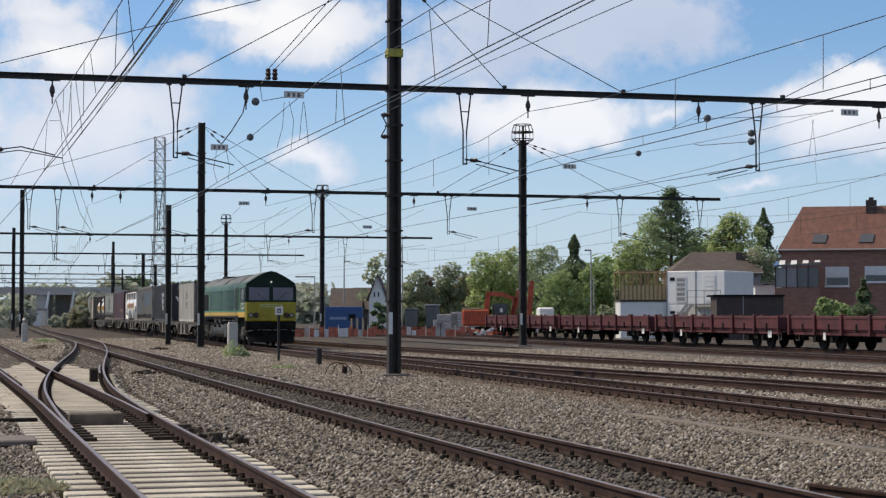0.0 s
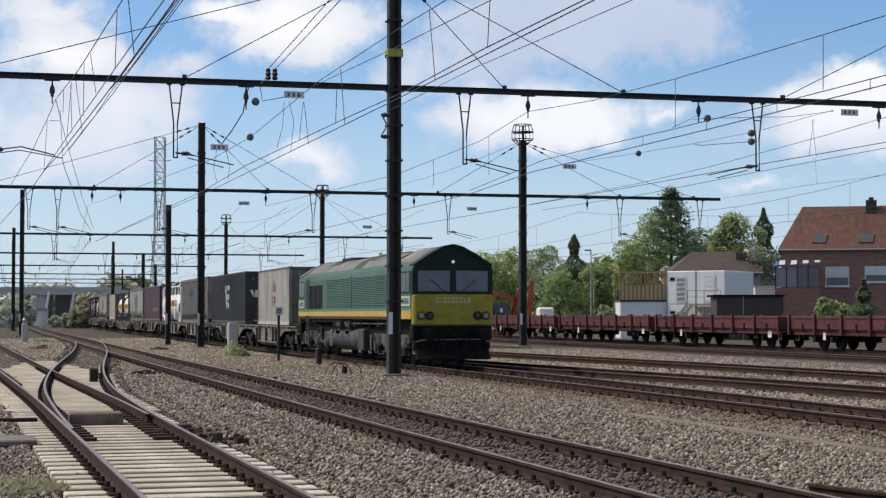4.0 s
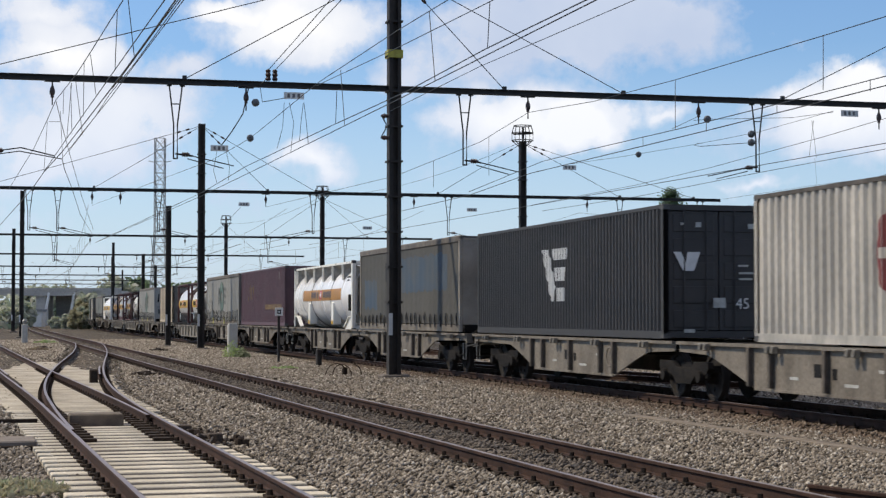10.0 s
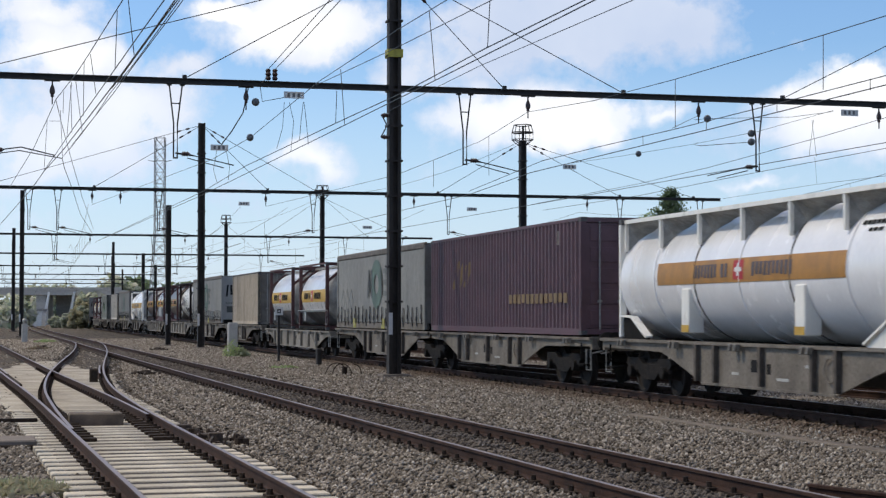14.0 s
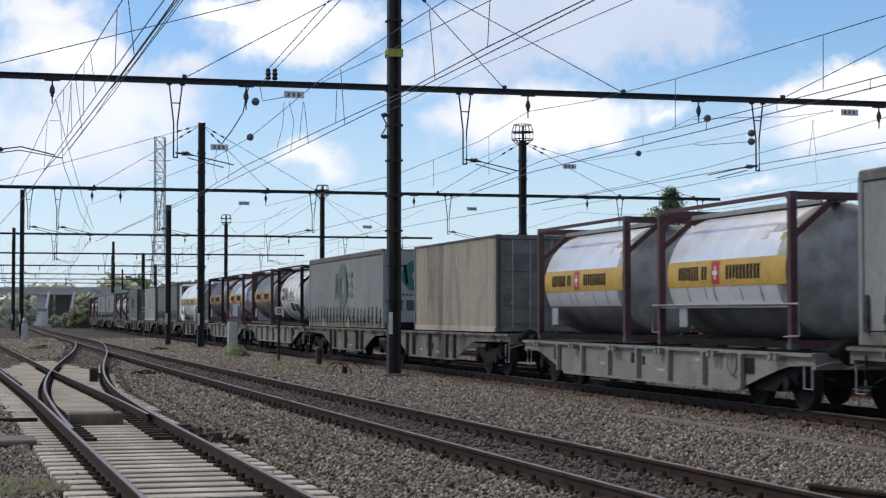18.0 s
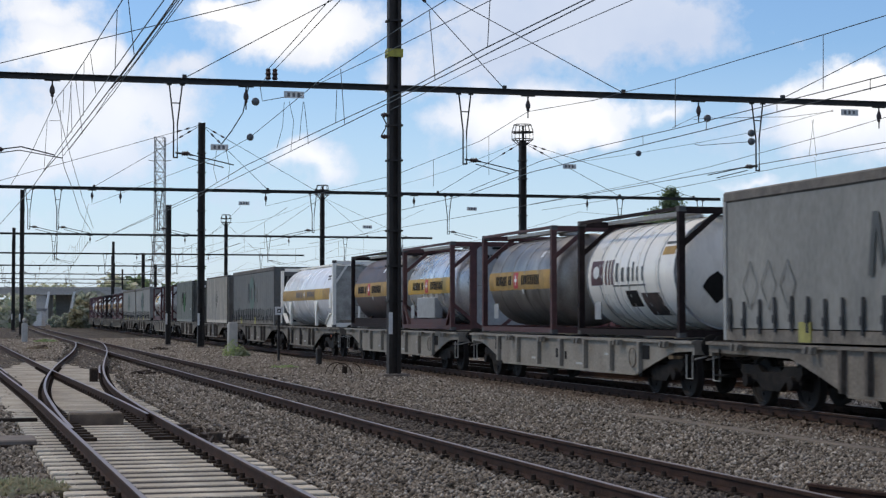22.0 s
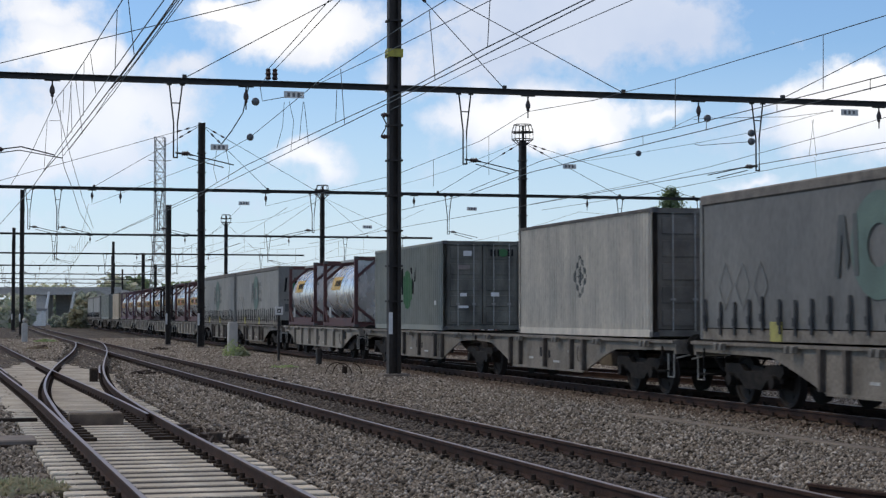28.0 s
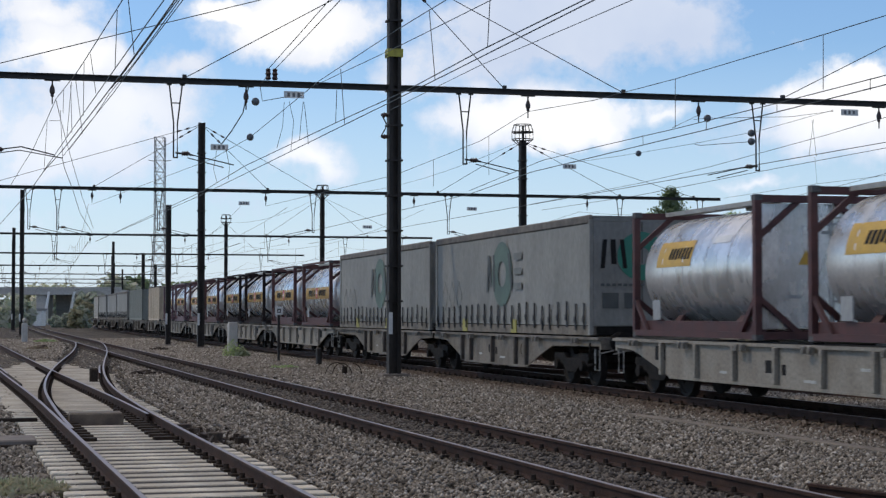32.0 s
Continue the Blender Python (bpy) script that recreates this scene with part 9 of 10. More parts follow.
# left end of the yard
for k, (sd, ah, hh, ww, kd) in enumerate(((-64.56, 260, 4.04, 5.0, "hazy"), (-65.47, 275, 4.0, 5.0, "hazy"), (-73.82, 300, 5.18, 8.0, "hazy"), (-77.82, 420, 11.03, 12.0, "hazy"), (-74.85, 430, 10.84, 14.0, "dark"), (-100.68, 460, 9.57, 15.0, "hazy"), (-108.89, 470, 9.29, 14.0, "hazy"), (-44.26, 380, 8.31, 15.0, "hazy"), (-28.11, 360, 7.84, 16.0, "hazy"), (-42.2, 420, 9.28, 18.0, "dark"), (-65.36, 460, 10.01, 22.0, "dark"), (-65.89, 330, 6.06, 7.0, "hazy"), (-58.68, 240, 3.32, 5.0, "hazy"))):
    tree(sd, ah, hh, ww, kd, 50 + k, "green trees at the far end of the yard", 0.02, 420 if ah < 305 else 1400, 0.5 if ah < 350 else 0.8)
for k, (sd, ah, hh) in enumerate(((-50.72, 238, 2.0), (-49.09, 236, 2.6), (-48.44, 238, 3.2), (-50.46, 246, 4.2), (-54.72, 250, 1.6), (-52.74, 262, 4.0))):
    tree(sd, ah, hh, 2.4, ("hazy", "dry")[k % 2], 70 + k, "dry yellow bush beside the curve", 0.0, 900, 0.24, name="bush", trunk=False)


def gable_house(side, ahead, w, d, eaves, ridge, wall_m, roof_m, label, turn=0.0, gable_front=False, windows=(), name="house", z0=GROUND, hip=0.0):
    h = thing(name, label, "house", "houses behind the yard", m=site(side, ahead, z0, turn))
    e, r = eaves - z0, ridge - z0
    part("wall", MB().box(-w / 2, w / 2, 0, d, 0, e), wall_m, h)
    ov = 0.25
    if gable_front:
        part("gable", MB().plate([(-w / 2, e), (w / 2, e), (0, r)], 0.0, d), wall_m, h)
        for s in (-1, 1):
            part("roof", MB().add([(s * (w / 2 + ov), -ov, e - 0.1), (0, -ov, r + 0.08), (0, d + ov, r + 0.08), (s * (w / 2 + ov), d + ov, e - 0.1), (s * (w / 2 + ov), -ov, e - 0.28), (0, -ov, r - 0.1), (0, d + ov, r - 0.1), (s * (w / 2 + ov), d + ov, e - 0.28)], [(0, 1, 2, 3), (7, 6, 5, 4), (0, 4, 5, 1), (1, 5, 6, 2), (2, 6, 7, 3), (3, 7, 4, 0)]), roof_m, h)
    else:
        for s in ((1,) if hip else (-1, 1)):
            part("gable", MB().add([(s * w / 2, 0, e), (s * w / 2, d, e), (s * w / 2, d / 2, r), (s * (w / 2 - 0.3), 0, e), (s * (w / 2 - 0.3), d, e), (s * (w / 2 - 0.3), d / 2, r)], [(0, 1, 2), (5, 4, 3), (0, 3, 4, 1), (1, 4, 5, 2), (2, 5, 3, 0)]), wall_m, h)
        for y0, y1 in ((-ov, d / 2), (d + ov, d / 2)):
            part("roof", MB().add([(-w / 2 - ov, y0, e - 0.12), (w / 2 + ov, y0, e - 0.12), (w / 2 + ov, y1, r + 0.05), (-w / 2 - ov + hip, y1, r + 0.05), (-w / 2 - ov, y0, e - 0.3), (w / 2 + ov, y0, e - 0.3), (w / 2 + ov, y1, r - 0.15), (-w / 2 - ov + hip, y1, r - 0.15)], [(0, 1, 2, 3), (7, 6, 5, 4), (0, 4, 5, 1), (1, 5, 6, 2), (2, 6, 7, 3), (3, 7, 4, 0)]), roof_m, h)
        if hip:
            part("roof", MB().add([(-w / 2 - ov, -ov, e - 0.12), (-w / 2 - ov, d + ov, e - 0.12), (-w / 2 - ov + hip, d / 2, r + 0.05), (-w / 2 - ov, -ov, e - 0.3), (-w / 2 - ov, d + ov, e - 0.3), (-w / 2 - ov + hip, d / 2, r - 0.15)], [(0, 2, 1), (3, 4, 5), (0, 1, 4, 3)]), roof_m, h)
        part("gutter", MB().tube((-w / 2 - ov, -ov - 0.06, e - 0.2), (w / 2 + ov, -ov - 0.06, e - 0.2), 0.08, n=8), M_GREY, h)
    for (x, z, ww, hh, style) in windows:
        win = part("window", MB().box(x - ww / 2, x + ww / 2, -0.04, 0.02, z, z + hh), M_WHITE, h, "white framed window")
        if style == "shutter":
            part("roller_shutter", MB().box(x - ww / 2 + 0.06, x + ww / 2 - 0.06, -0.07, -0.04, z + hh * 0.45, z + hh - 0.04), M_WHITE, win, "half-closed white roller shutter")
            part("pane", MB().box(x - ww / 2 + 0.08, x + ww / 2 - 0.08, -0.055, -0.04, z + 0.1, z + hh * 0.44), M_GLASSGREY, win)
            part("sill", MB().box(x - ww / 2 - 0.08, x + ww / 2 + 0.08, -0.14, 0.0, z - 0.08, z), M_WHITE, win)
        else:
            part("pane", MB().box(x - ww / 2 + 0.07, x + ww / 2 - 0.07, -0.055, -0.04, z + 0.07, z + hh - 0.07), M_GLASSGREY, win)
    return h


# brick house with red roof: front wall 148 m off
H1 = gable_house(35.33, 148, 13.73, 9.0, 7.27, 10.95, M_BRICK, M_ROOFTILE, "two-storey brick house with a red tiled roof and white shutters", turn=-12, hip=2.04,
                 windows=[(-2.23, 4.24, 1.95, 1.65, "shutter"), (1.52, 4.57, 3.0, 1.35, "shutter"), (5.2, 4.6, 1.6, 1.4, "shutter"), (-5.78, 1.59, 0.6, 1.1, "plain"), (-4.97, 1.59, 0.5, 1.1, "plain")])
for k, xx in enumerate((-3.69, 0.19)):
    q = [(xx - 0.62, 0.35), (xx + 0.5, 0.35), (xx + 0.72, 1.25), (xx - 0.4, 1.25)]
    rz = lambda y: 7.385 + (y + 0.25) * 0.8116
    part("roof_window", MB().add([(a, b - u * 0.6, rz(b) + u) for u in (0.0, 0.09) for a, b in q], [(4, 5, 6, 7), (0, 1, 5, 4), (1, 2, 6, 5), (2, 3, 7, 6), (3, 0, 4, 7)]), M_GLASSGREY, H1, "sloping roof window")
part("chimney", MB().box(0.71 - 0.45, 0.71 + 0.45, 3.6, 4.4, 9.6, 11.71).box(0.71 - 0.2, 0.71 + 0.2, 3.8, 4.2, 10.8, 11.95), M_SHED, H1, "dark brick chimney")
part("downpipe", MB().tube((1.99, -0.08, 3.0), (1.99, -0.08, 6.3), 0.06, n=8), M_WHITE, H1)

b = thing("conservatory", "glazed grey conservatory on a brick base against the house", "conservatory", m=site(29.14, 145, GROUND, -10))
part("base", MB().box(-1.86, 1.76, 0, 3.0, 0, 4.05), M_BRICK, b)
part("roof", MB().add([(-2.0, -0.2, 5.91), (1.9, -0.2, 6.09), (1.9, 2.9, 6.37), (-1.6, 2.9, 6.37), (-2.0, -0.2, 5.77), (1.9, -0.2, 5.95)], [(0, 1, 2, 3), (0, 4, 5, 1)]), M_GLASSGREY, b, "glass roof")
for k in range(4):
    x = -1.55 + k * 0.95
    part("roof_panel", MB().add([(x, -0.22, 5.97), (x + 0.5, -0.22, 5.98), (x + 0.6, 2.6, 6.41), (x + 0.15, 2.6, 6.4)], [(0, 1, 2, 3)]), M_WHITE, b, "white roof sheet")
for k in range(4):
    x0 = -1.81 + k * 0.88
    part("pane", MB().box(x0 + 0.06, x0 + 0.82, 0.0, 0.05, 4.14, 5.72), M_GREY if k < 2 else M_GLASSGREY, b, "tall glass pane")
    part("mullion", MB().box(x0 - 0.05, x0 + 0.06, -0.03, 0.06, 4.05, 5.91), M_SHED, b)

gable_house(26.02, 168, 8.4, 7.0, 5.77, 7.65, M_GREY, M_ROOFDARK, "low house with a brown hipped roof behind the cabins", hip=2.6)
part("chimney", MB().box(2.2, 3.3, 2.0, 3.0, 4.0, 7.85), M_ROOFDARK, bpy.data.objects["house.001"], "brown brick chimney")
sh = thing("shed", "long low dark brown shed behind the red wagons", "shed", m=site(22.51, 130, GROUND))
part("wall", MB().box(-2.37, 2.54, 0, 3, 0, 3.2), M_SHED, sh)
part("roof", MB().box(-2.62, 2.62, -0.15, 3.2, 3.2, 3.33), M_UNDER, sh)
part("post", MB().box(-0.42 - 0.04, -0.42 + 0.04, -0.06, 0, 0, 3.33), M_GREY, sh)
part("small_window", MB().box(0.9, 1.1, -0.02, 0.02, 0.9, 1.3), M_BLACK, sh)
an = thing("annex", "small white rendered annex", "building", m=site(29.49, 160, GROUND))
part("wall", MB().box(-1.2, 1.2, 0, 3, 0, 4.53), M_CABIN, an)
part("roof", MB().plate([(-1.4, 4.53), (1.4, 4.79), (1.4, 4.94), (-1.4, 4.69)], -0.2, 3.2), M_GREY, an)


def cabins():
    """Site cabins: two stacked rows of two white units with doors and an outside stair."""
    turn = -31.0
    base = site(21.72, 136, GROUND, turn)
    L, W, H = 6.06, 2.44, 2.62
    for k in range(2):
        for j in range(2):
            c = thing("site_cabin", "white steel site cabin stacked in a block of four", "cabin", "white site cabins", m=base @ Matrix.Translation((-W * (j + 1), 0, H * k + 0.05)))
            part("body", bevelled(MB().box(0.01, W - 0.01, 0, L, 0, H - 0.02), 0.05), M_CABIN, c)
            d = part("door", MB().box(W / 2 - 0.45, W / 2 + 0.45, -0.04, 0.0, 0.15, 2.2), M_WHITE, c, "white panel door")
            for q in range(5):
                part("door_panel", MB().box(W / 2 - 0.34, W / 2 + 0.34, -0.055, -0.04, 0.3 + q * 0.37, 0.55 + q * 0.37), M_GREY if j else M_CABIN, d)
            if j:
                part("vent", MB().box(0.3, 0.7, -0.03, 0.0, 1.85, 2.1), M_BLACK, c, "black vent")
            part("corner_trim", MB().box(-0.01, 0.06, -0.03, 0.0, 0, H - 0.02), M_GREY, c)
    st = thing("outside_stair", "galvanised outside stair up to the upper cabins", "stair", m=base)
    pl = H + 0.05
    part("landing", MB().box(-2.6, 0.2, -1.3, -0.06, pl - 0.08, pl), M_GREY, st)
    for x in (-2.6, -1.2, 0.15):
        part("post", MB().tube((x, -1.28, 0), (x, -1.28, pl + 1.05), 0.03, n=6), M_GREY, st)
    part("handrail", MB().path([(-2.6, -1.28, pl + 1.05), (0.15, -1.28, pl + 1.05)], 0.025, 6).path([(-2.6, -1.28, pl + 0.55), (0.15, -1.28, pl + 0.55)], 0.02, 6), M_GREY, st)
    for y in (-1.25, -0.3):
        part("stringer", MB().beam((-4.8, y, 0.0), (-2.6, y, pl), 0.06, 0.22), M_GREY, st)
    for q in range(13):
        part("tread", MB().box(-4.75 + q * 0.17, -4.5 + q * 0.17, -1.25, -0.3, 0.18 + q * 0.19, 0.21 + q * 0.19), M_GREY, st)


cabins()


def timber_frame():
    t = thing("timber_frame", "unfinished timber frame with yellow boards over a white base", "building", m=site(15.92, 139, GROUND))
    x0, x1 = -1.96, 1.96
    zb, zm, zt = 3.03, 4.18, 5.21
    part("base_wall", MB().box(x0, x1, 0, 4, 0, zb - 0.15), M_CABIN, t, "white sheeted base")
    part("base_edge", MB().box(x0 - 0.05, x1 + 0.05, -0.06, 4, zb - 0.15, zb), M_SHED, t)
    n = 12
    for i in range(n + 1):
        x = x0 + (x1 - x0) * i / n
        part("post", MB().box(x - 0.06, x + 0.06, -0.05, 0.07, zb, zt), M_TIMBER, t)
        if i % 2 == 0:
            part("post", MB().box(x - 0.06, x + 0.06, 3.8, 3.92, zb, zt), M_TIMBER, t)
        if i < n:
            part("board", MB().box(x + 0.07, x + (x1 - x0) / n - 0.07, 0.0, 0.04, zb + 0.02, zm), M_PLY, t, "pale yellow board")
    part("top_plate", MB().box(x0 - 0.1, x1 + 0.1, -0.08, 0.1, zt, zt + 0.12).box(x0 - 0.1, x1 + 0.1, 3.78, 3.95, zt, zt + 0.12), M_TIMBER, t)
    for i in range(n + 1):
        x = x0 + (x1 - x0) * i / n
        part("rafter", MB().box(x - 0.04, x + 0.04, 0.1, 3.78, zt + 0.0, zt + 0.1), M_TIMBER, t)


timber_frame()
gable_house(-10.46, 190, 3.04, 6.0, 2.36, 4.47, M_GREY, M_ROOFDARK, "small house with a brown roof behind the site")
gable_house(-8.72, 196, 2.26, 6.0, 2.38, 4.62, M_GREY, M_ROOFDARK, "small house with a brown roof behind the site")
gable_house(-6.53, 176, 1.69, 8.0, 3.26, 5.57, M_CABIN, M_ROOFDARK, "white gabled house with a steep brown roof", gable_front=True, windows=[(-0.3, 3.56, 0.3, 0.6, "plain"), (0.1, 3.56, 0.3, 0.6, "plain")])
tree(-6.2, 170, 3.21, 1.9, "dark", 90, "dark clipped hedge beside the white house", 0.0, 900, 0.2, name="bush", trunk=False)


def blue_container():
    c = thing("site_container", "blue steel site container with a white sign", "container", m=site(-9.29, 165, GROUND))
    w, hh = 3.48, 2.61
    part("body", bevelled(MB().box(-w / 2, w / 2, 0, 2.4, 0.05, hh), 0.04), M_BLUEBOX, c)
    part("sign", MB().box(-1.3, 0.3, -0.02, 0.0, 1.4, 1.65), mat("sign_pale_blue", (0.3, 0.4, 0.55), 0.6), c, "pale sign bar")
    part("hatch", MB().box(0.5, 1.1, -0.03, 0.0, 1.3, 1.9), M_BLACK, c)


blue_container()
for k in range(6):
    q = thing("barrier_board", "pale yellow and brown warning board on the site", "barrier", "warning boards", m=site(-8.19 + k * 0.26, 158, GROUND))
    part("board", MB().box(-0.08, 0.08, 0, 0.04, 0.3, 1.55), M_PLY if k % 2 == 0 else M_SHED, q)
    part("foot", MB().box(-0.1, 0.1, -0.1, 0.14, 0, 0.3), M_GREY, q)


def mesh_fence():
    f = thing("safety_fence", "sagging orange plastic mesh safety fence", "fence")
    rg = random.Random(4)
    n = 44
    for k in range(n):
        s0, s1 = -12.2 + k * 0.4, -12.2 + (k + 1) * 0.4
        h0 = 0.68 + rg.uniform(-0.12, 0.2)
        m = site(s0, 145.5 + rg.uniform(-0.3, 0.3), GROUND + 0.02)
        part("mesh_panel", MB().box(0, s1 - s0, 0, 0.02, 0.0, h0, m), M_FENCE if rg.random() < 0.72 else (M_BLOCK if rg.random() < 0.5 else M_WHITE), f)
        if k % 3 == 0:
            part("fence_post", MB().tube(m @ Vector((0, 0, -0.1)), m @ Vector((0, 0, 1.0)), 0.03, n=6), M_WHITE if k % 2 else M_SHED, f)


mesh_fence()
rg = random.Random(21)
heap = thing("barrier_heap", "heap of crumpled white and orange plastic barriers", "barrier", m=site(3.6, 144.2, GROUND))
for k in range(26):
    a = Matrix.Translation((rg.uniform(-1.6, 2.2), rg.uniform(-0.4, 0.6), rg.uniform(0.2, 0.75))) @ Matrix.Rotation(rg.uniform(-0.9, 0.9), 4, "Y") @ Matrix.Rotation(rg.uniform(-0.6, 0.6), 4, "Z")
    part("barrier_piece", bevelled(MB().box(-0.35, 0.35, -0.04, 0.04, -0.12, 0.12, a), 0.015), (M_FENCE, M_WHITE, M_FENCE, M_WHITE, M_ORANGE)[k % 5], heap)
for k, (sd, zz, ww, hh, dd) in enumerate(((0.39, 0, 1.9, 1.92, 1.2), (1.51, 0, 1.8, 2.11, 1.2), (2.63, 0, 0.9, 1.33, 1.0), (-0.44, 0, 0.9, 1.43, 1.0))):
    q = thing("concrete_block", "grey stacked concrete blocks on the site", "concrete block", "concrete blocks", m=site(sd, 152, GROUND))
    n = max(1, int(hh / 0.55))
    for j in range(n):
        part("block", bevelled(MB().box(-ww / 2 + 0.03 * j, ww / 2, 0, dd, hh * j / n, hh * (j + 1) / n - 0.02), 0.03), M_BLOCK, q)
for k, (sd, ww, hh) in enumerate(((-0.97, 1.3, 2.69), (-2.87, 1.2, 2.33))):
    q = thing("site_machine", "small dark site machine with a cab", "machine", "site machines", m=site(sd, 160, GROUND))
    part("cab", bevelled(MB().box(-ww / 2, ww / 2, 0, 1.4, 0.7, hh), 0.08), M_GLASSGREY, q, "dark glazed cab")
    part("roof", MB().box(-ww / 2 - 0.08, ww / 2 + 0.08, -0.1, 1.5, hh, hh + 0.1), M_WHITE if k == 0 else M_GREY, q)
    part("chassis", MB().box(-ww / 2 - 0.3, ww / 2 + 0.3, -0.1, 1.6, 0.35, 0.75), M_ORANGE if k else M_SHED, q)
    for s in (-1, 1):
        part("wheel", MB().tube((s * (ww / 2 + 0.1), -0.2, 0.35), (s * (ww / 2 + 0.1), 0.1, 0.35), 0.35, n=14), M_BLACK, q)


def excavator():
    e = thing("excavator", "orange-red tracked excavator with its arm raised", "excavator", m=site(4.45, 145, GROUND))
    part("tracks", bevelled(MB().plate([(-2.2, 0.1), (-2.4, 0.45), (-2.1, 0.85), (1.2, 0.85), (1.5, 0.45), (1.2, 0.1)], 0.0, 0.6), 0.05), M_UNDER, e)
    part("tracks", bevelled(MB().plate([(-2.2, 0.1), (-2.4, 0.45), (-2.1, 0.85), (1.2, 0.85), (1.5, 0.45), (1.2, 0.1)], 1.9, 2.5), 0.05), M_UNDER, e)
    part("counterweight", bevelled(MB().box(-2.88, -0.65, 0.1, 2.4, 0.95, 2.29), 0.12), M_ORANGE, e, "orange engine housing")
    part("housing_top", MB().box(-2.88, -1.3, 0.2, 2.3, 2.29, 2.43), M_PLY, e)
    part("cab", bevelled(MB().box(-0.37, 0.93, 0.1, 1.2, 0.9, 2.75), 0.08), M_GLASSDARK, e, "dark glazed cab")
    part("boom", MB().beam((-0.93, 1.3, 1.73), (-0.7, 1.3, 3.59), 0.3, 0.4), M_ORANGE, e, "orange boom")
    part("boom", MB().beam((-0.84, 1.3, 3.59), (0.56, 1.3, 3.54), 0.3, 0.36), M_ORANGE, e)
    part("boom", MB().beam((0.46, 1.3, 3.54), (1.58, 1.3, 3.12), 0.3, 0.3), M_ORANGE, e)
    part("boom", MB().beam((1.53, 1.3, 3.22), (1.3, 1.3, 1.92), 0.3, 0.3), M_ORANGE, e)
    part("cab_mark", MB().box(0.23, 0.46, 0.0, 0.08, 2.06, 2.38), M_WHITE, e, "white warning plate")
    part("dipper", MB().beam((1.3, 1.3, 1.82), (1.95, 1.3, 3.96), 0.3, 0.42), M_ORANGE, e, "orange dipper arm")
    part("dipper", MB().beam((2.69, 1.3, 1.73), (2.88, 1.3, 4.65), 0.3, 0.42), M_ORANGE, e)
    part("ram", MB().tube((1.62, 1.2, 3.87), (2.78, 1.2, 4.42), 0.07, n=8), M_CHROME, e)


excavator()
car = thing("parked_van", "white van roof behind the wagons", "van", m=site(8.74, 150, GROUND))
part("body", bevelled(MB().box(-0.95, 0.95, 0, 4.2, 0.35, 1.75), 0.12), M_CABIN, car)
part("roof", bevelled(MB().box(-0.62, 0.72, 0.3, 3.8, 1.75, 2.49), 0.15), M_CABIN, car)
part("windscreen", MB().box(-0.8, 0.8, -0.02, 0.02, 1.15, 1.6), M_GLASSGREY, car)
for s in (-0.8, 0.8):
    for y in (0.8, 3.3):
        part("wheel", MB().tube((s - 0.1, y, 0.34), (s + 0.1, y, 0.34), 0.34, n=16), M_BLACK, car)


def lamp_post(side, ahead, top, label, arm=-0.6):
    l = thing("street_lamp", label, "street lamp", "street lamps", m=site(side, ahead, GROUND))
    part("pole", MB().tube((0, 0, 0), (0, 0, top - GROUND), 0.09, 0.05, n=10), M_CHROME, l)
    part("lamp_head", bevelled(MB().box(min(0, arm), max(0, arm), -0.12, 0.12, top - GROUND - 0.08, top - GROUND + 0.06), 0.03), M_GREY, l)


lamp_post(13.83, 165, 7.65, "grey street lamp with a short arm")
lamp_post(14.52, 170, 5.27, "short grey street lamp", 0.1)
lamp_post(-9.52, 170, 7.18, "thin grey pole above the roofs", 0.1)
lamp_post(-13.08, 180, 5.49, "slim grey pole beside the locomotive line", -2.0)
lamp_post(-3.92, 170, 8.27, "thin grey pole beside the trees", 0.1)


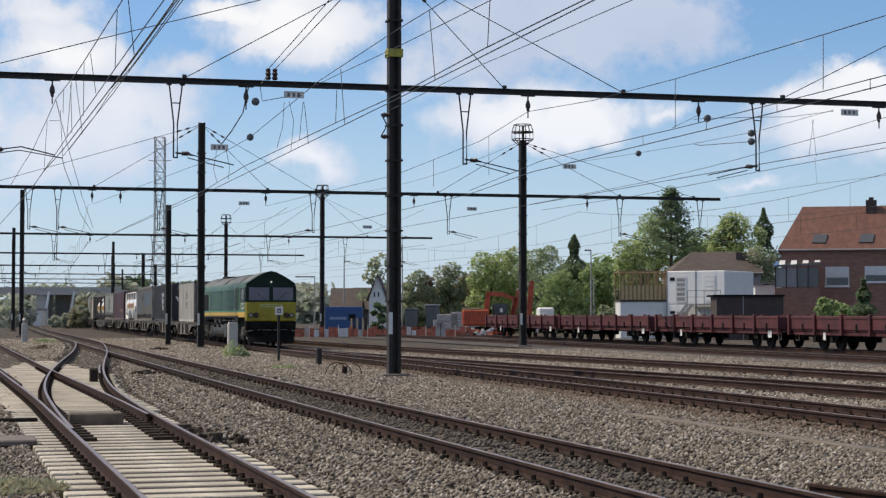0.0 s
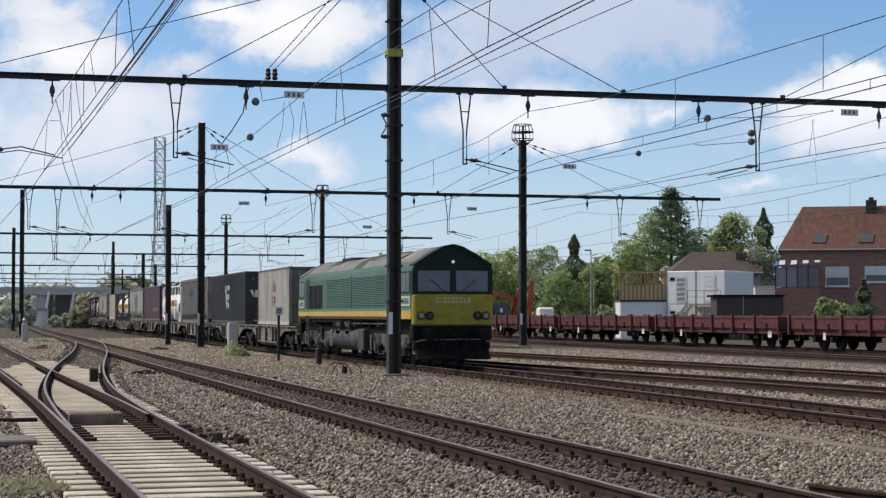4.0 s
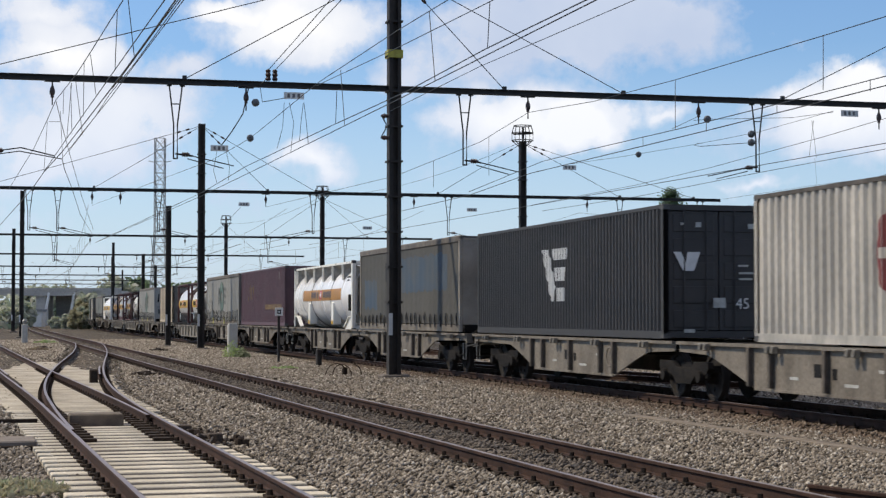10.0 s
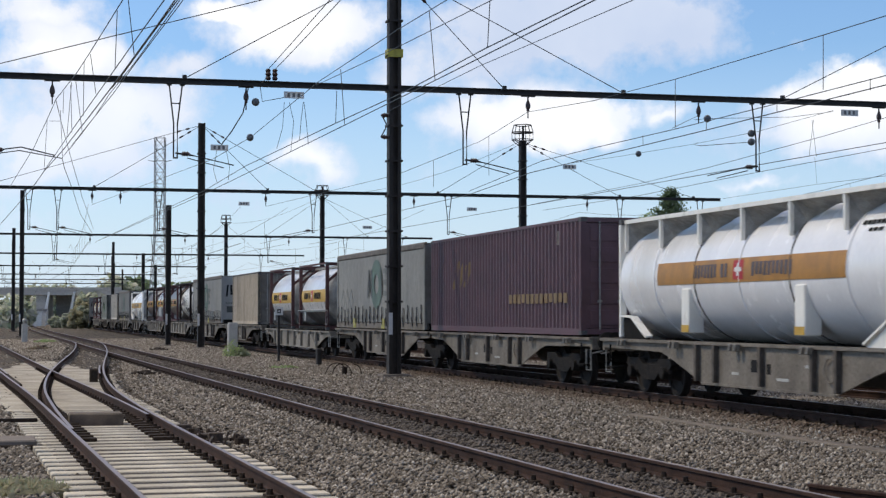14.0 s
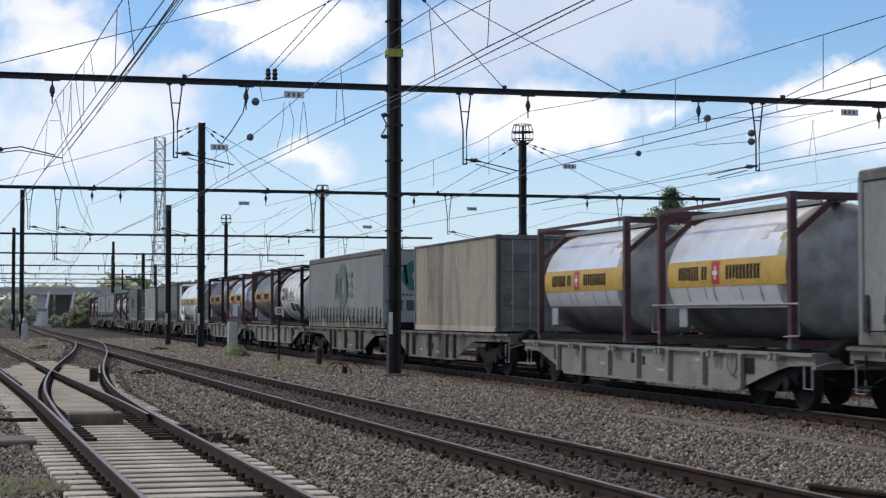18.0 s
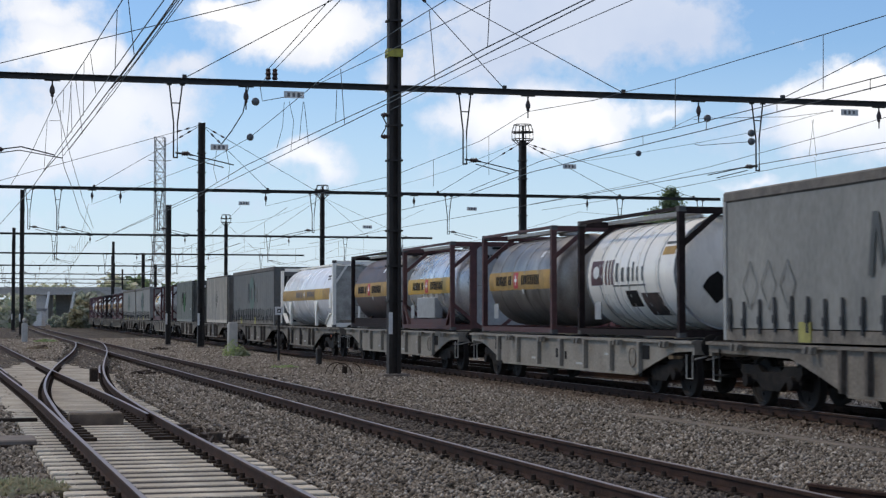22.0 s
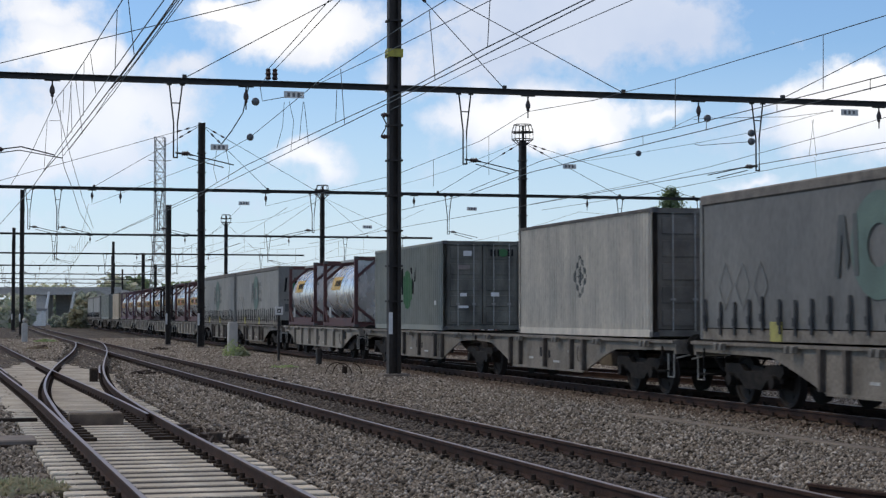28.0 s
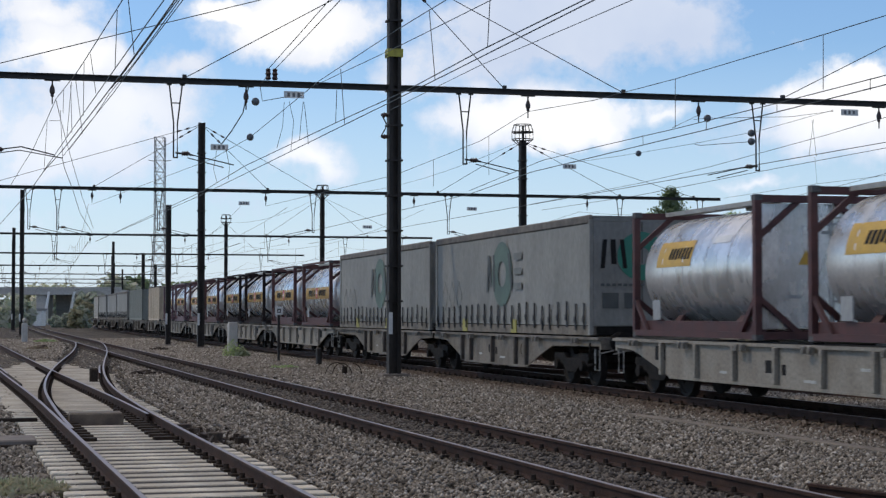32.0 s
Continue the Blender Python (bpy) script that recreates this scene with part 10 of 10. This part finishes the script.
def red_wagon(x0, x1):
    """Low-sided two-axle wagon; x0 and x1 are the ends of its floor."""
    c, hl = (x0 + x1) / 2, (x1 - x0) / 2
    w = thing("low_sided_wagon", "dull red low-sided wagon standing in the siding", "wagon", "standing red wagons", m=Matrix.Translation((c, 39.0, 0)))
    part("floor", MB().box(-hl, hl, -1.35, 1.35, 0.86, 0.95), M_REDWAGON, w)
    n = 6
    for s in (-1, 1):
        for i in range(n):
            a = -hl + 2 * hl * i / n
            b = a + 2 * hl / n
            part("side_board", bevelled(MB().box(a + 0.07, b - 0.07, *sorted((s * 1.35, s * 1.41)), 0.93, 1.56), 0.02), M_REDWAGON, w)
            part("stake", bevelled(MB().box(a - 0.085, a + 0.085, *sorted((s * 1.38, s * 1.53)), 0.66, 1.64), 0.02), M_REDWAGON, w)
            part("hinge", MB().box((a + b) / 2 - 0.06, (a + b) / 2 + 0.06, *sorted((s * 1.41, s * 1.45)), 0.8, 1.2), M_UNDER, w)
            part("top_strip", MB().box(a + 0.09, b - 0.09, *sorted((s * 1.41, s * 1.44)), 1.44, 1.54), M_REDWAGON, w)
        part("solebar", MB().box(-hl, hl, *sorted((s * 1.2, s * 1.3)), 0.68, 0.92), M_REDWAGON, w)
        part("label_plate", MB().box(hl - 1.4, hl - 1.0, *sorted((s * 1.3, s * 1.31)), 0.5, 0.85), M_PALE, w, "pale notice plate")
        part("label_plate", MB().box(-hl + 3.2, -hl + 3.45, *sorted((s * 1.3, s * 1.31)), 0.45, 0.8), M_PALE, w)
        part("stake", MB().box(hl - 0.06, hl + 0.06, *sorted((s * 1.38, s * 1.47)), 0.72, 1.62), M_REDWAGON, w)
    for e in (-1, 1):
        part("end_board", MB().box(*sorted((e * hl, e * (hl - 0.06))), -1.35, 1.35, 0.95, 1.5), M_REDWAGON, w)
        buffers(w, e * hl, e)
        for q in (2.2, 3.9):
            part("wheelset", WHEELSET, None, w, at=Matrix.Translation((e * (hl - q), 0, 0.455)))
        for s in (-1, 1):
            for q in (2.2, 3.9):
                x = e * (hl - q)
                part("axle_guard", MB().plate([(x - 0.55, 0.78), (x + 0.55, 0.78), (x + 0.16, 0.34), (x - 0.16, 0.34)], *sorted((s * 1.05, s * 1.14))), M_UNDER, w)
                part("axle_box", bevelled(MB().box(x - 0.14, x + 0.14, *sorted((s * 1.14, s * 1.26)), 0.34, 0.6), 0.02), M_UNDER, w)
            part("brake_gear", MB().box(e * (hl - 3.05) - 0.25, e * (hl - 3.05) + 0.25, *sorted((s * 1.1, s * 1.2)), 0.42, 0.7), M_UNDER, w)
    part("underframe", MB().box(-hl + 0.3, hl - 0.3, -0.9, 0.9, 0.62, 0.86), M_UNDER, w)


for a, b in ((-130.0, -113.6), (-112.3, -96.2), (-94.9, -79.0), (-77.7, -61.8), (-60.5, -44.5)):
    red_wagon(a, b)


def pylon():
    p = thing("lattice_pylon", "tall grey lattice power pylon far off", "pylon", m=site(-64.26, 400, GROUND))
    H = 42.1
    br = MB()
    hw = lambda z: 2.3 - 1.2 * min(1, z / (H * 0.5)) if z < H * 0.5 else 1.1
    zs = [H * i / 16 for i in range(17)]
    for sx in (-1, 1):
        for sy in (-1, 1):
            part("leg", MB().path([(sx * hw(z), sy * hw(z), z) for z in zs], 0.09, 5), M_GREY, p)
    for i in range(16):
        a, b = zs[i], zs[i + 1]
        for sx, sy, tx, ty in ((-1, -1, 1, -1), (1, -1, 1, 1), (1, 1, -1, 1), (-1, 1, -1, -1)):
            br.tube((sx * hw(a), sy * hw(a), a), (tx * hw(b), ty * hw(b), b), 0.05, n=4)
            br.tube((tx * hw(a), ty * hw(a), a), (sx * hw(b), sy * hw(b), b), 0.05, n=4)
            br.tube((sx * hw(b), sy * hw(b), b), (tx * hw(b), ty * hw(b), b), 0.05, n=4)
    tagged(part("lattice", br, M_GREY, p, "crossed lattice bars"), kind="stuff")
    for z in (H * 0.72, H * 0.87):
        part("crossarm", MB().beam((-1.1, 0, z), (-2.6, 0, z + 0.3), 0.15, 0.15).beam((1.1, 0, z), (2.6, 0, z + 0.3), 0.15, 0.15), M_GREY, p)


pylon()


def bridge():
    b = thing("road_bridge", "grey concrete road bridge at the yard's end", "bridge", m=site(-71.7, 330, GROUND))
    zt, zb = 6.51, 5.56
    part("deck", MB().box(-17.42, 11.62, 0, 8, zb, zt), M_BLOCK, b, "concrete deck")
    part("parapet", MB().box(-17.42, 11.62, -0.1, 0.1, zt, zt + 0.5), M_BLOCK, b)
    part("abutment", MB().box(-4.44, -2.64, 0.5, 7, 0, zb), M_BLOCK, b)
    part("wall", MB().box(-2.01, 2.22, 6.5, 7, 0, zb), M_BLOCK, b, "grey wall in the bridge's shade")
    for x in (-2.22, 2.53):
        part("pier", MB().add([(x - 0.45, -0.2, 3.03), (x + 0.05, -0.2, 3.03), (x + 0.55, -0.2, zb + 0.6), (x + 0.1, -0.2, zb + 0.6), (x - 0.45, 0.5, 3.03), (x + 0.05, 0.5, 3.03), (x + 0.55, 0.5, zb + 0.6), (x + 0.1, 0.5, zb + 0.6)], [(0, 1, 2, 3), (7, 6, 5, 4), (0, 4, 5, 1), (1, 5, 6, 2), (2, 6, 7, 3), (3, 7, 4, 0)]), M_CABIN, b, "slanting white pier")
        part("pier_foot", MB().box(x - 0.6, x + 0.2, -0.2, 0.6, 0, 3.03), M_BLOCK, b)
    k = thing("trackside_kiosk", "pale low kiosk beside the far tracks", "kiosk", m=site(-67.37, 290, GROUND))
    part("wall", MB().box(-1.5, 1.5, 0, 3, 0, 2.51), M_PALE, k)
    part("roof", MB().box(-1.7, 1.7, -0.2, 3.2, 2.51, 2.89), M_GREY, k)


bridge()

# ---- small things on the near ground ----
def post(x, y, top, w, label, name="concrete_post", material=None):
    p = thing(name, label, "post", "trackside posts", m=Matrix.Translation((x, y, 0)))
    part("shaft", bevelled(MB().box(-w / 2, w / 2, -w / 2, w / 2, GROUND - 0.1, top), 0.04), material or M_BLOCK, p)
    return p


q = post(-78.3, 10.88, 1.25, 0.42, "pale square concrete post with a worn top")
part("cap", bevelled(MB().box(-0.19, 0.19, -0.19, 0.19, 1.25, 1.3), 0.02), M_BLOCK, q)
q = post(-119.8, 2.9, 1.05, 0.4, "pale square concrete post beside the mast")
part("lamp", MB().lathe([(0, 0.08), (0.1, 0.14), (0.25, 0.15), (0.35, 0.08)], Matrix.Translation((0, 0, 1.05)) @ Matrix.Rotation(radians(-90), 4, "Y"), 12), M_CHROME, q, "grey lamp head on top")
post(-63.6, 14.1 - 2.1, 0.42, 0.2, "short grey cable post behind the mast", "cable_post", M_MAST)

s = thing("track_sign", "small square white track sign on a dark post", "sign", m=Matrix.Translation((-68.5, 11.33, 0)))
part("post", MB().box(-0.045, 0.045, -0.045, 0.045, GROUND - 0.1, 1.7), M_MAST, s)
part("plate", bevelled(MB().box(0.05, 0.07, -0.16, 0.16, 1.62, 1.94), 0.01), M_WHITE, s, "square white plate")
part("figure", MB().box(0.071, 0.076, -0.07, 0.07, 1.7, 1.86), M_BLACK, s, "dark figure bar")
part("figure_hole", MB().box(0.077, 0.08, -0.03, 0.03, 1.74, 1.81), M_WHITE, s)


def weeds(x, y, r, hgt, n, kind, seed, label, name="weeds"):
    rg = np.random.RandomState(seed)
    a, q = rg.uniform(0, 2 * math.pi, n), rg.uniform(0, 1, n) ** 0.7 * r
    z = rg.uniform(0, 1, n) * hgt * (1 - 0.6 * q / r)
    pts = np.stack([x + q * np.cos(a), y + q * np.sin(a), GROUND + 0.02 + z], 1)
    tagged(new(name, leaves(pts, 0.045, LEAF[kind], rg, name, droop=-0.45)), label, "weeds", kind="stuff")


weeds(-77.3, 10.75, 0.45, 0.85, 330, "light", 3, "tuft of green weeds beside the concrete post")
weeds(-77.0, 11.15, 0.35, 0.5, 400, "pale", 4, "tuft of dry weeds beside the post")
weeds(-60.5, 10.2, 0.5, 0.12, 160, "green", 5, "low green weeds in the gravel")
weeds(-19.08, 0.24, 0.62, 0.1, 2400, "pale", 6, "patch of dry grass in the gravel at the trackside")
weeds(-18.93, 0.39, 0.55, 0.13, 1500, "dry", 7, "patch of green grass at the trackside")
weeds(-119.0, 4.2, 0.8, 0.3, 500, "green", 8, "low weeds between the tracks")
weeds(-95.0, 3.0, 0.6, 0.25, 400, "brown", 9, "brown weeds between the tracks")

# bent wire hoops left in the gravel
h = thing("wire_hoops", "rusty bent wire hoops lying in the gravel", "scrap wire", m=Matrix.Translation((-53.6, 10.9, GROUND)))
for k, (dy, r, lean) in enumerate(((-0.25, 0.33, 0.4), (-0.05, 0.3, -0.3), (0.25, 0.3, 0.5))):
    part("hoop", MB().path([(lean * 0.3 * math.sin(math.pi * i / 10), dy + r * math.cos(math.pi * i / 10), 0.02 + 1.15 * r * math.sin(math.pi * i / 10)) for i in range(11 if k < 2 else 6)], 0.016, 6), M_CLIP, h)
part("weight", bevelled(MB().box(-0.08, 0.08, -0.05, 0.1, 0, 0.28), 0.03), M_CLIP, h)


# turnout gear
b = thing("drive_cover", "brown steel cover plate between the turnout rails", "cover plate", m=Matrix.Translation((-29.8, 1.86, 0)))
part("lid", bevelled(MB().box(-0.3, 0.3, -0.42, 0.45, -0.16, 0.02), 0.025), mat("weathered_lid", (0.17, 0.135, 0.1), 0.85, 0, 0.3, 4), b)
part("front_plate", MB().box(0.3, 0.32, -0.42, 0.45, -0.2, 0.0), mat("weathered_board", (0.2, 0.15, 0.11), 0.85, 0, 0.3, 4), b)


M_GEAR = mat("rusty_gear", (0.105, 0.075, 0.055), 0.85, 0, 0.4, 12, 0.2)


def lever_set(x, y, seed, label):
    """Signal rods, cranks and small boxes beside a turnout."""
    rg = random.Random(seed)
    t = thing("point_gear", label, "point gear", "point gear", m=Matrix.Translation((x, y, GROUND)) @ Matrix.Scale(0.75, 4))
    part("base", bevelled(MB().box(-0.5, 0.5, -0.3, 0.3, 0, 0.07), 0.01), M_CLIP, t)
    part("crank_box", bevelled(MB().box(-0.42, -0.1, -0.2, 0.05, 0.07, 0.22), 0.02), M_GEAR, t, "rusty crank housing")
    part("crank_box", bevelled(MB().box(0.1, 0.36, -0.05, 0.22, 0.07, 0.27), 0.02), M_GEAR, t)
    for k in range(3):
        part("rod", MB().tube((-0.3 + 0.2 * k, -0.55, 0.1 + 0.03 * k), (-0.25 + 0.2 * k, 0.35, 0.12), 0.018, n=6), M_GEAR, t)
    part("long_rod", MB().tube((0.2, 0.05, 0.2), (1.5, -0.2, 0.14), 0.022, n=8), M_GEAR, t)
    for k in range(20):
        a, c = rg.uniform(-0.7, 0.9), rg.uniform(-0.45, 0.6)
        m = Matrix.Translation((a, c, 0.05)) @ Matrix.Rotation(rg.uniform(-0.6, 0.6), 4, "Z")
        part("bracket", bevelled(MB().box(0, rg.uniform(0.05, 0.16), 0, rg.uniform(0.05, 0.12), 0, rg.uniform(0.05, 0.17), m), 0.01), M_GEAR if k % 3 else M_CLIP, t)
    for k in range(4):
        a = rg.uniform(-0.5, 0.6)
        part("bolt_stand", MB().tube((a, rg.uniform(-0.3, 0.4), 0.05), (a, rg.uniform(-0.3, 0.4), rg.uniform(0.22, 0.32)), 0.02, n=6), M_GEAR, t)


lever_set(-27.4, 2.98, 1, "dark cranks and rods of a turnout beside the rail")
lever_set(-25.4, 3.2, 2, "rusty crank set of a turnout in the gravel")
lever_set(-54.5, 4.9, 3, "small dark crank set in the gravel")
lever_set(-100.0, 3.4, 4, "small dark crank set between far tracks")
lever_set(-92.0, 8.9, 5, "small rusty gear beside the line")
c = thing("cable_trough_lid", "grey concrete cable trough lid beside the turnout", "trough lid", m=Matrix.Translation((-25.60, 0.51, GROUND)))
part("slab", bevelled(MB().box(-0.75, 0.3, -0.7, 0.28, 0.0, 0.13), 0.02), M_CONCRETE, c)
part("dark_lid", bevelled(MB().box(0.31, 0.36, -0.7, 0.26, 0.0, 0.07), 0.015), M_CLIP, c, "dark steel edge")
for q in (-0.45, -0.05):
    part("bolt", MB().tube((-0.2, q, 0.06), (-0.2, q, 0.11), 0.05, n=8), M_CLIP, c)
z = thing("point_rod", "dark steel point rod across the gravel", "point rod", m=Matrix.Translation((-30.85, 0.52, GROUND + 0.06)))
part("bar", MB().box(-0.04, 0.04, -0.9, 0.45, 0.0, 0.06), M_CLIP, z)
d = thing("loose_board", "long weathered board half buried along the track", "board", m=Matrix.Translation((-30.0, 11.55, GROUND)) @ Matrix.Rotation(radians(1.0), 4, "Z"))
part("board", bevelled(MB().box(-0.5, 9.0, -0.12, 0.12, 0.0, 0.07), 0.01), mat("cable_duct", (0.2, 0.165, 0.13), 0.9, 0, 0.2, 3, 0.2), d)
e = thing("rail_offcut", "rusty rail offcut lying beside the track", "rail offcut", m=Matrix.Translation((-14.9, 8.55, GROUND + 0.17)) @ Matrix.Rotation(radians(14), 4, "Z"))
part("bar", MB().sweep(RAIL_PROF, [(Vector((-1.6, 0, 0)), Vector((0, 1, 0)), Vector((0, 0, 1))), (Vector((2.4, 0, 0)), Vector((0, 1, 0)), Vector((0, 0, 1)))]), M_RAIL, e)


# dark slide chairs that darken the shadowed gap under the switch blades, a check bar and a balance weight
gear = thing("switch_gear", "dark slide chairs that darken the shadowed blade gap", "switch gear", "point gear")
for k in range(17):
    x = -35.4 + 0.6 * k
    for yy in (path_c1(x) - 0.53, path_c2(x) + 0.53):
        part("slide_chair", MB().box(x - 0.11, x + 0.11, yy - 0.15, yy + 0.15, -0.172, -0.125), M_CLIP, gear)
g = thing("check_bar", "short dark check rail beside the turnout", "check rail", m=Matrix.Translation((-49.10, 0.81, 0)) @ Matrix.Rotation(0.0268, 4, "Z"))
part("bar", bevelled(MB().box(-5.60, 5.60, -0.05, 0.05, -0.16, -0.02), 0.012), M_CLIP, g)
g = thing("balance_weight", "dark leaning balance weight beside the switch blade", "weight", "point gear", m=Matrix.Translation((-48.25, 2.98, GROUND)))
part("plate", bevelled(MB().plate([(-0.1, 0.0), (0.12, 0.0), (0.02, 0.42), (-0.12, 0.44)], -0.11, 0.11), 0.03), M_CLIP, g)
part("stem", MB().tube((0.0, 0.0, 0.05), (0.0, 0.5, 0.08), 0.03, n=8), M_CLIP, g)


def motions():
    """Drives every vehicle and its load along the running line and turns the wheels."""
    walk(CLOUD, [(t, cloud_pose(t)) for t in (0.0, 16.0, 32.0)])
    for ob, station, off in MOVERS:
        walk(ob, [(t, train_pose(station, t) @ off) for t in TIMES])
    ticks = [0.064 * i for i in range(501)]
    for ob, at, radius in WHEELS:
        walk(ob, [(t, at @ Matrix.Rotation((run(t) - run(0)) / radius, 4, "Y")) for t in ticks])


motions()
